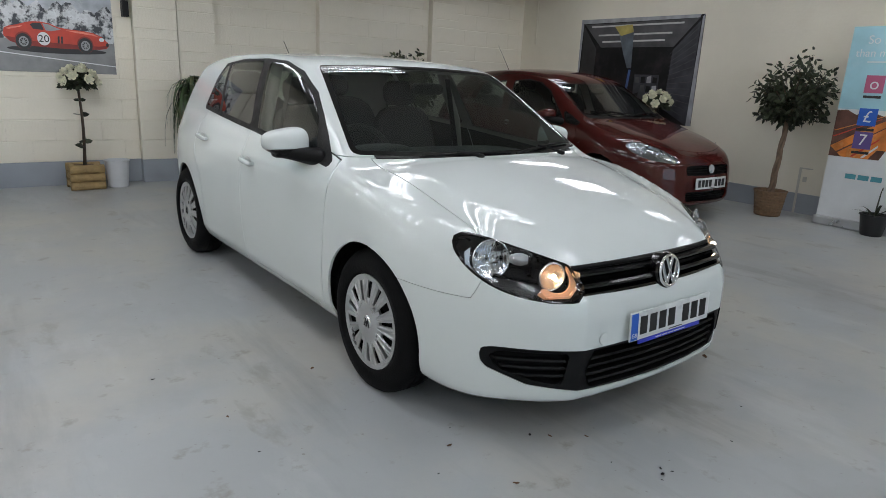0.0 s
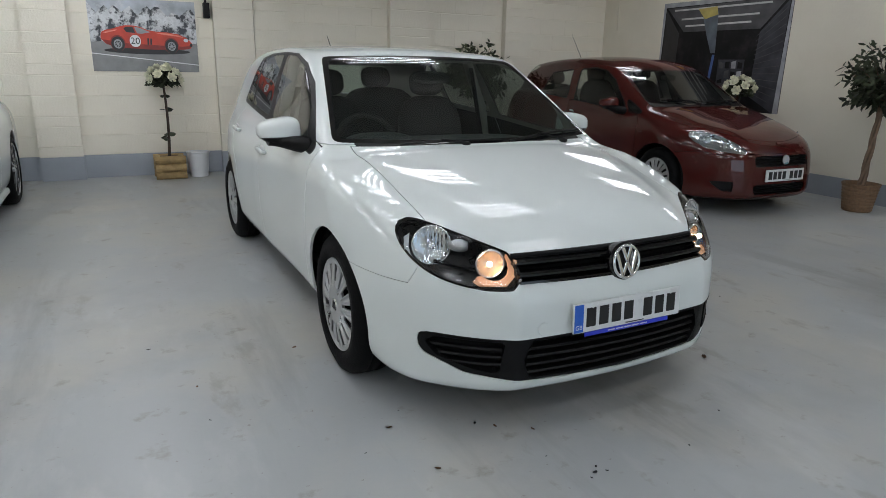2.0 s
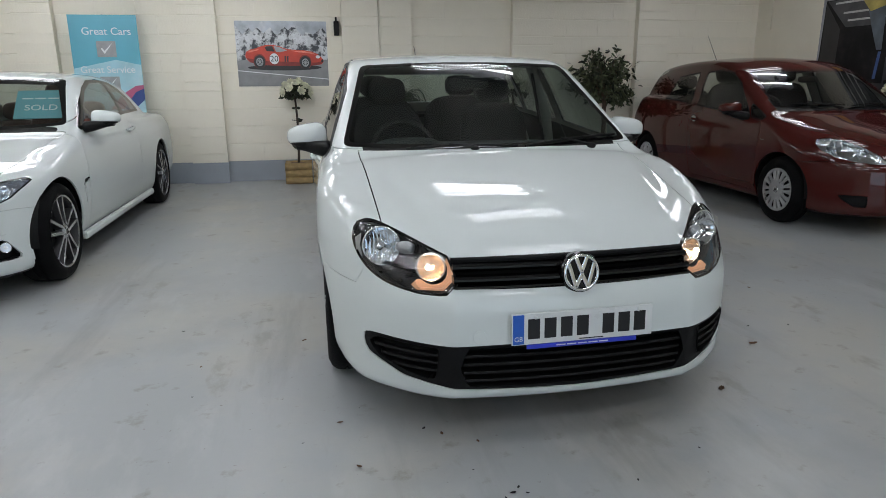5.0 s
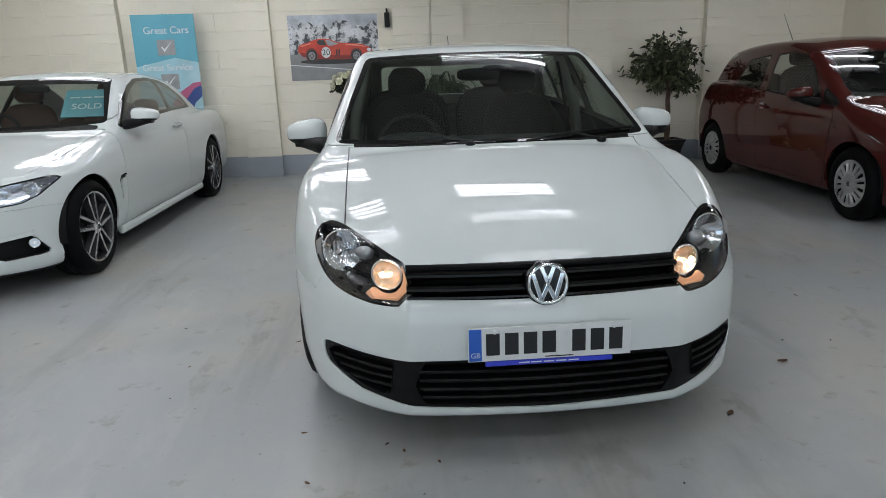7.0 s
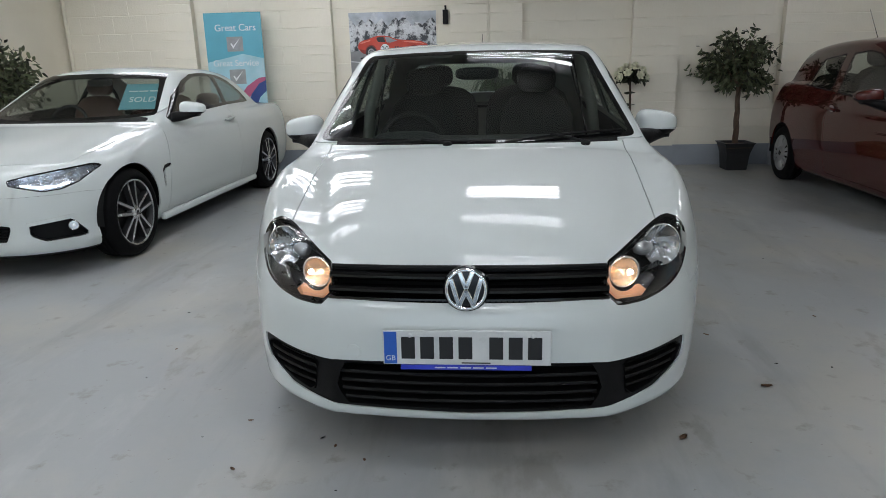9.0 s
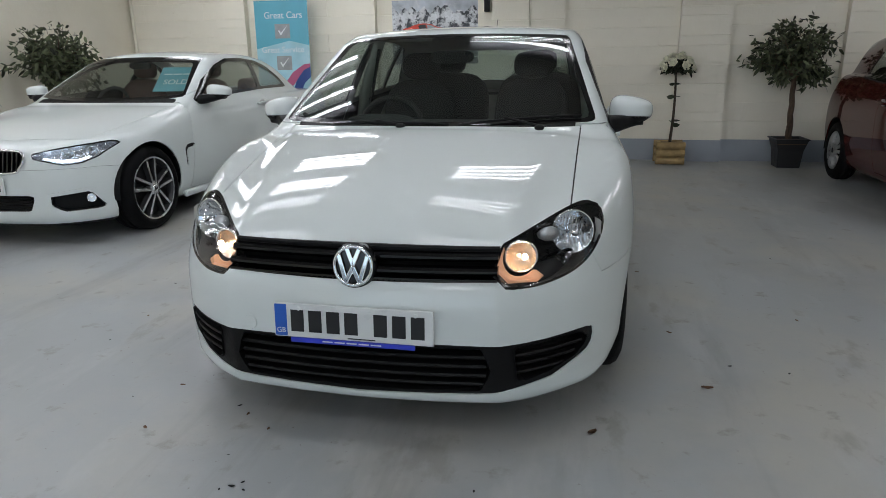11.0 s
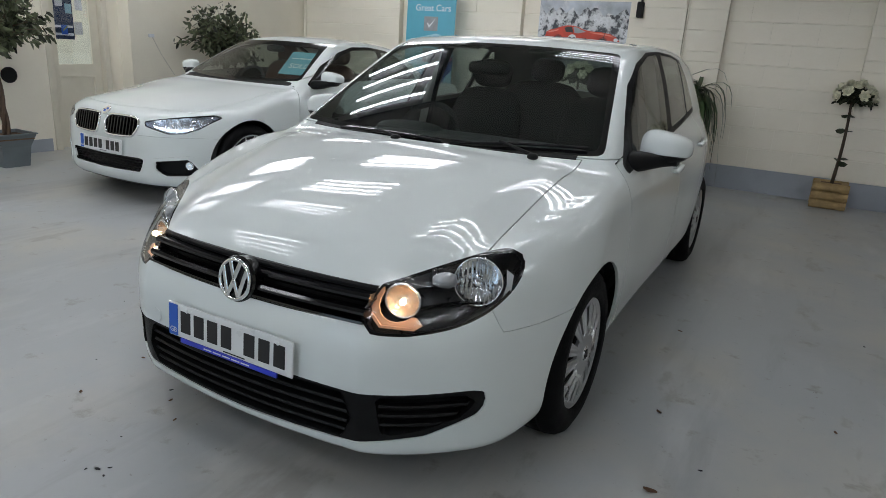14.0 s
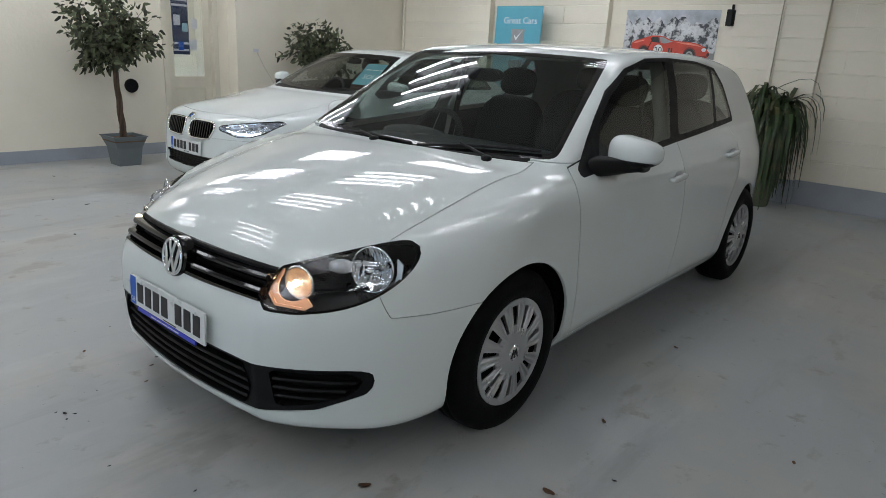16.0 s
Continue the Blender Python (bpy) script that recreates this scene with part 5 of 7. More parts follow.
for side, sx in (("left", 1), ("right", -1)):
    panel("door", b_door, M_WHITE, roadster, side, inside=M_INTERIOR)
    panel("window_surround", b_dlo, M_GLOSSBLACK, roadster, side, inside=M_INTERIOR)
    for pane in b_panes:
        panel("side_window", pane, M_TINT, roadster, side, thick=0)
    hl = panel("headlamp", b_lamp.moved(-0.003), M_COVERDARK, roadster, side, thick=0.06, bowl=True, label="clear headlamp with lit white strip")
    panel("lens", b_lamp_clear, M_LENS, hl, side, thick=0)
    panel("lens_border", b_lamp_border, M_GLOSSBLACK, hl, side, thick=0.004)
    part("light_guide", tube_bm([(sx * 0.50, -0.600, 0.630), (sx * 0.60, -0.558, 0.608), (sx * 0.68, -0.492, 0.608), (sx * 0.73, -0.437, 0.624)], 0.007, 8), M_DRL, hl, "glowing white daytime strip", smooth=True)
    for lx, ly, r in ((0.625, -0.512, 0.040), (0.735, -0.40, 0.040)):
        lm = part("projector", bowl_bm(r, 0.03, 32), M_CHROME, hl, "chrome projector ring", smooth=True, m=pose(sx * lx, ly, 0.655, 0, 0, sx * 32))
        part("projector_lens", blob(0, 0.004, 0, r * 0.62, 0.014, r * 0.62, 2, 12), M_LENS, lm, smooth=True)
    loop = []
    for i in range(len(KIDNEY)):
        p0, p1, p2, p3 = (np.array(KIDNEY[(i + j) % len(KIDNEY)]) for j in (-1, 0, 1, 2))
        for u in (0.0, 0.25, 0.5, 0.75):
            q = 0.5 * (2 * p1 + (p2 - p0) * u + (2 * p0 - 5 * p1 + 4 * p2 - p3) * u * u + (3 * p1 - p0 - 3 * p2 + p3) * u**3)
            loop.append((sx * q[0], float(ROADSTER["nose"](q[1]) + ROADSTER["plan"](q[0])) - 0.004, q[1]))
    kd = part("kidney_grille", tube_bm(loop + loop[:2], 0.010, 10), M_CHROME, roadster, "chrome-rimmed kidney grille with black bars", smooth=True)
    panel("rim_back", kidney_rim, M_GLOSSBLACK, kd, side, thick=0.03)
    panel("grille_back", kidney_in, M_GLOSSBLACK, kd, side, thick=0.05, bowl=True)
    for k in range(9):
        part("bar", box_bm(-0.006, -0.02, -0.066, 0.006, 0.006, 0.066, 0.003), M_GLOSSBLACK, kd, m=pose(sx * (0.085 + 0.034 * k), -0.688 + 0.18 * (0.085 + 0.034 * k) ** 2, 0.613, -14))
    panel("intake_surround", b_lip.moved(0.007), M_WHITE, roadster, side, thick=0.02)
    fg = panel("fog_recess", b_fog, M_BLACK, roadster, side, thick=0.06, bowl=True, label="black bumper intake with lit fog lamp")
    fl = part("fog_lamp", bowl_bm(0.030, 0.02, 28), M_CHROME, fg, smooth=True, m=pose(sx * 0.745, -0.495, 0.345, 0, 0, sx * 30))
    part("fog_lens", blob(0, 0.006, 0, 0.011, 0.008, 0.011, 2, 12), M_FOG, fl, smooth=True)
    panel("side_vent", b_vent, M_BLACK, roadster, side, thick=0.015, bowl=True)
    door_mirror(roadster, sx, M_WHITE, 0.955, 0.95, 1.005, 0.10, 0.07, 0.062, (0.84, 0.86, 0.945))
    door_handle(roadster, pose(sx * 0.872, 1.88, 0.86, 4 * sx, 0, 0 if sx > 0 else 180), M_WHITE, 0.2)
    for wy in (0, 2.81):
        simple_wheel(roadster, 0.325, 0.243, 0.228, sx * 0.79, wy, 0.325, sx, 5, M_ALLOY, M_DARKALLOY)
        part("arch_liner", arch_liner(0.52 * sx, 0.875 * sx, 0.325, 0.364), M_BLACK, roadster, m=pose(0, wy, 0))
    part("sill", box_bm(0.835, 0.42, 0.165, 0.884, 2.42, 0.225, 0.02) if sx > 0 else box_bm(-0.884, 0.42, 0.165, -0.835, 2.42, 0.225, 0.02), M_WHITE, roadster)
    car_seat(roadster, sx * 0.37, 1.55, 0.48, M_TAN, 0.60)
    car_seat(roadster, sx * 0.34, 2.35, 0.44, M_TAN, 0.46, 18, 0.26)
b_badge = part("badge", lathe([(0.038, 0.01), (0.041, 0.0), (0.038, -0.005), (0.001, -0.006)], 32, "Y"), M_CHROME, roadster, "round badge with blue quarters", m=pose(0, -0.652, 0.712, -42))
for q in range(2):
    part("quarter", box_bm(0.0, -0.0075, 0.0, 0.019, -0.005, 0.019), M_BLUE, b_badge, m=pose(0, 0, 0, 0, 180 * q, 0))
number_plate(roadster, pose(0, -0.728, 0.452, -3))
part("dashboard", blob(0, 1.02, 0.76, 0.72, 0.34, 0.165, 4.5, 20), M_INTERIOR, roadster, smooth=True)
part("cabin_floor", box_bm(-0.74, 0.7, 0.25, 0.74, 3.0, 0.31), M_INTERIOR, roadster)
steering_wheel(roadster, pose(-0.37, 1.22, 0.87, -24))
part("rear_view_mirror", blob(0, 1.22, 1.235, 0.115, 0.018, 0.033, 3.5, 14), M_BLACK, roadster, smooth=True)
sold = part("sold_sign", box_bm(-0.17, -0.003, -0.12, 0.17, 0.003, 0.21), mat("teal_card", (0.13, 0.37, 0.42), 0.4, vary=0.08, scale=5), roadster, "teal card sign reading SOLD", m=pose(0.46, 1.05, 1.085, -52, 0, 8))
words("lettering", "SOLD", 0.092, pose(0.01, -0.004, 0.0, 90, 0, 0), M_PLATE, sold)
for k in range(3):
    part("sign_bar", box_bm(-0.13 + 0.09 * k, -0.005, 0.105, -0.055 + 0.09 * k, -0.003, 0.118), M_PLATE, sold)

# ---- the dark red hatchback ----
REDCAR = dict(
    width=curve((0.15, 0.76), (0.25, 0.80), (0.40, 0.832), (0.60, 0.842), (0.75, 0.838), (0.85, 0.82), (0.95, 0.785), (1.05, 0.75)),
    waist=curve((-0.9, -0.03), (-0.3, -0.005), (0.0, 0.0), (0.6, -0.008), (1.6, 0.0), (2.6, -0.005), (3.2, -0.06)),
    nose=curve((0.14, -0.76), (0.2, -0.81), (0.35, -0.825), (0.5, -0.815), (0.6, -0.79), (0.68, -0.74), (0.76, -0.63), (0.84, -0.47), (0.95, -0.2)),
    plan=lambda x: 0.25 * x**2 + 1.5 * np.maximum(x - 0.35, 0) ** 2 + 4.0 * np.maximum(x - 0.68, 0) ** 2,
    soft=lambda x: 1 / np.sqrt(1 + (0.5 * x + 3.0 * np.maximum(x - 0.35, 0)) ** 2),
    tail=curve((0.2, 3.14), (0.4, 3.2), (0.7, 3.2), (0.9, 3.15), (1.05, 3.08)),
    hood=curve((-0.9, 0.60), (-0.75, 0.69), (-0.6, 0.765), (-0.35, 0.85), (-0.05, 0.92), (0.2, 0.97), (0.45, 0.99), (3.3, 1.06)),
    crown=curve((-0.9, 0.04), (-0.5, 0.07), (0.0, 0.06), (0.4, 0.02), (3.4, 0.01)),
    edge=0.07, under=0.16,
    screen=lambda z: 0.22 + 1.75 * (z - 0.97), bow=0.22,
    roof=curve((0.7, 1.38), (0.95, 1.42), (1.25, 1.465), (1.6, 1.485), (2.0, 1.48), (2.5, 1.44), (2.9, 1.38)), arc=0.045,
    glass=curve((0.9, 0.79), (1.0, 0.765), (1.15, 0.72), (1.3, 0.66), (1.42, 0.60)),
    taper=curve((0.3, -0.02), (1.0, 0.0), (1.6, -0.005), (2.3, -0.05), (3.0, -0.14)),
    hatch=curve((0.95, 3.10), (1.1, 3.04), (1.25, 2.95), (1.4, 2.8)), neck=0.03, base=0.92, rail=0.055,
)
redcar = holder("red_hatchback_car", pose(4.015, 2.18, 0, 0, 0, -1.6), "dark red three-door hatchback with silver wheel trims", "car")
p_body, p_pan = car_shell(skin_of(car_field(REDCAR), -0.1, 2.65, 0.62, 190, 120, 54, 26), 2.51, 0.295, 0.34)
p_screen, p_body = p_body.cut(screen_field(p_body, 0.675, 0.555, 0.985, 1.345, 0.02, 0.015, 1.3))
p_glass, p_edge = p_screen.cut(screen_field(p_screen, 0.66, 0.54, 1.0, 1.325, 0.02, 0.015, 1.3))
p_panes, p_rims = [], []
for pts in ([(0.56, 0.925), (1.49, 0.992), (1.555, 1.325), (1.30, 1.345), (1.08, 1.315), (0.88, 1.22)],
            [(0.27, 0.895), (0.515, 0.922), (0.60, 1.035)],
            [(1.645, 1.0), (2.25, 1.04), (2.24, 1.12), (2.15, 1.275), (1.72, 1.322)]):
    rim, p_body = p_body.cut(on_side(p_body, polygon(inset(pts, 0.01), p_body.y, p_body.z, 0.022), 0.4))
    pane, rim = rim.cut(polygon(inset(pts, 0.01), rim.y, rim.z, 0.01))
    p_panes.append(pane)
    p_rims.append(rim)
p_rear, p_body = p_body.cut(smax(smax(1.05 - p_body.z, p_body.z - 1.37, 0.02), smax(p_body.x - 0.56, 2.55 - p_body.y, 0.02), 0.05))
P_LAMP = [(0.41, 0.603), (0.47, 0.598), (0.60, 0.612), (0.69, 0.64), (0.735, 0.69), (0.735, 0.745), (0.69, 0.782), (0.62, 0.785), (0.54, 0.745), (0.46, 0.675)]
p_lamp, p_body = p_body.cut(np.maximum(polygon(inset(P_LAMP, 0.014), p_body.x, p_body.z, 0.014), p_body.y + 0.1))
p_up, p_body = p_body.cut(np.maximum(polygon(inset([(-0.6, 0.583), (0.30, 0.583), (0.365, 0.57), (0.355, 0.482), (-0.6, 0.482)], 0.012), p_body.x, p_body.z, 0.012), p_body.y + 0.4))
p_low, p_body = p_body.cut(np.maximum(polygon(inset([(-0.6, 0.32), (0.345, 0.32), (0.37, 0.28), (0.33, 0.218), (-0.6, 0.218)], 0.012), p_body.x, p_body.z, 0.012), p_body.y + 0.4))
p_fog, p_body = p_body.cut(np.maximum(polygon(inset([(0.53, 0.345), (0.665, 0.342), (0.68, 0.325), (0.60, 0.252), (0.53, 0.25)], 0.01), p_body.x, p_body.z, 0.01), p_body.y + 0.2))
p_bonnet, p_body = gapped(p_body, lambda s: np.maximum(np.maximum(s.x - 0.60 - 0.06 * s.y, s.y - 0.20 - 0.24 * s.x**2), np.maximum(0.66 - s.z, -0.70 + 0.6 * s.x**2 - s.y)), 0.005)
p_cowl, p_body = p_body.cut(np.maximum(np.maximum(p_body.y - 0.5, p_body.x - 0.66), np.maximum(0.20 + 0.24 * p_body.x**2 - p_body.y, 0.95 - p_body.z)))
p_door, p_body = gapped(p_body, lambda s: on_side(s, polygon([(0.40, 0.235), (0.335, 0.50), (0.32, 0.80), (0.35, 0.88), (0.55, 0.91), (1.50, 0.98), (1.575, 0.98), (1.56, 0.80), (1.50, 0.235)], s.y, s.z), 0.6), 0.005)
p_bumper, p_body = gapped(p_body, lambda s: np.maximum(s.z - 0.60 + 0.1 * np.maximum(s.y + 0.42, 0), s.y + 0.1), 0.003)
panel("body_shell", p_body, M_RED, redcar, inside=M_TRIM)
panel("bonnet", p_bonnet, M_RED, redcar, inside=M_BLACK)
panel("front_bumper", p_bumper, M_RED, redcar, inside=M_BLACK)
panel("cowl", p_cowl, M_BLACK, redcar, thick=0.006)
panel("underbody", p_pan, M_BLACK, redcar, thick=0.004)
panel("windscreen", p_glass, M_PALEGLASS, redcar, thick=0)
panel("windscreen_border", p_edge, M_GLOSSBLACK, redcar, thick=0.004)
panel("rear_window", p_rear, M_PALEGLASS, redcar, thick=0)
pu = panel("upper_grille", p_up, M_BLACK, redcar, thick=0.03, bowl=True, label="black upper grille")
pl = panel("lower_grille", p_low, M_BLACK, redcar, thick=0.04, bowl=True, label="black lower grille")
for k in range(3):
    part("slat", sweep_x(np.linspace(-0.34, 0.34, 21), lambda x, z=0.51 + 0.024 * k: (float(REDCAR["nose"](z) + REDCAR["plan"](abs(x))), z), [(-0.012, 0.004), (-0.008, 0.0), (-0.012, -0.004), (-0.03, -0.004), (-0.03, 0.004)]), M_BLACK, pu)
    part("slat", sweep_x(np.linspace(-0.33, 0.33, 21), lambda x, z=0.245 + 0.024 * k: (float(REDCAR["nose"](z) + REDCAR["plan"](abs(x))), z), [(-0.012, 0.004), (-0.008, 0.0), (-0.012, -0.004), (-0.03, -0.004), (-0.03, 0.004)]), M_BLACK, pl)
for side, sx in (("left", 1), ("right", -1)):
    panel("door", p_door, M_RED, redcar, side, inside=M_INTERIOR)
    for pane, rim in zip(p_panes, p_rims):
        panel("side_window", pane, M_PALEGLASS, redcar, side, thick=0)
        panel("window_seal", rim, M_BLACK, redcar, side, thick=0.012, inside=M_INTERIOR)
    hl = panel("headlamp", p_lamp.moved(-0.003), M_REFLECT, redcar, side, thick=0.05, bowl=True, label="clear unlit headlamp with chrome inside")
    panel("lens", p_lamp, M_LENS, hl, side, thick=0)
    for lx, ly, lz, r in ((0.655, -0.42, 0.705, 0.055), (0.535, -0.56, 0.655, 0.042)):
        rf = part("reflector", bowl_bm(r, 0.04, 36, 9), M_REFLECT, hl, m=pose(sx * lx, ly, lz, 0, 0, sx * 30))
        part("bulb_cap", lathe([(0.003, -0.03), (0.012, -0.025), (0.012, 0.03)], 16, "Y"), M_COVER, rf, smooth=True)
    panel("fog_recess", p_fog, M_BLACK, redcar, side, thick=0.03, bowl=True)
    door_mirror(redcar, sx, M_RED, 0.90, 0.70, 0.985, 0.10, 0.075, 0.062, (0.80, 0.60, 0.91), lamp_strip=False)
    door_handle(redcar, pose(sx * 0.838, 1.46, 0.842, 4 * sx, 0, 0 if sx > 0 else 180), M_RED)
    part("side_repeater", blob(sx * 0.838, 0.255, 0.725, 0.006, 0.026, 0.013, 2.4, 10), M_LENS, redcar, smooth=True)
    for wy in (0, 2.51):
        simple_wheel(redcar, 0.297, 0.193, 0.18, sx * 0.74, wy, 0.297, sx, 16, M_COVER, M_BLACK)
        part("arch_liner", arch_liner(0.5 * sx, 0.815 * sx, 0.295, 0.344), M_BLACK, redcar, m=pose(0, wy, 0))
    car_seat(redcar, sx * 0.36, 1.40, 0.55, M_FABRIC, 0.64)
    car_seat(redcar, sx * 0.33, 2.25, 0.58, M_FABRIC, 0.54, 18, 0.3)
part("badge", lathe([(0.045, 0.02), (0.047, 0.0), (0.043, -0.006), (0.001, -0.007)], 32, "Y"), M_CHROME, redcar, "round chrome badge", m=pose(0, -0.818, 0.545, -8))
number_plate(redcar, pose(0, -0.832, 0.402, -2), band=False)
wiper(redcar, REDCAR, 0.55, 1.02, 0.05, 1.0, (0.42, 0.985))
wiper(redcar, REDCAR, 0.0, 1.01, -0.50, 1.02, (-0.08, 0.985))
part("dashboard", blob(0, 0.66, 0.82, 0.66, 0.34, 0.165, 4.5, 20), M_INTERIOR, redcar, smooth=True)
part("cabin_floor", box_bm(-0.68, 0.4, 0.26, 0.68, 2.9, 0.32), M_INTERIOR, redcar)
steering_wheel(redcar, pose(-0.36, 0.88, 0.93, -24))
part("rear_view_mirror", blob(0, 0.82, 1.25, 0.11, 0.018, 0.032, 3.5, 14), M_BLACK, redcar, smooth=True)
part("aerial", tube_bm([(-0.05, 2.35, 1.44), (-0.05, 2.62, 1.78)], 0.004, 6, taper=0.0015), M_BLACK, redcar)

# ---- things along the walls ----
def tint(name, color, rough=0.5, **k):
    return mat(name, color, rough, vary=0.04, **k)


M_LEAF = mat("dark_leaf", (0.036, 0.044, 0.025), 0.55, spec=0.25, vary=0.25, scale=9, island=0.65)
M_LEAFPALE = mat("variegated_leaf", (0.075, 0.088, 0.048), 0.55, spec=0.25, vary=0.3, scale=9, island=0.85)
M_YUCCA = mat("strap_leaf", (0.045, 0.08, 0.032), 0.45, vary=0.3, scale=6, island=0.5, stain=(0.22, 0.15, 0.06), stain_scale=5, stain_amount=0.6)
M_BARK = mat("brown_bark", (0.10, 0.064, 0.042), 0.8, vary=0.25, scale=25, bump=0.6, bump_scale=60)
M_STEM = mat("dark_stem", (0.055, 0.038, 0.025), 0.8, vary=0.25, scale=25, bump=0.5, bump_scale=60)
M_SOIL = mat("bark_chips", (0.16, 0.10, 0.06), 0.9, vary=0.3, scale=60, bump=0.8, bump_scale=120)
M_LOG = mat("split_log_wood", (0.36, 0.25, 0.11), 0.7, vary=0.2, scale=12, bump=0.4, bump_scale=70, stain=(0.12, 0.08, 0.04), stain_scale=9, stain_amount=0.5)
M_WICKER = mat("woven_wicker", (0.20, 0.12, 0.065), 0.7, vary=0.25, scale=40, bump=0.6, bump_scale=90)
M_POTGREY = mat("grey_pot", (0.14, 0.165, 0.175), 0.5, vary=0.06, scale=8, bump=0.1)
M_POTBLACK = mat("black_pot", (0.014, 0.014, 0.015), 0.5, vary=0.1, scale=10)
M_POTGREEN = mat("olive_pot", (0.10, 0.115, 0.075), 0.6, vary=0.1, scale=10)
M_PETAL = mat("cream_petal", (0.72, 0.71, 0.55), 0.6, vary=0.08, scale=30, island=0.1)
M_BUCKET = tint("white_plastic", (0.66, 0.68, 0.70), 0.35)
M_DOOR = tint("cream_door_paint", (0.68, 0.64, 0.53), 0.4, bump=0.1)
M_PAPER = tint("white_paper", (0.75, 0.76, 0.78))
M_CABLE = tint("white_cable", (0.55, 0.53, 0.48))


def leaf_mesh(name, bases, ways, sizes, material, rng, ratio=0.42, droop=0.15):
    """Many small folded leaves in one mesh: each a lozenge of four points with a raised midrib."""
    n = len(bases)
    ways = ways / (np.linalg.norm(ways, axis=1)[:, None] + 1e-9)
    side = np.cross(ways, rng.normal(size=(n, 3)))
    side /= np.linalg.norm(side, axis=1)[:, None] + 1e-9
    up = np.cross(side, ways)
    L = sizes[:, None]
    tip = bases + ways * L - np.array((0, 0, 1)) * L * droop
    mid = bases + ways * L * 0.45 + up * L * 0.05
    low, high = bases + ways * L * 0.28 + up * L * 0.05, bases * 0.3 + tip * 0.7 + up * L * 0.07
    w = side * L * ratio / 2
    v = np.stack((bases, low + w, high + w * 0.8, tip, high - w * 0.8, low - w, mid - up * L * 0.03), 1).reshape(-1, 3)
    i = np.arange(n)[:, None] * 7
    f = np.concatenate([i + (a, (a + 1) % 6, 6) for a in range(6)])
    me = bpy.data.meshes.new(name)
    me.from_pydata(v.tolist(), [], f.tolist())
    me.materials.append(material)
    return me


def square_pot(parent, w0, w1, h, material, rim=0.02):
    """A square pot that widens upward, with a rim, and soil in it."""
    bm = bmesh.new()
    levels = [(w0, 0.0), (w0 + (w1 - w0) * 0.32, h * 0.6), (w1, h - 0.012), (w1 + rim, h - 0.012), (w1 + rim, h), (w1 - 0.02, h), (w1 - 0.03, h - 0.045)]
    rings = [[bm.verts.new((sx * w / 2, sy * w / 2, z)) for sx, sy in ((-1, -1), (1, -1), (1, 1), (-1, 1))] for w, z in levels]
    for a, b in zip(rings, rings[1:]):
        for i in range(4):
            bm.faces.new((a[i], a[(i + 1) % 4], b[(i + 1) % 4], b[i]))
    bm.faces.new(rings[0])
    bmesh.ops.recalc_face_normals(bm, faces=bm.faces[:])
    pot = part("pot", bm, material, parent)
    part("soil", box_bm(-w1 / 2 + 0.012, -w1 / 2 + 0.012, h - 0.06, w1 / 2 - 0.012, w1 / 2 - 0.012, h - 0.03, 0.004), M_SOIL, parent)
    return pot


def round_pot(parent, r0, r1, h, material, woven=False):
    prof = [(r0 * 0.96, 0.0), (r0, 0.008)]
    steps = 18 if woven else 6
    for k in range(1, steps + 1):
        t = k / steps
        prof.append((r0 + (r1 - r0) * t + (0.006 * (k % 2) if woven else 0), h * t))
    prof += [(r1 + 0.01, h), (r1 + 0.01, h + 0.012), (r1 - 0.012, h + 0.012), (r1 - 0.02, h - 0.04), (0.01, h - 0.04)]
    bm = lathe(prof, 40)
    if woven:
        for v in bm.verts:
            a = math.atan2(v.co.y, v.co.x)
            k = 1 + 0.012 * math.sin(a * 20) * (1 if round(v.co.z / h * 18) % 2 else -1)
            v.co.x, v.co.y = v.co.x * k, v.co.y * k
    part("basket" if woven else "pot", bm, material, parent)
    part("soil", lathe([(r1 - 0.022, h - 0.035), (r1 - 0.06, h - 0.022), (0.01, h - 0.018)], 24), M_SOIL, parent)


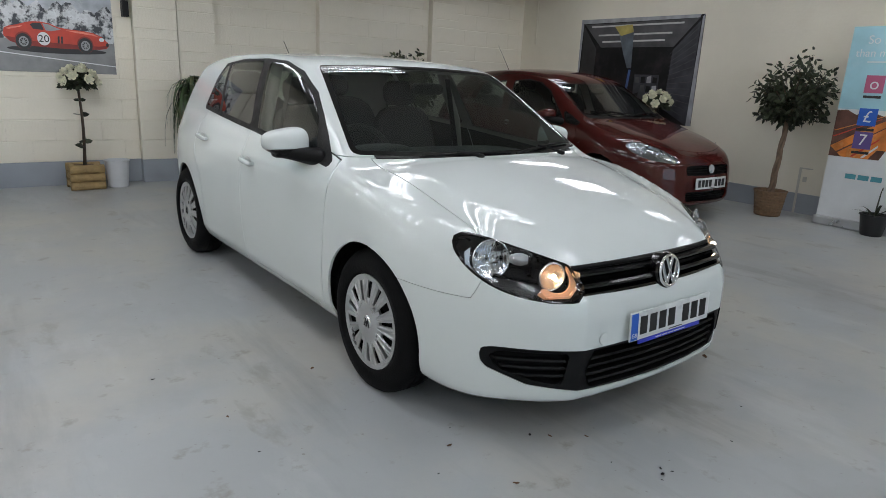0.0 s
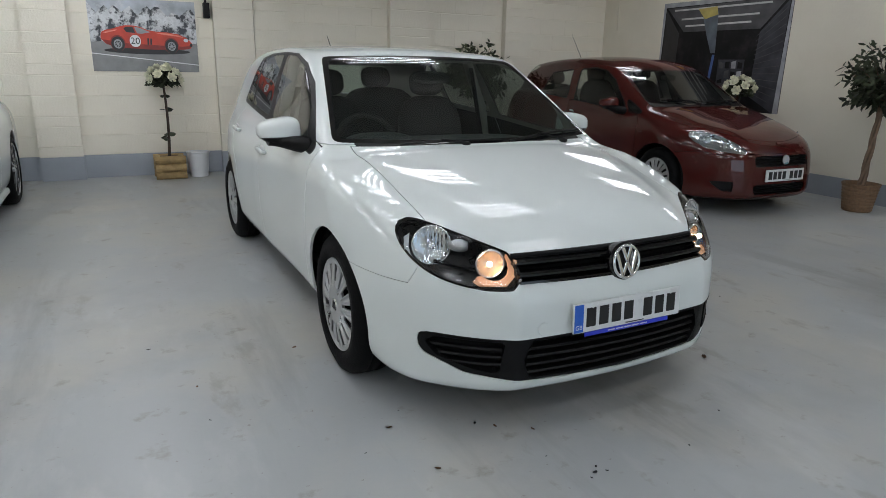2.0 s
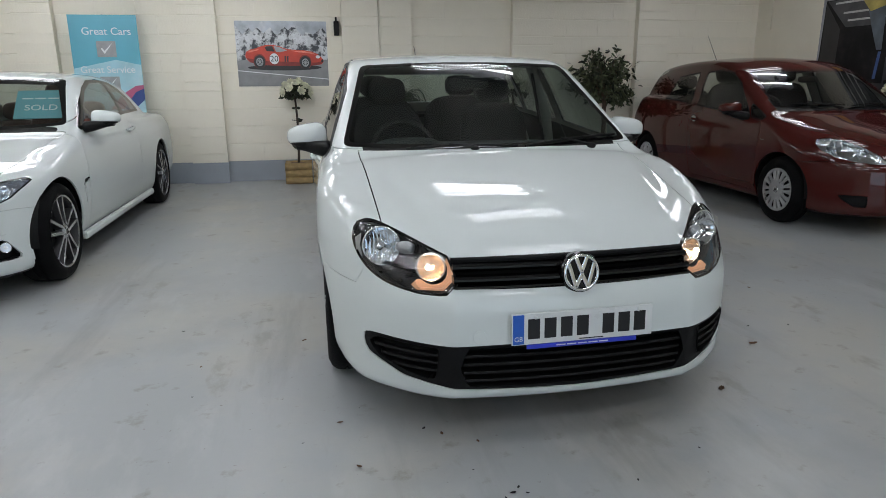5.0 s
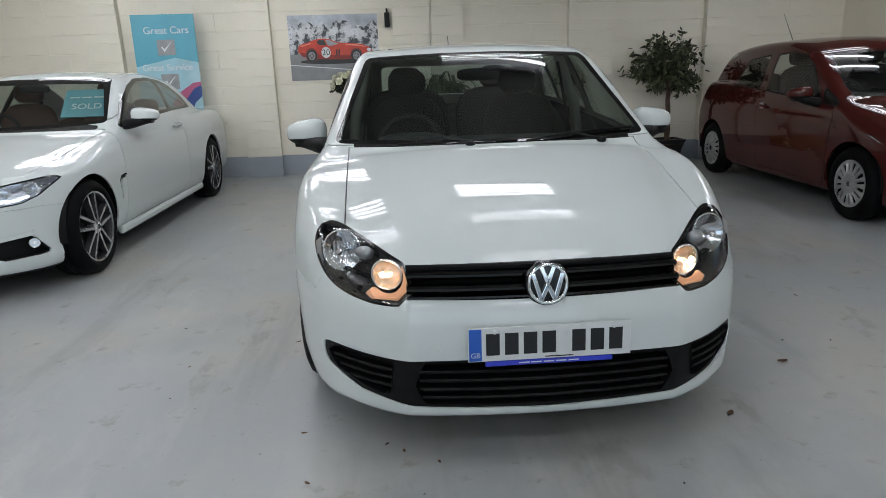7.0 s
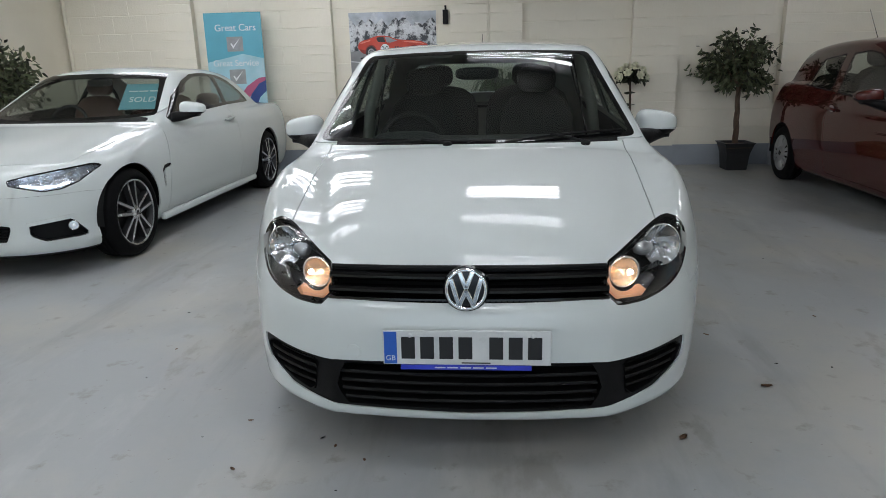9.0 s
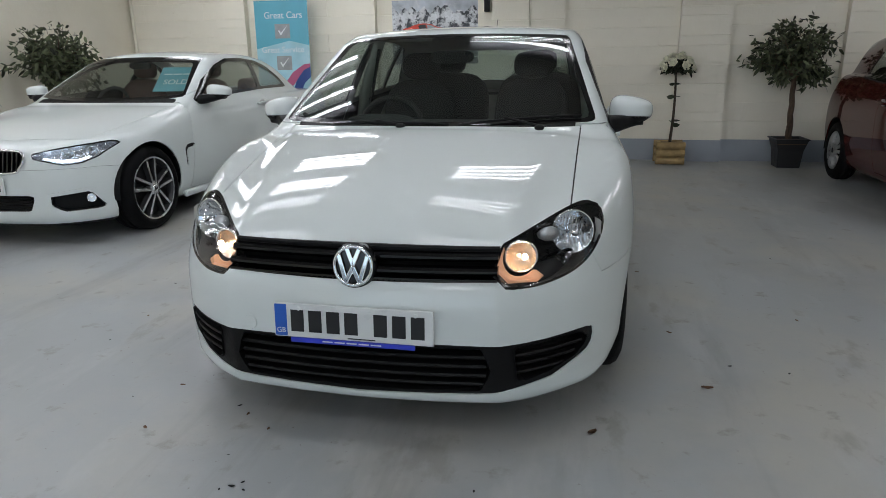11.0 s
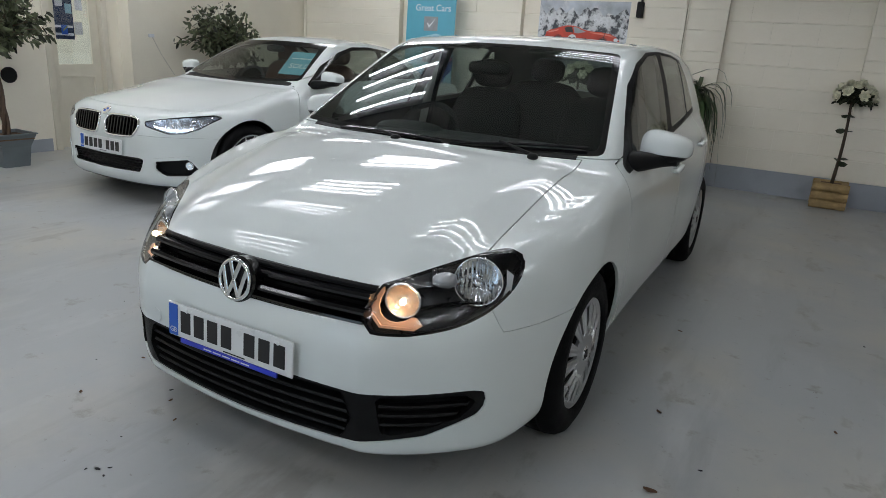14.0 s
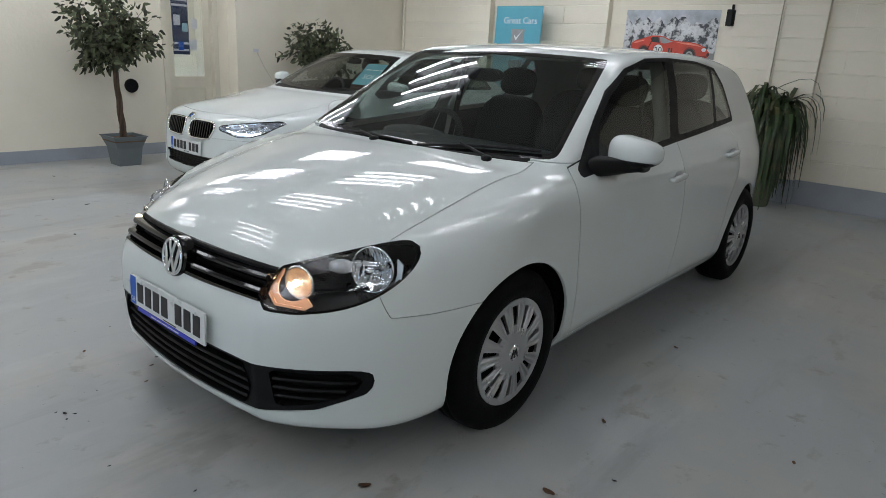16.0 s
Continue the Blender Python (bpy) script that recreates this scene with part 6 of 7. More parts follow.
def ficus(x, y, pot_h, crown_z, crown_r, crown_h, label, seed, leaf, leaves=1500, lean=(0.0, 0.0), bark=M_BARK):
    """A potted ficus: twisted stems, branches and a crown of small leaves."""
    rng = np.random.default_rng(seed)
    h = holder("potted_tree", pose(x, y, 0), label, "potted tree", "potted trees")
    for k in range(3):
        pts = []
        for i in range(14):
            t = i / 13
            a = k * 2.1 + t * 7
            r = 0.022 * (1 - 0.3 * t)
            pts.append((lean[0] * t + r * math.cos(a), lean[1] * t + r * math.sin(a), pot_h - 0.04 + (crown_z - crown_h * 0.35 - pot_h + 0.04) * t))
        part("stem", tube_bm(pts, 0.019, 8, taper=0.013), bark, h, smooth=True)
    top = Vector((lean[0], lean[1], crown_z - crown_h * 0.42))
    bm = bmesh.new()
    bases, ways, sizes = [], [], []
    clumps = 60
    for c in range(clumps):
        u = rng.normal(size=3)
        u /= np.linalg.norm(u)
        k = rng.uniform(0.45, 1.08) * (1.2 if c % 6 == 0 else 1.0)
        tip = np.array((lean[0], lean[1], crown_z)) + u * np.array((crown_r, crown_r, crown_h * (0.55 if u[2] < 0 else 0.6))) * k
        tip[2] -= 0.10 * crown_r * (k > 0.9) * rng.uniform(0, 1.5)
        midp = [(top[i] * 0.5 + tip[i] * 0.5) + (0.05 if i == 2 else 0) for i in range(3)]
        tube_bm([top, midp, tip], 0.006, 5, bm=bm, taper=0.002)
        for j in range(leaves // clumps):
            t = rng.uniform(0.25, 1.05)
            p = np.array(top) * (1 - t) ** 2 + 2 * np.array(midp) * t * (1 - t) + tip * t * t
            p = p + rng.normal(size=3) * 0.035
            bases.append(p)
            d = (tip - np.array(midp)) / (np.linalg.norm(tip - np.array(midp)) + 1e-6) * 0.6 + rng.normal(size=3) * 0.7
            d[2] -= 0.25
            ways.append(d)
            sizes.append(rng.uniform(0.06, 0.095))
    part("branch", bm, M_BARK, h)
    ob = new("crown", leaf_mesh("crown", np.array(bases), np.array(ways), np.array(sizes), leaf, rng))
    ob.parent = h
    tagged(ob, kind="stuff")
    return h


t1 = ficus(5.02, 1.22, 0.27, 1.345, 0.42, 0.66, "potted ficus tree in brown wicker basket", 3, M_LEAF, 2100, (0.02, -0.04), mat("pale_bark", (0.20, 0.135, 0.09), 0.8, vary=0.25, scale=25, bump=0.6, bump_scale=60))
round_pot(t1, 0.13, 0.165, 0.27, M_WICKER, True)
t2 = ficus(3.05, 5.5, 0.33, 1.27, 0.47, 0.66, "potted variegated ficus tree in black square pot", 4, M_LEAFPALE, 2300, (-0.03, 0.0))
square_pot(t2, 0.24, 0.34, 0.33, M_POTBLACK)
t3 = ficus(-5.22, 1.26, 0.32, 1.42, 0.50, 0.70, "potted variegated ficus tree in grey tapered pot", 5, M_LEAFPALE, 2300, (0.03, -0.05))
square_pot(t3, 0.23, 0.35, 0.32, M_POTGREY)
t4 = ficus(-5.02, 3.80, 0.32, 1.36, 0.46, 0.60, "potted variegated ficus tree behind the convertible", 6, M_LEAFPALE, 2300)
square_pot(t4, 0.26, 0.36, 0.32, M_POTGREY)


def topiary(x, y, seed, label, planter=True):
    """A slim stem with a ball of dark leaves and cream roses, in a planter of split logs."""
    rng = np.random.default_rng(seed)
    h = holder("rose_topiary", pose(x, y, 0), label, "topiary", "rose topiaries")
    stem = [(0.02 * math.sin(3 * t), 0.01 * math.cos(4 * t), 0.2 + 0.9 * t) for t in np.linspace(0, 1, 9)]
    part("stem", tube_bm(stem, 0.018, 8, taper=0.012), M_STEM, h, smooth=True)
    bases, ways, sizes = [], [], []
    for k in range(520):
        u = rng.normal(size=3)
        u /= np.linalg.norm(u)
        u[2] = abs(u[2]) - 0.28
        bases.append(np.array((0.02, 0, 1.11)) + u * 0.16 * rng.uniform(0.35, 1.0) * np.array((1, 1, 0.9)))
        ways.append(u + rng.normal(size=3) * 0.6)
        sizes.append(rng.uniform(0.04, 0.075))
    for z in (0.45, 0.5, 0.78, 0.93):
        for k in range(4):
            a = rng.uniform(0, 6.28)
            bases.append(np.array((0.01, 0, z)))
            ways.append(np.array((math.cos(a), math.sin(a), 0.3)))
            sizes.append(rng.uniform(0.06, 0.10))
    ob = new("leaf_ball", leaf_mesh("leaf_ball", np.array(bases), np.array(ways), np.array(sizes), M_LEAF, rng, 0.6))
    ob.parent = h
    tagged(ob, kind="stuff")
    rose = bmesh.new()
    for ring, (n, r, tilt) in enumerate(((6, 0.034, 35), (5, 0.022, 60), (3, 0.010, 80))):
        for k in range(n):
            m = Matrix.Rotation(2 * math.pi * k / n + ring, 4, "Z") @ Matrix.Translation((r * 0.55, 0, 0.006 * ring)) @ Matrix.Rotation(-math.radians(tilt - 30), 4, "Y")
            vs = [rose.verts.new(m @ Vector(p)) for p in ((-0.008, 0, 0), (0.012, -0.02, 0.004), (0.032, -0.012, 0.012), (0.036, 0.004, 0.014), (0.03, 0.014, 0.012), (0.012, 0.02, 0.004))]
            rose.faces.new(vs)
    r = bmesh.ops.create_uvsphere(rose, u_segments=10, v_segments=6, radius=0.027)
    for v in r["verts"]:
        v.co.z = v.co.z * 0.75 + 0.006
    me = mesh_of("rose", rose, M_PETAL)
    for k in range(15):
        z = 1 - 1.08 * (k + 0.4) / 15
        a = k * 2.4
        u = Vector((math.sqrt(1 - z * z) * math.cos(a), math.sqrt(1 - z * z) * math.sin(a), z))
        r = new("rose", me)
        r.parent = h
        r.matrix_basis = Matrix.Translation(Vector((0.02, 0, 1.11)) + Vector((u.x, u.y, u.z * 0.9)) * 0.165) @ u.to_track_quat("Z", "Y").to_matrix().to_4x4() @ Matrix.Scale(1.12, 4)
    if planter:
        p = holder("planter", pose(0, 0, 0))
        p.parent = h
        for lv in range(3):
            z = 0.047 + 0.088 * lv
            for s in (-1, 1):
                part("log", tube_bm([(-0.165, s * 0.125, z), (0.165, s * 0.125, z)], 0.045, 12), M_LOG, p, smooth=False)
                part("log", tube_bm([(s * 0.125, -0.16, z + 0.0), (s * 0.125, 0.16, z + 0.0)], 0.041, 12), M_LOG, p, smooth=False)
        part("soil", box_bm(-0.1, -0.1, 0.18, 0.1, 0.1, 0.25, 0.01), M_SOIL, p)
    return h


topiary(-1.07, 5.60, 11, "cream rose topiary in split-log planter below the poster")
topiary(1.76, 5.62, 12, "cream rose topiary in split-log planter by a pilaster")
topiary(5.12, 2.92, 13, "cream rose topiary in split-log planter beside the red car")

# drooping strap-leaf plant
def strap_plant(x, y):
    rng = np.random.default_rng(21)
    h = holder("strap_leaf_plant", pose(x, y, 0), "drooping dark green strap-leaf plant in olive pot", "potted plant")
    round_pot(h, 0.12, 0.155, 0.28, M_POTGREEN)
    bm = bmesh.new()
    for k, (sx, sy) in enumerate(((0.0, 0.0), (0.05, 0.03), (-0.05, 0.02))):
        tube_bm([(sx, sy, 0.24), (sx * 1.6, sy * 1.5, 0.6), (sx * 2.2, sy * 2, 1.0 + 0.1 * k)], 0.022, 8, bm=bm, taper=0.016)
    part("stem", bm, M_BARK, h, smooth=True)
    bm = bmesh.new()
    for k in range(330):
        s = k % 3
        ox, oy, oz = ((0.0, 0.0, 1.0), (0.11, 0.06, 1.1), (-0.11, 0.04, 1.18))[s]
        a, reach, fall, w = rng.uniform(0, 6.28), rng.uniform(0.10, 0.37), rng.uniform(0.25, 0.85), rng.uniform(0.018, 0.034)
        rise = rng.uniform(0.0, 0.16)
        oz = oz - rng.uniform(0, 0.25)
        if k < 6:
            reach, fall, rise = 0.52, 0.08, 0.2
        prev = None
        for i in range(7):
            t = i / 6
            r = reach * (1 - (1 - t) ** 2)
            z = oz + rise * 4 * t * (1 - t) - fall * t * t
            c = Vector((ox + r * math.cos(a), oy + r * math.sin(a), z))
            d = Vector((-math.sin(a), math.cos(a), 0)) * w * (1 - t * 0.85) * (0.5 + min(t * 4, 0.5))
            row = (bm.verts.new(c - d), bm.verts.new(c - Vector((0, 0, 0.006 * (1 - t)))), bm.verts.new(c + d))
            if prev:
                bm.faces.new((prev[0], prev[1], row[1], row[0]))
                bm.faces.new((prev[1], prev[2], row[2], row[1]))
            prev = row
    tagged(part("foliage", bm, M_YUCCA, h, smooth=True), kind="stuff")
    return h


strap_plant(0.20, 5.46)

# white bucket
bucket = holder("bucket", pose(-0.75, 5.62, 0), "plain white plastic bucket on the floor", "bucket")
part("body", lathe([(0.10, 0.0), (0.103, 0.004), (0.125, 0.28), (0.132, 0.285), (0.132, 0.295), (0.122, 0.295), (0.098, 0.012), (0.005, 0.012)], 40), M_BUCKET, bucket, smooth=False)

# ---- pictures and banners ----
M_SKY = mat("print_sky", (0.46, 0.50, 0.55), 0.45, vary=0.3, scale=5, stain=(0.78, 0.79, 0.80), stain_scale=4, stain_amount=1.0)
M_MOUNT = mat("print_mountain", (0.66, 0.68, 0.70), 0.45, vary=0.25, scale=16, stain=(0.045, 0.05, 0.06), stain_scale=8, stain_amount=1.0, stain_range=(0.47, 0.56))
M_ROAD = mat("print_road", (0.24, 0.245, 0.25), 0.45, vary=0.15, scale=8, stain=(0.30, 0.31, 0.32), stain_scale=6, stain_amount=0.6)
M_PRINTRED = mat("print_red", (0.55, 0.05, 0.025), 0.4, vary=0.15, scale=10)
M_PRINTDARK = mat("print_dark", (0.015, 0.015, 0.017), 0.4, vary=0.2, scale=8)
M_PRINTGREY = mat("print_grey", (0.30, 0.31, 0.32), 0.4, vary=0.15, scale=12)
M_PRINTWHITE = tint("print_white", (0.72, 0.74, 0.75))
M_BANBLUE = mat("banner_teal", (0.10, 0.40, 0.52), 0.4, vary=0.10, scale=2)
M_BANPALE = mat("banner_pale_blue", (0.35, 0.60, 0.68), 0.4, vary=0.14, scale=3, stain=(0.6, 0.7, 0.74), stain_scale=2, stain_amount=0.6)
M_BANNAVY = tint("banner_navy", (0.03, 0.07, 0.25))
M_BANPINK = tint("banner_magenta", (0.45, 0.10, 0.20))
M_BANORANGE = mat("banner_orange", (0.70, 0.22, 0.04), 0.4, vary=0.4, scale=7, stain=(0.75, 0.5, 0.2), stain_scale=6, stain_amount=0.7)
M_BANBROWN = mat("banner_brown", (0.12, 0.05, 0.035), 0.4, vary=0.4, scale=8)
M_BANPURPLE = tint("banner_purple", (0.12, 0.08, 0.28))


def flat(name, outline, depth, material, parent, label="", thick=0.0008):
    """A flat printed shape in the xz plane, depth in front of the sheet."""
    return part(name, slab_bm(outline, -depth - thick, -depth), material, parent, label)


def disc(cx, cz, r, n=24, squash=1.0):
    return [(cx + r * squash * math.cos(2 * math.pi * k / n), cz + r * math.sin(2 * math.pi * k / n)) for k in range(n)]


def ridge(x0, x1, z0, base, high, n, seed):
    """A jagged skyline from x0 to x1 over a flat foot at z0."""
    r = random.Random(seed)
    return [(x0 + (x1 - x0) * k / n, base + high * (0.5 * abs(math.sin(k * 0.9 + seed)) + 0.5 * r.random())) for k in range(n + 1)] + [(x1, z0), (x0, z0)]


PW, PH = 1.115, 0.785
poster = holder("poster", pose(-1.187, NORTH - 0.004, 1.592), "large poster of red racing car before snowy mountains", "poster")
part("print_sheet", box_bm(-PW / 2, -0.003, -PH / 2, PW / 2, 0.004, PH / 2), M_SKY, poster)
flat("mountain_range", ridge(-PW / 2, PW / 2, -0.06, 0.17, 0.19, 26, 2), 0.0035, M_MOUNT, poster)
flat("mountain_peak", [(0.05, 0.0), (0.16, 0.10), (0.24, 0.16), (0.30, 0.265), (0.335, 0.25), (0.38, 0.17), (0.47, 0.10), (PW / 2, 0.06), (PW / 2, -0.04), (0.05, -0.04)], 0.0045, M_MOUNT, poster)
flat("foothills", ridge(-PW / 2, PW / 2, -0.14, -0.03, 0.11, 22, 5), 0.0055, M_MOUNT, poster)
flat("road", [(-PW / 2, -0.08), (-0.2, -0.05), (PW / 2, -0.07), (PW / 2, -PH / 2), (-PW / 2, -PH / 2)], 0.0065, M_ROAD, poster)
flat("kerb_line", [(-PW / 2, -0.195), (PW / 2, -0.305), (PW / 2, -0.315), (-PW / 2, -0.205)], 0.0075, M_PRINTWHITE, poster)
flat("car_shadow", disc(0.02, -0.165, 0.035, 28, 13), 0.0075, M_PRINTDARK, poster)
flat("car_body", [(-0.455, -0.02), (-0.44, 0.03), (-0.40, 0.05), (-0.33, 0.066), (-0.26, 0.092), (-0.20, 0.108), (-0.12, 0.110), (-0.04, 0.096), (0.03, 0.066), (0.12, 0.052), (0.25, 0.046), (0.36, 0.03), (0.44, -0.005), (0.495, -0.06), (0.505, -0.09), (0.48, -0.125), (0.40, -0.14), (0.08, -0.148), (-0.30, -0.132), (-0.40, -0.10), (-0.45, -0.05)], 0.0085, M_PRINTRED, poster, "red painted racing car print")
M_PRINTSHADE = mat("print_red_shade", (0.24, 0.018, 0.012), 0.4, vary=0.25, scale=12)
M_PRINTGLOSS = mat("print_red_gloss", (0.78, 0.22, 0.15), 0.4, vary=0.2, scale=12)
flat("body_shade", [(-0.44, -0.05), (-0.2, -0.085), (0.18, -0.10), (0.40, -0.105), (0.50, -0.09), (0.47, -0.125), (0.40, -0.14), (0.08, -0.148), (-0.30, -0.132), (-0.40, -0.10)], 0.0095, M_PRINTSHADE, poster)
flat("body_gloss", [(0.10, 0.040), (0.25, 0.036), (0.36, 0.018), (0.42, -0.01), (0.34, 0.006), (0.2, 0.02)], 0.0095, M_PRINTGLOSS, poster)
flat("body_gloss", [(-0.43, 0.022), (-0.38, 0.042), (-0.28, 0.062), (-0.30, 0.045), (-0.40, 0.018)], 0.0095, M_PRINTGLOSS, poster)
flat("car_window", [(-0.215, 0.075), (-0.19, 0.092), (-0.12, 0.095), (-0.095, 0.028), (-0.19, 0.034)], 0.0095, M_PRINTDARK, poster)
flat("car_screen", [(-0.105, 0.095), (-0.05, 0.088), (0.0, 0.066), (0.06, 0.044), (-0.03, 0.022), (-0.08, 0.026)], 0.0095, M_PRINTGREY, poster)
flat("car_lamp", disc(0.435, -0.035, 0.020, 20, 1.3), 0.0105, M_PRINTWHITE, poster)
flat("car_mouth", disc(0.488, -0.085, 0.02, 20, 0.7), 0.0105, M_PRINTDARK, poster)
for wx, wz in ((-0.285, -0.095), (0.275, -0.105)):
    flat("wheel_arch", disc(wx, wz + 0.008, 0.088, 28, 0.88), 0.0100, M_PRINTSHADE, poster)
    flat("car_wheel", disc(wx, wz, 0.080, 28, 0.86), 0.0110, M_PRINTDARK, poster)
    flat("car_rim", disc(wx, wz, 0.050, 28, 0.86), 0.0120, M_PRINTGREY, poster)
    flat("car_hub", disc(wx, wz, 0.036, 24, 0.86), 0.0130, M_PRINTDARK, poster)
    for k in range(4):
        a = math.pi * k / 4
        c, d = math.cos(a), math.sin(a)
        flat("wheel_wire", [(wx + 0.034 * c - 0.004 * d, wz + 0.04 * d + 0.004 * c), (wx - 0.034 * c - 0.004 * d, wz - 0.04 * d + 0.004 * c), (wx - 0.034 * c + 0.004 * d, wz - 0.04 * d - 0.004 * c), (wx + 0.034 * c + 0.004 * d, wz + 0.04 * d - 0.004 * c)], 0.0140, M_PRINTGREY, poster)
flat("number_disc", disc(-0.105, -0.058, 0.066, 28, 0.88), 0.0105, M_PRINTWHITE, poster)
words("number", "20", 0.10, pose(-0.105, -0.0125, -0.06, 90, 0, 0), M_PRINTDARK, poster, depth=0.0004)
for k in range(2):
    flat("air_slot", [(0.018 + 0.03 * k, -0.095), (0.036 + 0.03 * k, -0.095), (0.04 + 0.03 * k, -0.025), (0.022 + 0.03 * k, -0.025)], 0.0105, M_PRINTDARK, poster)

# pull-up banner behind the convertible
ban = holder("pull_up_banner", pose(-3.19, 5.62, 0, -1.5), "teal pull-up banner with white lettering", "banner")
part("banner_sheet", box_bm(-0.37, -0.003, 0.1, 0.37, 0.003, 2.02), M_BANBLUE, ban)
part("banner_base", box_bm(-0.40, -0.09, 0.0, 0.40, 0.09, 0.10, 0.015), M_COVER, ban)
part("banner_pole", tube_bm([(0, 0.03, 0.08), (0, 0.02, 2.03)], 0.008, 8), M_COVER, ban)
flat("pale_field", [(-0.37, 0.3), (0.37, 0.3), (0.37, 1.46), (0.1, 1.52), (-0.37, 1.42)], 0.0035, M_BANPALE, ban)
flat("magenta_swoosh", [(-0.02, 0.95), (0.12, 1.12), (0.28, 1.22), (0.37, 1.23), (0.37, 1.14), (0.24, 1.10), (0.12, 0.95)], 0.0045, M_BANPINK, ban)
flat("navy_swoosh", [(0.10, 0.85), (0.17, 1.02), (0.28, 1.15), (0.37, 1.19), (0.37, 1.06), (0.28, 0.98), (0.22, 0.85)], 0.0055, M_BANNAVY, ban)
words("lettering", "Great Cars", 0.118, pose(0.03, -0.0045, 1.835, 90, 0, 0), M_PRINTWHITE, ban)
words("lettering", "Great Service", 0.108, pose(0.0, -0.0055, 1.405, 90, 0, 0), M_PRINTWHITE, ban)
for cz in (1.64, 1.24):
    tick = part("tick_box", box_bm(-0.095, -0.0065, cz - 0.09, 0.115, -0.0035, cz + 0.09, 0.001), M_PRINTGREY, ban)
    part("tick", slab_bm([(-0.05, cz + 0.005), (-0.015, cz - 0.055), (0.085, cz + 0.075), (-0.012, cz - 0.02), (-0.035, cz + 0.015)], -0.0085, -0.0065), M_PRINTWHITE, tick)

# tall banner by the east wall, turned to the room
eb = holder("pull_up_banner", pose(5.13, 0.33, 0, 0, 0, -90) @ pose(0, 0, 0, -1.5), "tall printed banner with coloured icons", "banner")
part("banner_sheet", box_bm(-0.42, -0.003, 0.09, 0.42, 0.003, 2.0), M_PRINTWHITE, eb)
part("banner_base", box_bm(-0.43, -0.07, 0.0, 0.43, 0.07, 0.09, 0.015), M_COVER, eb)
part("banner_pole", tube_bm([(0, 0.03, 0.08), (0, 0.02, 2.02)], 0.008, 8), M_COVER, eb)
flat("sky_print", [(-0.42, 1.2), (0.42, 1.2), (0.42, 2.0), (-0.42, 2.0)], 0.0035, M_BANPALE, eb)
flat("hill_print", ridge(-0.42, 0.42, 0.72, 1.12, 0.10, 9, 8), 0.0045, M_BANBROWN, eb)
flat("light_trail", [(-0.42, 0.82), (-0.30, 0.72), (-0.05, 0.72), (0.25, 1.15), (0.15, 1.16), (-0.15, 1.0)], 0.0055, M_BANORANGE, eb)
flat("light_trail", [(0.05, 0.72), (0.14, 0.72), (0.28, 1.12), (0.24, 1.13)], 0.0065, M_PRINTWHITE, eb)
for k, (xa, za, xb, zb, tm) in enumerate(((-0.42, 0.98, 0.10, 1.18, M_BANORANGE), (-0.42, 0.92, 0.0, 1.12, M_PRINTRED), (-0.40, 0.74, 0.20, 1.14, M_BANBROWN), (-0.22, 0.73, 0.26, 1.13, M_PRINTRED), (-0.12, 0.73, 0.30, 1.14, M_PRINTWHITE))):
    flat("light_trail", [(xa, za), (xa + 0.03, za), (xb + 0.012, zb), (xb, zb)], 0.0066, tm, eb)
words("lettering", "So m", 0.115, pose(-0.27, -0.0045, 1.87, 90, 0, 0), M_PRINTWHITE, eb, "LEFT")
words("lettering", "than mo", 0.105, pose(-0.36, -0.0045, 1.745, 90, 0, 0), M_PRINTWHITE, eb, "LEFT")
flat("small_print", [(-0.24, 1.655), (0.0, 1.655), (0.0, 1.668), (-0.24, 1.668)], 0.0045, M_PRINTWHITE, eb)
for cz, mt, tx in ((1.45, M_BANPINK, "o"), (1.13, M_BLUE, "\u00a3"), (0.90, M_BANPURPLE, "7")):
    ic = part("icon", box_bm(-0.215, -0.0085, cz - 0.085, -0.045, -0.0055, cz + 0.085, 0.001), mt, eb)
    words("symbol", tx, 0.16, pose(-0.13, -0.0095, cz, 90, 0, 0), M_PRINTWHITE, ic, depth=0.0006)
    flat("caption_bar", [(-0.21, cz - 0.135), (-0.05, cz - 0.135), (-0.05, cz - 0.11), (-0.21, cz - 0.11)], 0.0075, M_PRINTDARK, eb)
part("icon", box_bm(0.02, -0.0085, 0.815, 0.19, -0.0055, 0.985, 0.001), M_BANORANGE, eb)
for k in range(3):
    flat("name_bar", [(-0.22 + 0.12 * k, 0.505), (-0.12 + 0.12 * k, 0.505), (-0.12 + 0.12 * k, 0.555), (-0.22 + 0.12 * k, 0.555)], 0.0045, M_TEAL, eb)

# small spiky plant in a black pot before that banner
sp = holder("spiky_plant", pose(5.0, 0.16, 0), "small spiky plant in black pot", "potted plant")
round_pot(sp, 0.095, 0.125, 0.2, M_POTBLACK)
bm = bmesh.new()
rng = np.random.default_rng(9)
for k in range(16):
    a, reach, top_z = rng.uniform(0, 6.28), rng.uniform(0.12, 0.24), rng.uniform(0.03, 0.12)
    if k < 3:
        reach, top_z = 0.03, 0.3
    rows = []
    for i in range(5):
        t = i / 4
        c = Vector((reach * t * math.cos(a), reach * t * math.sin(a), 0.18 + top_z * math.sin(t * 2.0)))
        d = Vector((-math.sin(a), math.cos(a), 0)) * 0.02 * (1 - 0.9 * t)
        rows.append((bm.verts.new(c - d), bm.verts.new(c + d)))
    for p, q in zip(rows, rows[1:]):
        bm.faces.new((p[0], p[1], q[1], q[0]))
tagged(part("foliage", bm, M_LEAF, sp), kind="stuff")

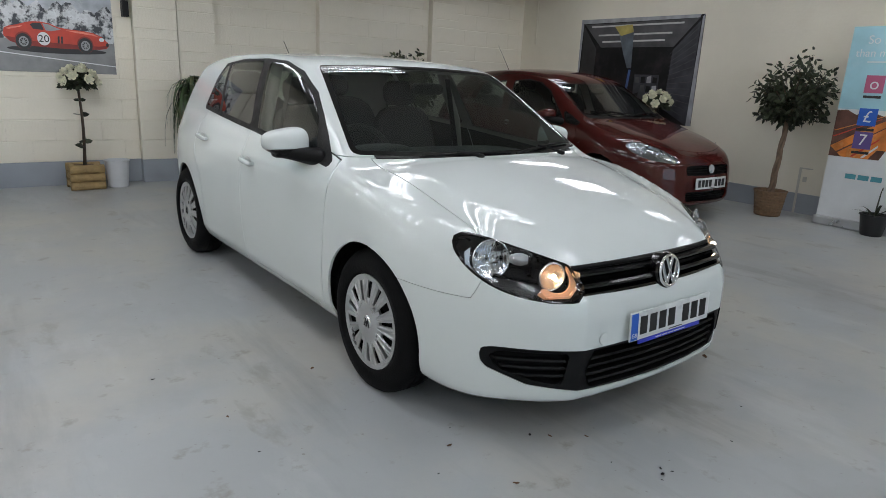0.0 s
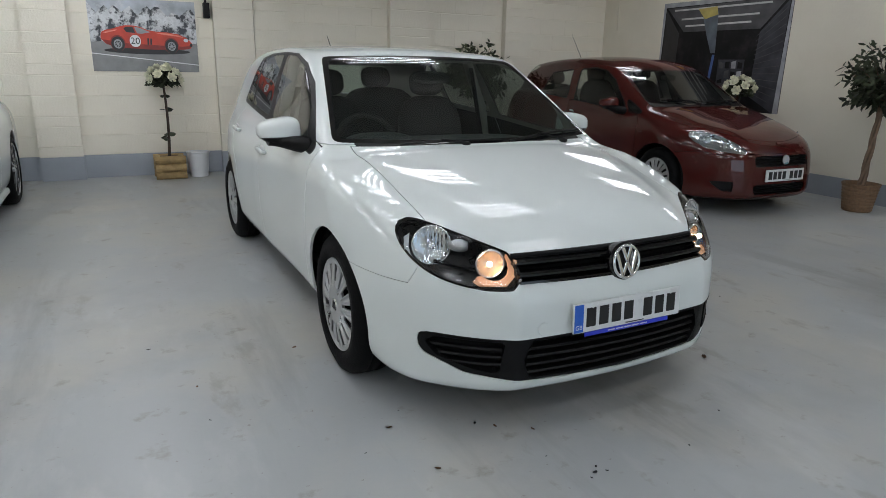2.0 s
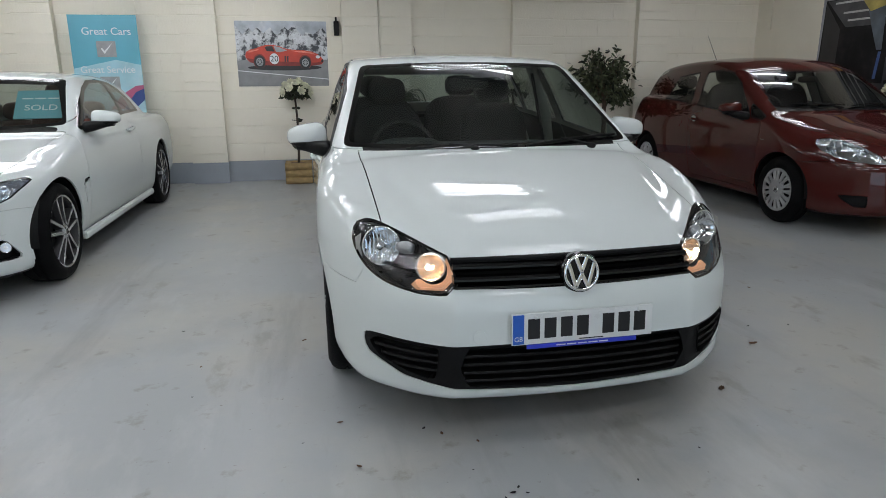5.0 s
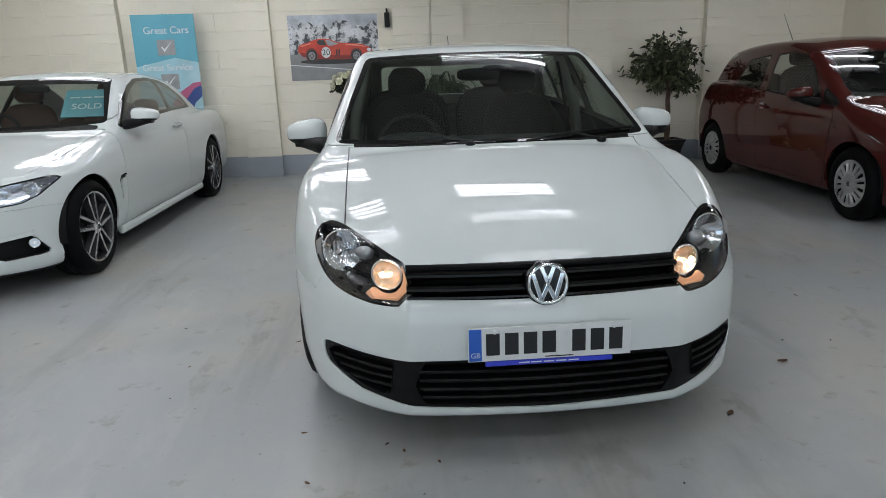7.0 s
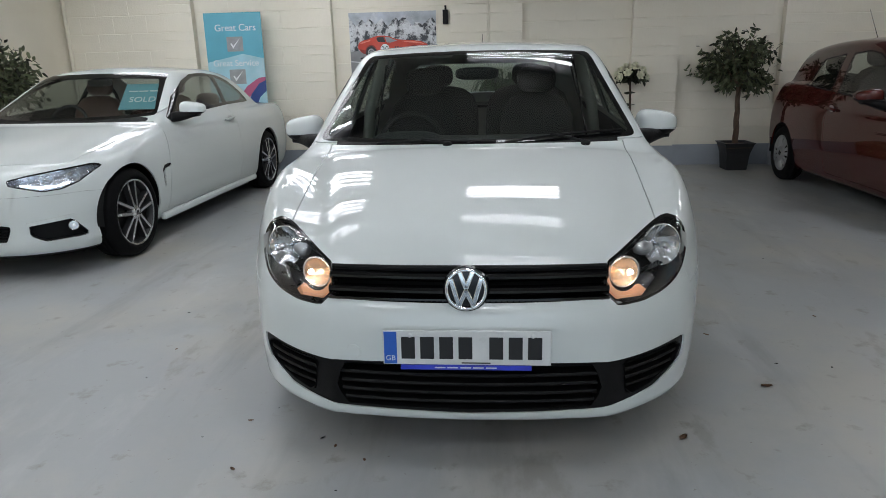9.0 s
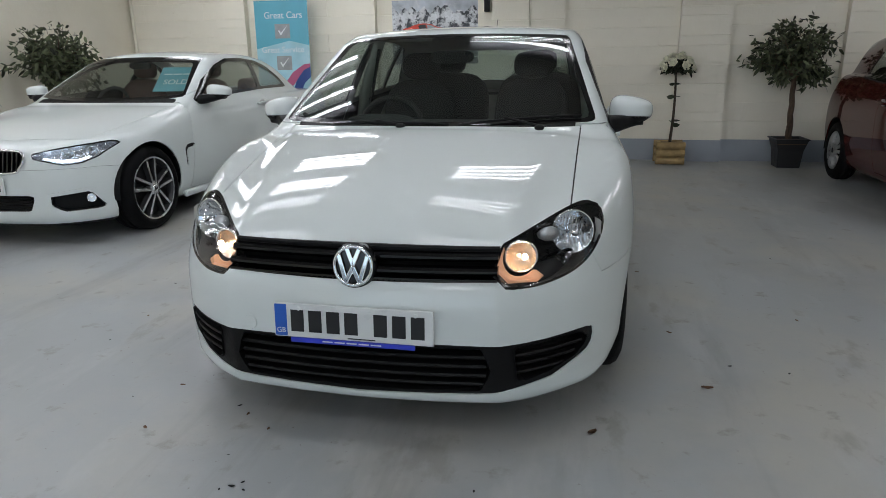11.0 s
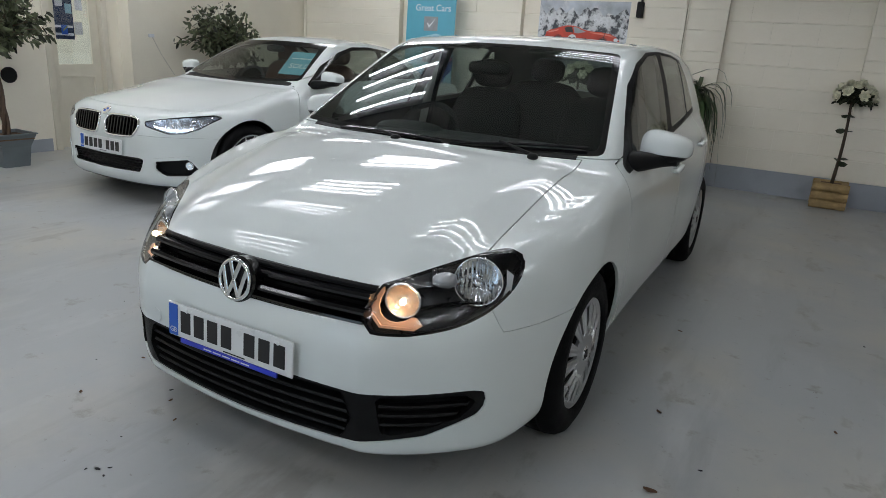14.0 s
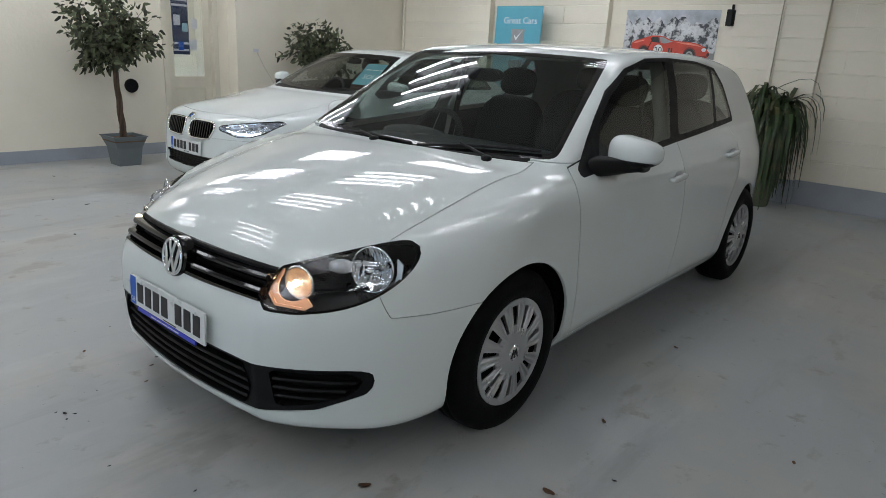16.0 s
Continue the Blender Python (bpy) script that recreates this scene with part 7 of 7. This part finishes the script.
# wall print of a dark workshop
M_HAZE = mat("print_haze", (0.085, 0.085, 0.088), 0.5, spec=0.15, vary=0.3, scale=5)
M_SHUTTER = mat("print_shutter", (0.055, 0.055, 0.064), 0.5, spec=0.15, vary=0.3, scale=6)
M_EDGE = mat("print_pale_edge", (0.33, 0.335, 0.36), 0.4, vary=0.25, scale=9)
M_STRIP = mat("print_strip_light", (0.50, 0.50, 0.49), 0.4, vary=0.2, scale=7)
M_CAVE = mat("print_dark_room", (0.014, 0.0135, 0.014), 0.5, spec=0.15, vary=0.4, scale=4, stain=(0.035, 0.03, 0.03), stain_scale=4, stain_amount=0.7)
wp = holder("wall_print", pose(EAST - 0.004, 3.62, 1.545, 0, 0, -90), "large wall print showing a dark workshop interior", "wall print")
part("print_sheet", box_bm(-1.0, -0.003, -0.69, 1.0, 0.004, 0.69), M_CAVE, wp)
flat("edge_print", [(-1.0, -0.69), (-0.985, -0.69), (-0.955, 0.63), (0.93, 0.65), (0.95, 0.69), (-1.0, 0.69)], 0.0035, M_EDGE, wp)
flat("edge_print", [(0.93, -0.69), (1.0, -0.69), (1.0, 0.69), (0.97, 0.66)], 0.0045, M_EDGE, wp)
flat("ceiling_print", [(-0.93, 0.62), (0.93, 0.645), (0.60, 0.30), (-0.60, 0.30)], 0.0035, M_HAZE, wp)
flat("shutter_side", [(0.56, -0.50), (0.93, -0.69), (0.955, 0.62), (0.60, 0.26)], 0.0045, M_SHUTTER, wp)
for k in range(13):
    t = (k + 0.5) / 13
    flat("shutter_line", [(0.57, -0.48 + 0.72 * t), (0.935, -0.65 + 1.22 * t), (0.935, -0.643 + 1.22 * t), (0.57, -0.475 + 0.72 * t)], 0.0055, M_HAZE, wp)
flat("shutter_side", [(-0.70, -0.52), (-0.955, -0.69), (-0.945, 0.60), (-0.68, 0.28)], 0.0045, mat("print_shutter_dark", (0.022, 0.021, 0.023), 0.4, vary=0.3, scale=8), wp)
for zz, xa, xb in ((0.575, -0.80, 0.72), (0.455, -0.66, 0.56), (0.365, -0.58, 0.46)):
    flat("light_strip", [(xa, zz), (xb, zz + 0.012), (xb, zz + 0.034), (xa, zz + 0.022)], 0.0045, M_STRIP, wp)
flat("flag_cloth", [(-0.30, 0.50), (-0.05, 0.54), (-0.03, 0.02), (-0.10, 0.02), (-0.2, 0.24)], 0.0055, mat("print_flag", (0.10, 0.12, 0.145), 0.4, vary=0.4, scale=6), wp)
flat("flag_top", [(-0.38, 0.58), (-0.08, 0.60), (-0.05, 0.50), (-0.26, 0.45)], 0.0065, mat("print_yellow", (0.42, 0.34, 0.10), 0.4, vary=0.25, scale=8), wp)
flat("flag_pole", [(-0.10, -0.30), (-0.06, -0.30), (-0.03, 0.0), (-0.07, 0.0)], 0.0065, mat("print_pole", (0.05, 0.10, 0.26), 0.4, vary=0.3, scale=9), wp)
flat("shelf_frame", [(0.04, -0.42), (0.44, -0.42), (0.44, -0.06), (0.04, -0.06)], 0.0035, M_SHUTTER, wp)
for k in range(12):
    bx, bz = 0.06 + 0.095 * (k % 4), -0.17 - 0.115 * (k // 4)
    flat("shelf_box", [(bx, bz), (bx + 0.07, bz), (bx + 0.07, bz + 0.07 + 0.015 * (k % 3)), (bx, bz + 0.08)], 0.0045, (M_HAZE, M_CAVE, M_EDGE, M_CAVE, M_SHUTTER)[k % 5], wp)
flat("bench_print", [(-0.45, -0.69), (0.50, -0.69), (0.40, -0.36), (-0.40, -0.34)], 0.0055, mat("print_bench", (0.03, 0.03, 0.033), 0.4, vary=0.5, scale=9), wp)

# ---- door in the west wall ----
door = tagged(holder("door_1", pose(WEST, (DOOR_Y0 + DOOR_Y1) / 2, 0)), "cream panelled door with glazed top", "door", kind="structure")
DW = (DOOR_Y1 - DOOR_Y0) / 2
for s in (-1, 1):
    part("door_frame", box_bm(-0.12, s * DW - 0.035, 0, 0.02, s * DW + 0.035, DOOR_Z + 0.04, 0.006), M_DOOR, door)
    part("stile", box_bm(-0.10, s * (DW - 0.085) - 0.048, 0.01, -0.06, s * (DW - 0.085) + 0.048, DOOR_Z - 0.01, 0.004), M_DOOR, door)
part("door_head", box_bm(-0.12, -DW, DOOR_Z - 0.02, 0.02, DW, DOOR_Z + 0.04, 0.006), M_DOOR, door)
part("mid_rail", box_bm(-0.10, -DW + 0.13, 0.78, -0.06, DW - 0.13, 0.92, 0.004), M_DOOR, door)
part("bottom_rail", box_bm(-0.10, -DW + 0.13, 0.01, -0.06, DW - 0.13, 0.2, 0.004), M_DOOR, door)
part("top_rail", box_bm(-0.10, -DW + 0.13, 1.9, -0.06, DW - 0.13, DOOR_Z - 0.02, 0.004), M_DOOR, door)
part("lower_panel", box_bm(-0.09, -DW + 0.12, 0.19, -0.075, DW - 0.12, 0.79), M_DOOR, door)
part("pane", box_bm(-0.082, -DW + 0.125, 0.91, -0.078, DW - 0.125, 1.91), M_LENS, door)
for k, (py, pz, w, hh) in enumerate(((-0.12, 1.58, 0.08, 0.12), (-0.02, 1.50, 0.07, 0.10), (0.10, 1.55, 0.08, 0.12), (0.08, 1.30, 0.09, 0.13), (-0.08, 1.28, 0.07, 0.1))):
    part("notice", box_bm(-0.088, py - w / 2, pz - hh / 2, -0.084, py + w / 2, pz + hh / 2), (M_PAPER, M_BANPALE, M_PAPER, M_PAPER, M_BLUE)[k], door)
sheet = part("notice_board", box_bm(-0.098, -DW + 0.14, 1.18, -0.090, 0.03, 1.86, 0.002), tint("navy_board", (0.03, 0.05, 0.11), 0.3), door, "dark blue sheet behind the glass")
for zz in (1.22, 1.30, 1.74, 1.80):
    part("pale_stripe", box_bm(-0.0895, -DW + 0.15, zz, -0.087, 0.02, zz + 0.025), M_PAPER, sheet)

# ---- small fittings ----
fit = holder("wall_speaker", pose(-0.505, NORTH - 0.05, 1.90), "small black box fixed to the wall", "speaker")
part("case", box_bm(-0.032, -0.05, -0.085, 0.032, 0.05, 0.085, 0.006), M_BLACK, fit)
part("bracket", box_bm(-0.012, 0.03, 0.085, 0.012, 0.05, 0.14), M_BLACK, fit)
dsk = holder("wall_disc", pose(WEST + 0.002, 1.62, 0.81), "round matt black disc on the wall", "wall disc")
part("disc", lathe([(0.078, 0.0), (0.08, 0.012), (0.072, 0.02), (0.001, 0.022)], 40, "X"), M_BLACK, dsk)
sw = holder("wall_switch", pose(JOG_X, 3.17, 1.27), "small white switch with thin cable", "switch")
part("plate", box_bm(0.0, -0.035, -0.02, 0.022, 0.035, 0.02, 0.004), M_BUCKET, sw)
part("cable", tube_bm([(0.006, 0.02, -0.02), (0.006, 0.12, -0.2), (0.006, 0.3, -0.45)], 0.003, 6), M_CABLE, sw)
so = holder("cable_trunking", pose(EAST, 1.08, 0.0), "grey cable trunking on the wall foot", "trunking")
part("riser", box_bm(-0.012, 0.06, 0.0, 0.0, 0.085, 0.52, 0.002), M_CABLE, so)
part("arm", box_bm(-0.012, -0.06, 0.505, 0.0, 0.085, 0.52, 0.002), M_CABLE, so)
part("socket", box_bm(-0.02, -0.01, 0.36, 0.0, 0.03, 0.42, 0.004), M_CABLE, so)
cd = holder("conduit", pose(0.035, NORTH - 0.09, 0.0), "thin painted conduit with a switch box", "conduit")
part("pipe", tube_bm([(0, 0, 0.9), (0, 0, HIGH - 0.01)], 0.009, 8), M_WALL, cd, smooth=True)
part("switch_box", box_bm(-0.035, -0.03, 0.86, 0.035, 0.005, 0.95, 0.006), M_BUCKET, cd)
pc = holder("conduit", pose(EAST - 0.02, 5.55, 0.0), "thin painted conduit in the corner", "conduit")
part("pipe", tube_bm([(0, 0, 1.9), (0, 0, HIGH - 0.01)], 0.009, 8), M_WALL, pc, smooth=True)
wc = holder("conduit", pose(JOG_X + 0.05, NORTH - 0.03, 0.0), "painted pipe in the room corner", "conduit")
part("pipe", tube_bm([(0, 0, 0.0), (0, 0, HIGH - 0.01)], 0.022, 10), M_WALL, wc, smooth=True)

# ---- dead leaves and dirt on the floor ----
M_DEAD = mat("dry_leaf", (0.16, 0.085, 0.045), 0.8, vary=0.3, scale=40)
M_GRIT = mat("dark_grit", (0.02, 0.02, 0.022), 0.9)


def litter(x, y, size, turn, material, label):
    """A curled scrap of dry leaf."""
    bm = bmesh.new()
    rows = []
    for i in range(6):
        t = i / 5
        w = size * 0.28 * math.sin(math.pi * (0.12 + 0.8 * t))
        z = 0.003 + size * 0.16 * abs(t - 0.45)
        rows.append([bm.verts.new((size * (t - 0.5), s * w, z + abs(s) * size * 0.10)) for s in (-1, 0, 1)])
    for a, b in zip(rows, rows[1:]):
        for k in range(2):
            bm.faces.new((a[k], a[k + 1], b[k + 1], b[k]))
    bmesh.ops.solidify(bm, geom=bm.faces[:], thickness=0.0012)
    return tagged(part("dry_leaf", bm, material, None, m=pose(x, y, 0, 0, 0, turn)), label, "leaf", "scraps on the floor")


for k, (lx, ly, sz, dark) in enumerate(((1.204, -0.233, 0.05, 0), (0.76, -0.63, 0.045, 0), (0.407, -1.019, 0.02, 1), (1.125, 0.297, 0.03, 0), (-0.325, -1.13, 0.035, 1), (-0.30, -1.105, 0.025, 1), (-0.355, -1.15, 0.02, 1), (-0.28, -1.14, 0.022, 1),
                                          (1.33, -0.02, 0.03, 1), (1.55, -0.05, 0.025, 1), (1.75, 0.55, 0.025, 0), (1.05, 1.2, 0.03, 0), (-0.42, -0.98, 0.015, 1), (0.1, -1.15, 0.02, 1), (1.9, 1.6, 0.03, 1), (-1.62, 0.55, 0.03, 1),
                                          (-4.88, 0.41, 0.06, 1), (-3.54, 0.2, 0.06, 1), (-3.86, 0.05, 0.04, 1), (-2.7, -0.21, 0.05, 1), (-0.99, 0.29, 0.03, 0), (-1.46, 0.07, 0.02, 0), (-1.45, -0.23, 0.02, 1), (-0.85, -0.57, 0.025, 0), (-0.54, -0.68, 0.03, 1), (-0.48, -0.73, 0.022, 0), (-0.8, -0.88, 0.025, 0), (-0.99, -0.69, 0.016, 1), (-0.77, -0.47, 0.014, 1), (-0.36, -0.81, 0.02, 0))):
    litter(lx, ly, sz * (0.6 if dark else 0.9), 47 * k, M_GRIT if dark else M_DEAD, "scrap of dark dirt on the floor" if dark else "curled brown dry leaf on the floor")

# ---- blocks of the north wall, laid last ----
M_BLOCKS = M_BLOCK


def block_mesh(w, h, d=0.018, edge=0.007):
    """One painted block: a front with softened edges; its back sits in the wall."""
    me = bpy.data.meshes.new("block")
    v = [(sx * w / 2, d, sz * h / 2) for sx, sz in ((-1, -1), (1, -1), (1, 1), (-1, 1))]
    v += [(sx * w / 2, 0.0042, sz * h / 2) for sx, sz in ((-1, -1), (1, -1), (1, 1), (-1, 1))]
    v += [(sx * (w / 2 - 0.0008), 0.0, sz * (h / 2 - edge)) for sx, sz in ((-1, -1), (1, -1), (1, 1), (-1, 1))]
    f = [(8, 9, 10, 11)] + [(a, b, b + 4, a + 4) for a, b in ((0, 1), (1, 2), (2, 3), (3, 0))] + [(a, b, b + 4, a + 4) for a, b in ((4, 5), (5, 6), (6, 7), (7, 4))]
    me.from_pydata(v, [], f)
    me.materials.append(M_BLOCKS)
    return me


COURSE = 0.222
kept = {}


def block(x0, x1, z0, z1, y, parent):
    key = (round(x1 - x0, 2), round(z1 - z0, 3))
    if key not in kept:
        kept[key] = block_mesh(x1 - x0, z1 - z0)
    ob = new("block", kept[key])
    ob.parent = parent
    ob.location = ((x0 + x1) / 2, y, (z0 + z1) / 2)
    ob.rotation_euler = (0.003 * random.uniform(-1, 1), 0, 0.002 * random.uniform(-1, 1))


def span(x0, x1, y, parent):
    z, row = BAND, 0
    while z < HIGH - 0.02:
        top = min(z + COURSE, HIGH)
        x = x0
        first = True
        while x < x1 - 0.01:
            n = min(x1, x + (0.225 if first and row % 2 else 0.45))
            if x1 - n < 0.06:
                n = x1
            block(x, n, z, top, y, parent)
            x, first = n, False
        z, row = top, row + 1


for x0, x1 in zip(edges[::2], edges[1::2]):
    if x1 - x0 > 0.05:
        span(x0, x1, NORTH, wall_north)
for k, (x0, x1, d) in enumerate(PILASTERS):
    pil = part("pilaster", box_bm(x0 + 0.002, NORTH - d + 0.012, 0, x1 - 0.002, NORTH + 0.012, HIGH), M_WALL)
    tagged(pil, "cream painted brick pilaster", "pilaster", "pilasters", "structure")
    z, row = BAND, 0
    while z < HIGH - 0.02:
        hh = COURSE / 2 if (row * 7 + k) % 5 in (0, 1) else COURSE
        top = min(z + hh, HIGH)
        block(x0, x1, z, top, NORTH - d, pil)
        z, row = top, row + 1
